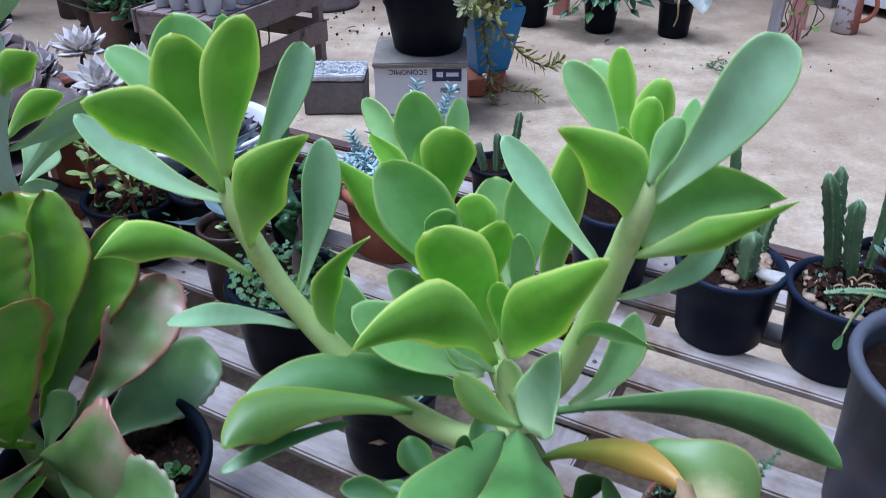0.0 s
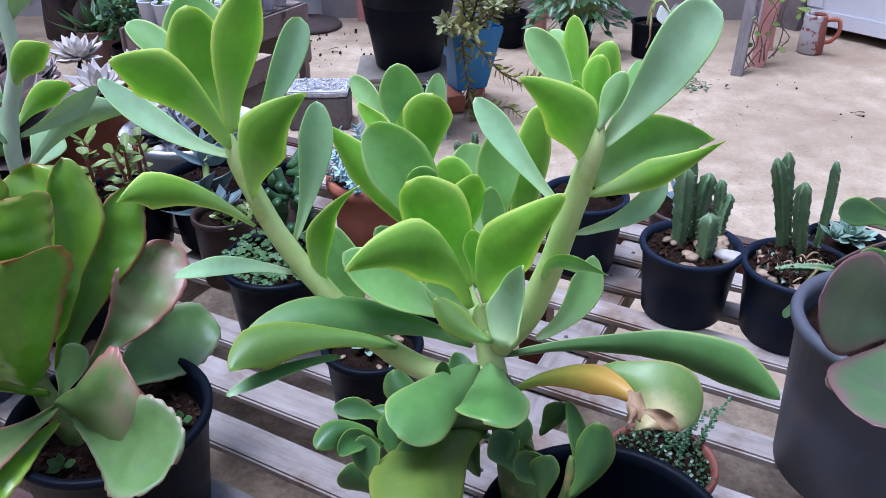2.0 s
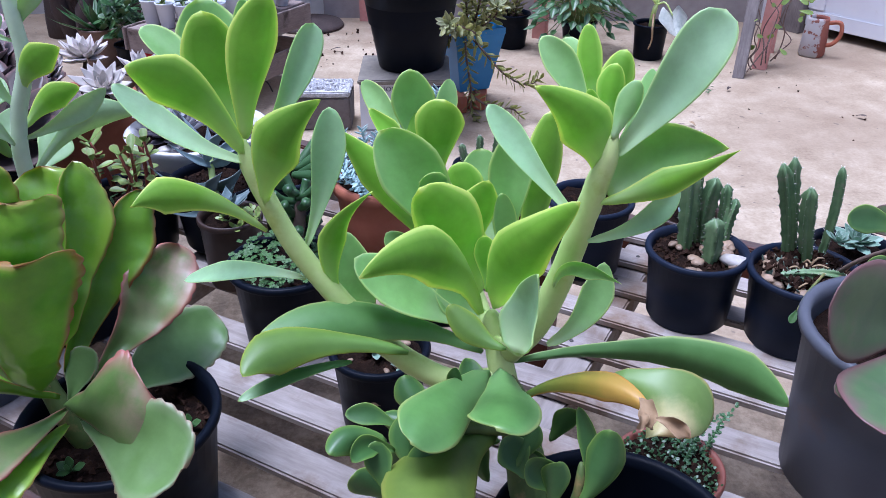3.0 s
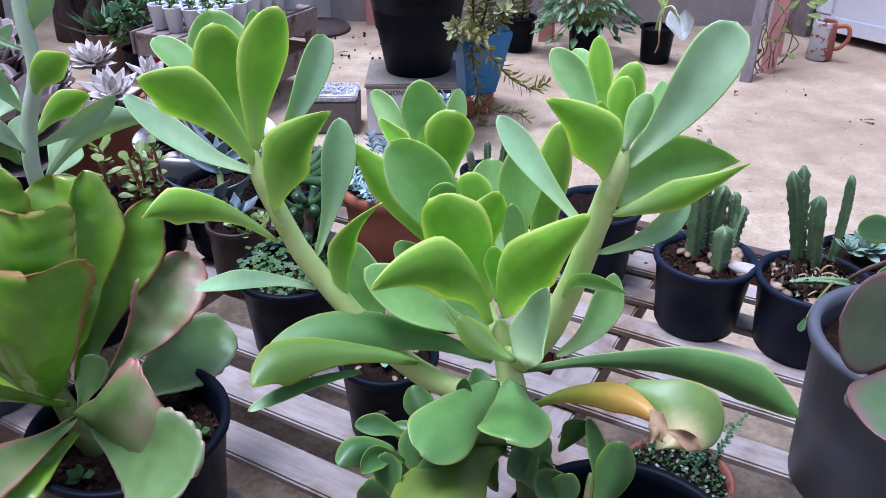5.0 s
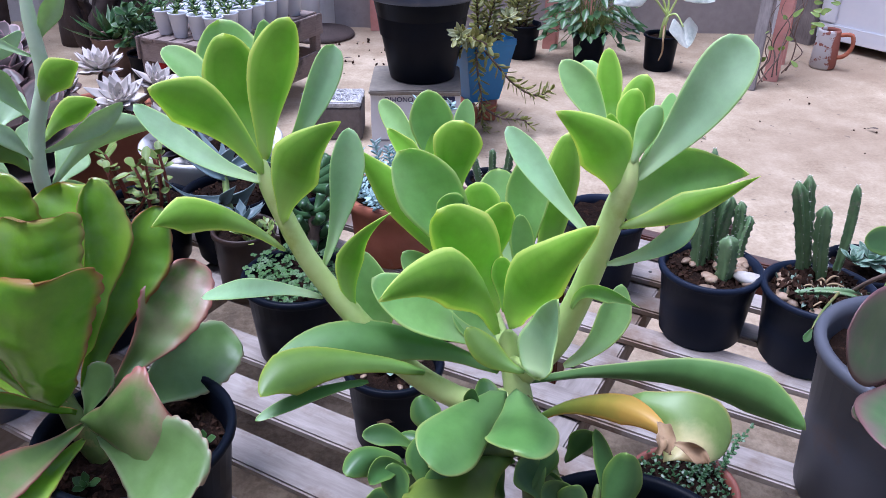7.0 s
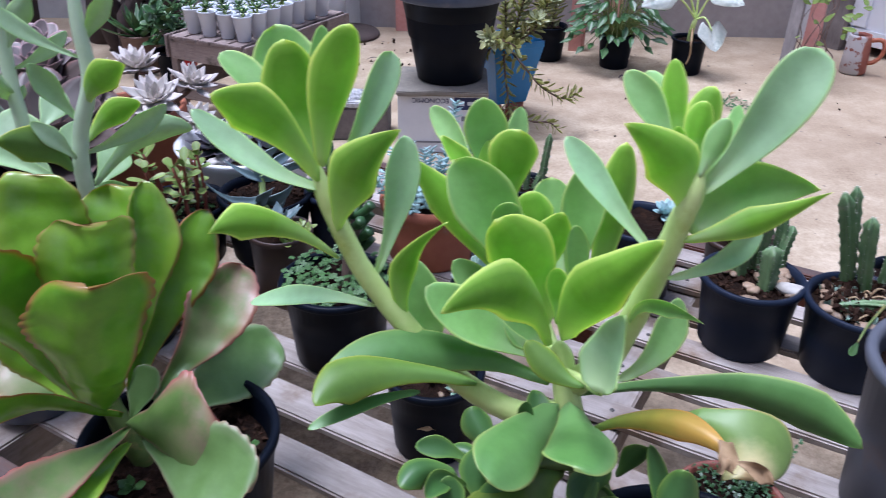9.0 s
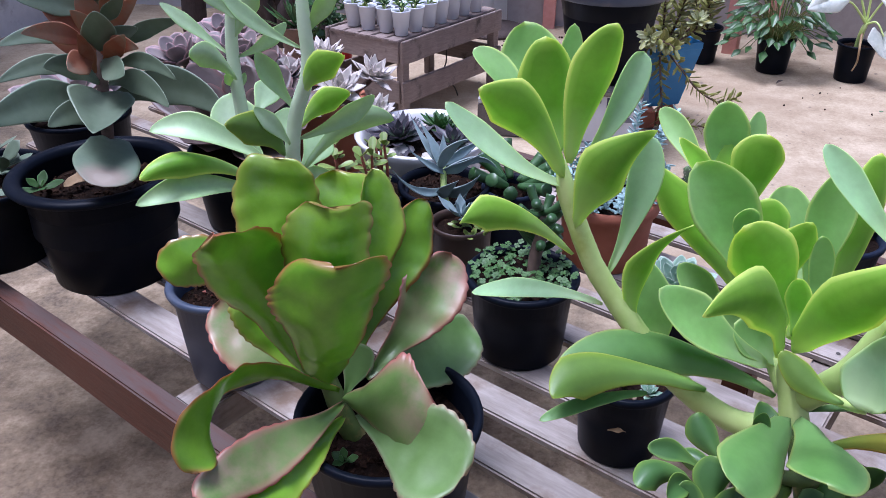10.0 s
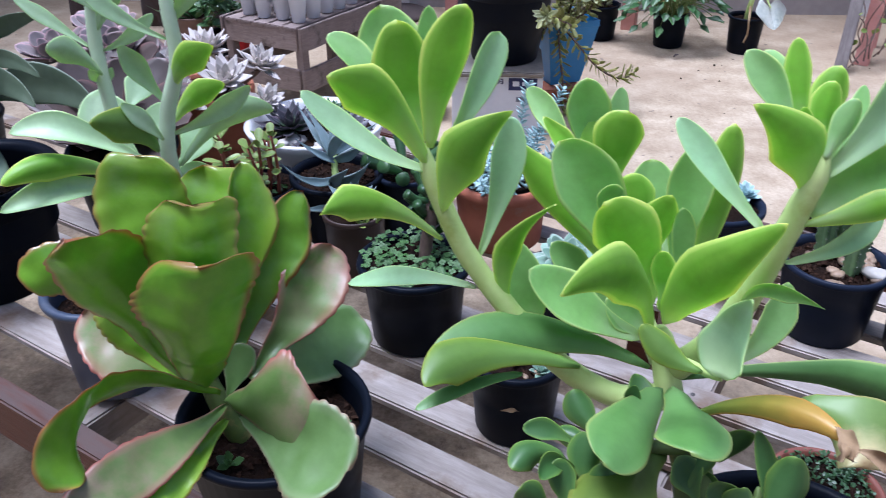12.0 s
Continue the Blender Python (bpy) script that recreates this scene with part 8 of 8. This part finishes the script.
part("canister_body", [p + can.location for p in cv], cf, REDPLASTIC, can)
cv, cf = lathe([(0.0425, 0.06), (0.0426, 0.1)], 24)
part("label", [p + can.location for p in cv], cf, CARD, can, "white paper label")

# litter
lr = random.Random(5)
for k, (x, y) in enumerate(((1.13, 2.98), (1.02, 3.10), (0.62, 3.30), (0.22, 3.35), (-0.45, 3.5), (-0.3, 3.3), (-0.52, 3.72), (-0.38, 3.75), (-0.2, 3.6), (0.9, 2.6), (1.5, 2.7))):
    p = Vector((x, y, 0.008))
    me_v, me_f = blade(p, p + Vector((lr.uniform(-0.04, 0.05), lr.uniform(-0.03, 0.03), 0.006)), 0.016, (0, 0, 1), bow=(0, 0, 0.004), rows=6, thick=0.06)[:2]
    tagged(new("fallen_leaf", mesh_of("fallen_leaf", me_v, me_f, DRY if k % 2 else TRUNK)), "dry fallen leaf on the yard floor", "leaf", "fallen leaves")

litter = thing("soil_litter", "dark soil crumbs and leaf bits strewn on the yard floor", "litter", (-0.30, 3.55, 0), kind="stuff")
crumbs(litter, 60, 0.34, 0.003, 0.009, 101)
litter_door = thing("soil_litter", "small dark crumbs strewn on the worn yard floor", "litter", (1.05, 2.75, 0), kind="stuff")
crumbs(litter_door, 26, 0.6, 0.002, 0.006, 103)
weed = thing("weed", "flat green weed growing from the yard floor", "weed", (1.02, 3.02, 0))
spray(weed, (1.02, 3.02, 0.006), 60, 0.07, 0.022, 0.008, "forest", 105, 0.25)

# loose wire beside the crate
wire = thing("wire", "thin dark wire loops hanging at the crate", "wire", tuple(CR))
wv, wf = tube([CR + Vector((-0.16, -0.14, 0.30)), CR + Vector((-0.15, -0.17, 0.2)), CR + Vector((-0.16, -0.16, 0.12)), CR + Vector((-0.21, -0.18, 0.07)), CR + Vector((-0.23, -0.17, 0.03)), CR + Vector((-0.18, -0.16, 0.06)), CR + Vector((-0.13, -0.15, 0.05)), CR + Vector((-0.11, -0.15, 0.01))], 0.0028, 0.0028, 7)
part("wire_loop", wv, wf, WIRE, wire)
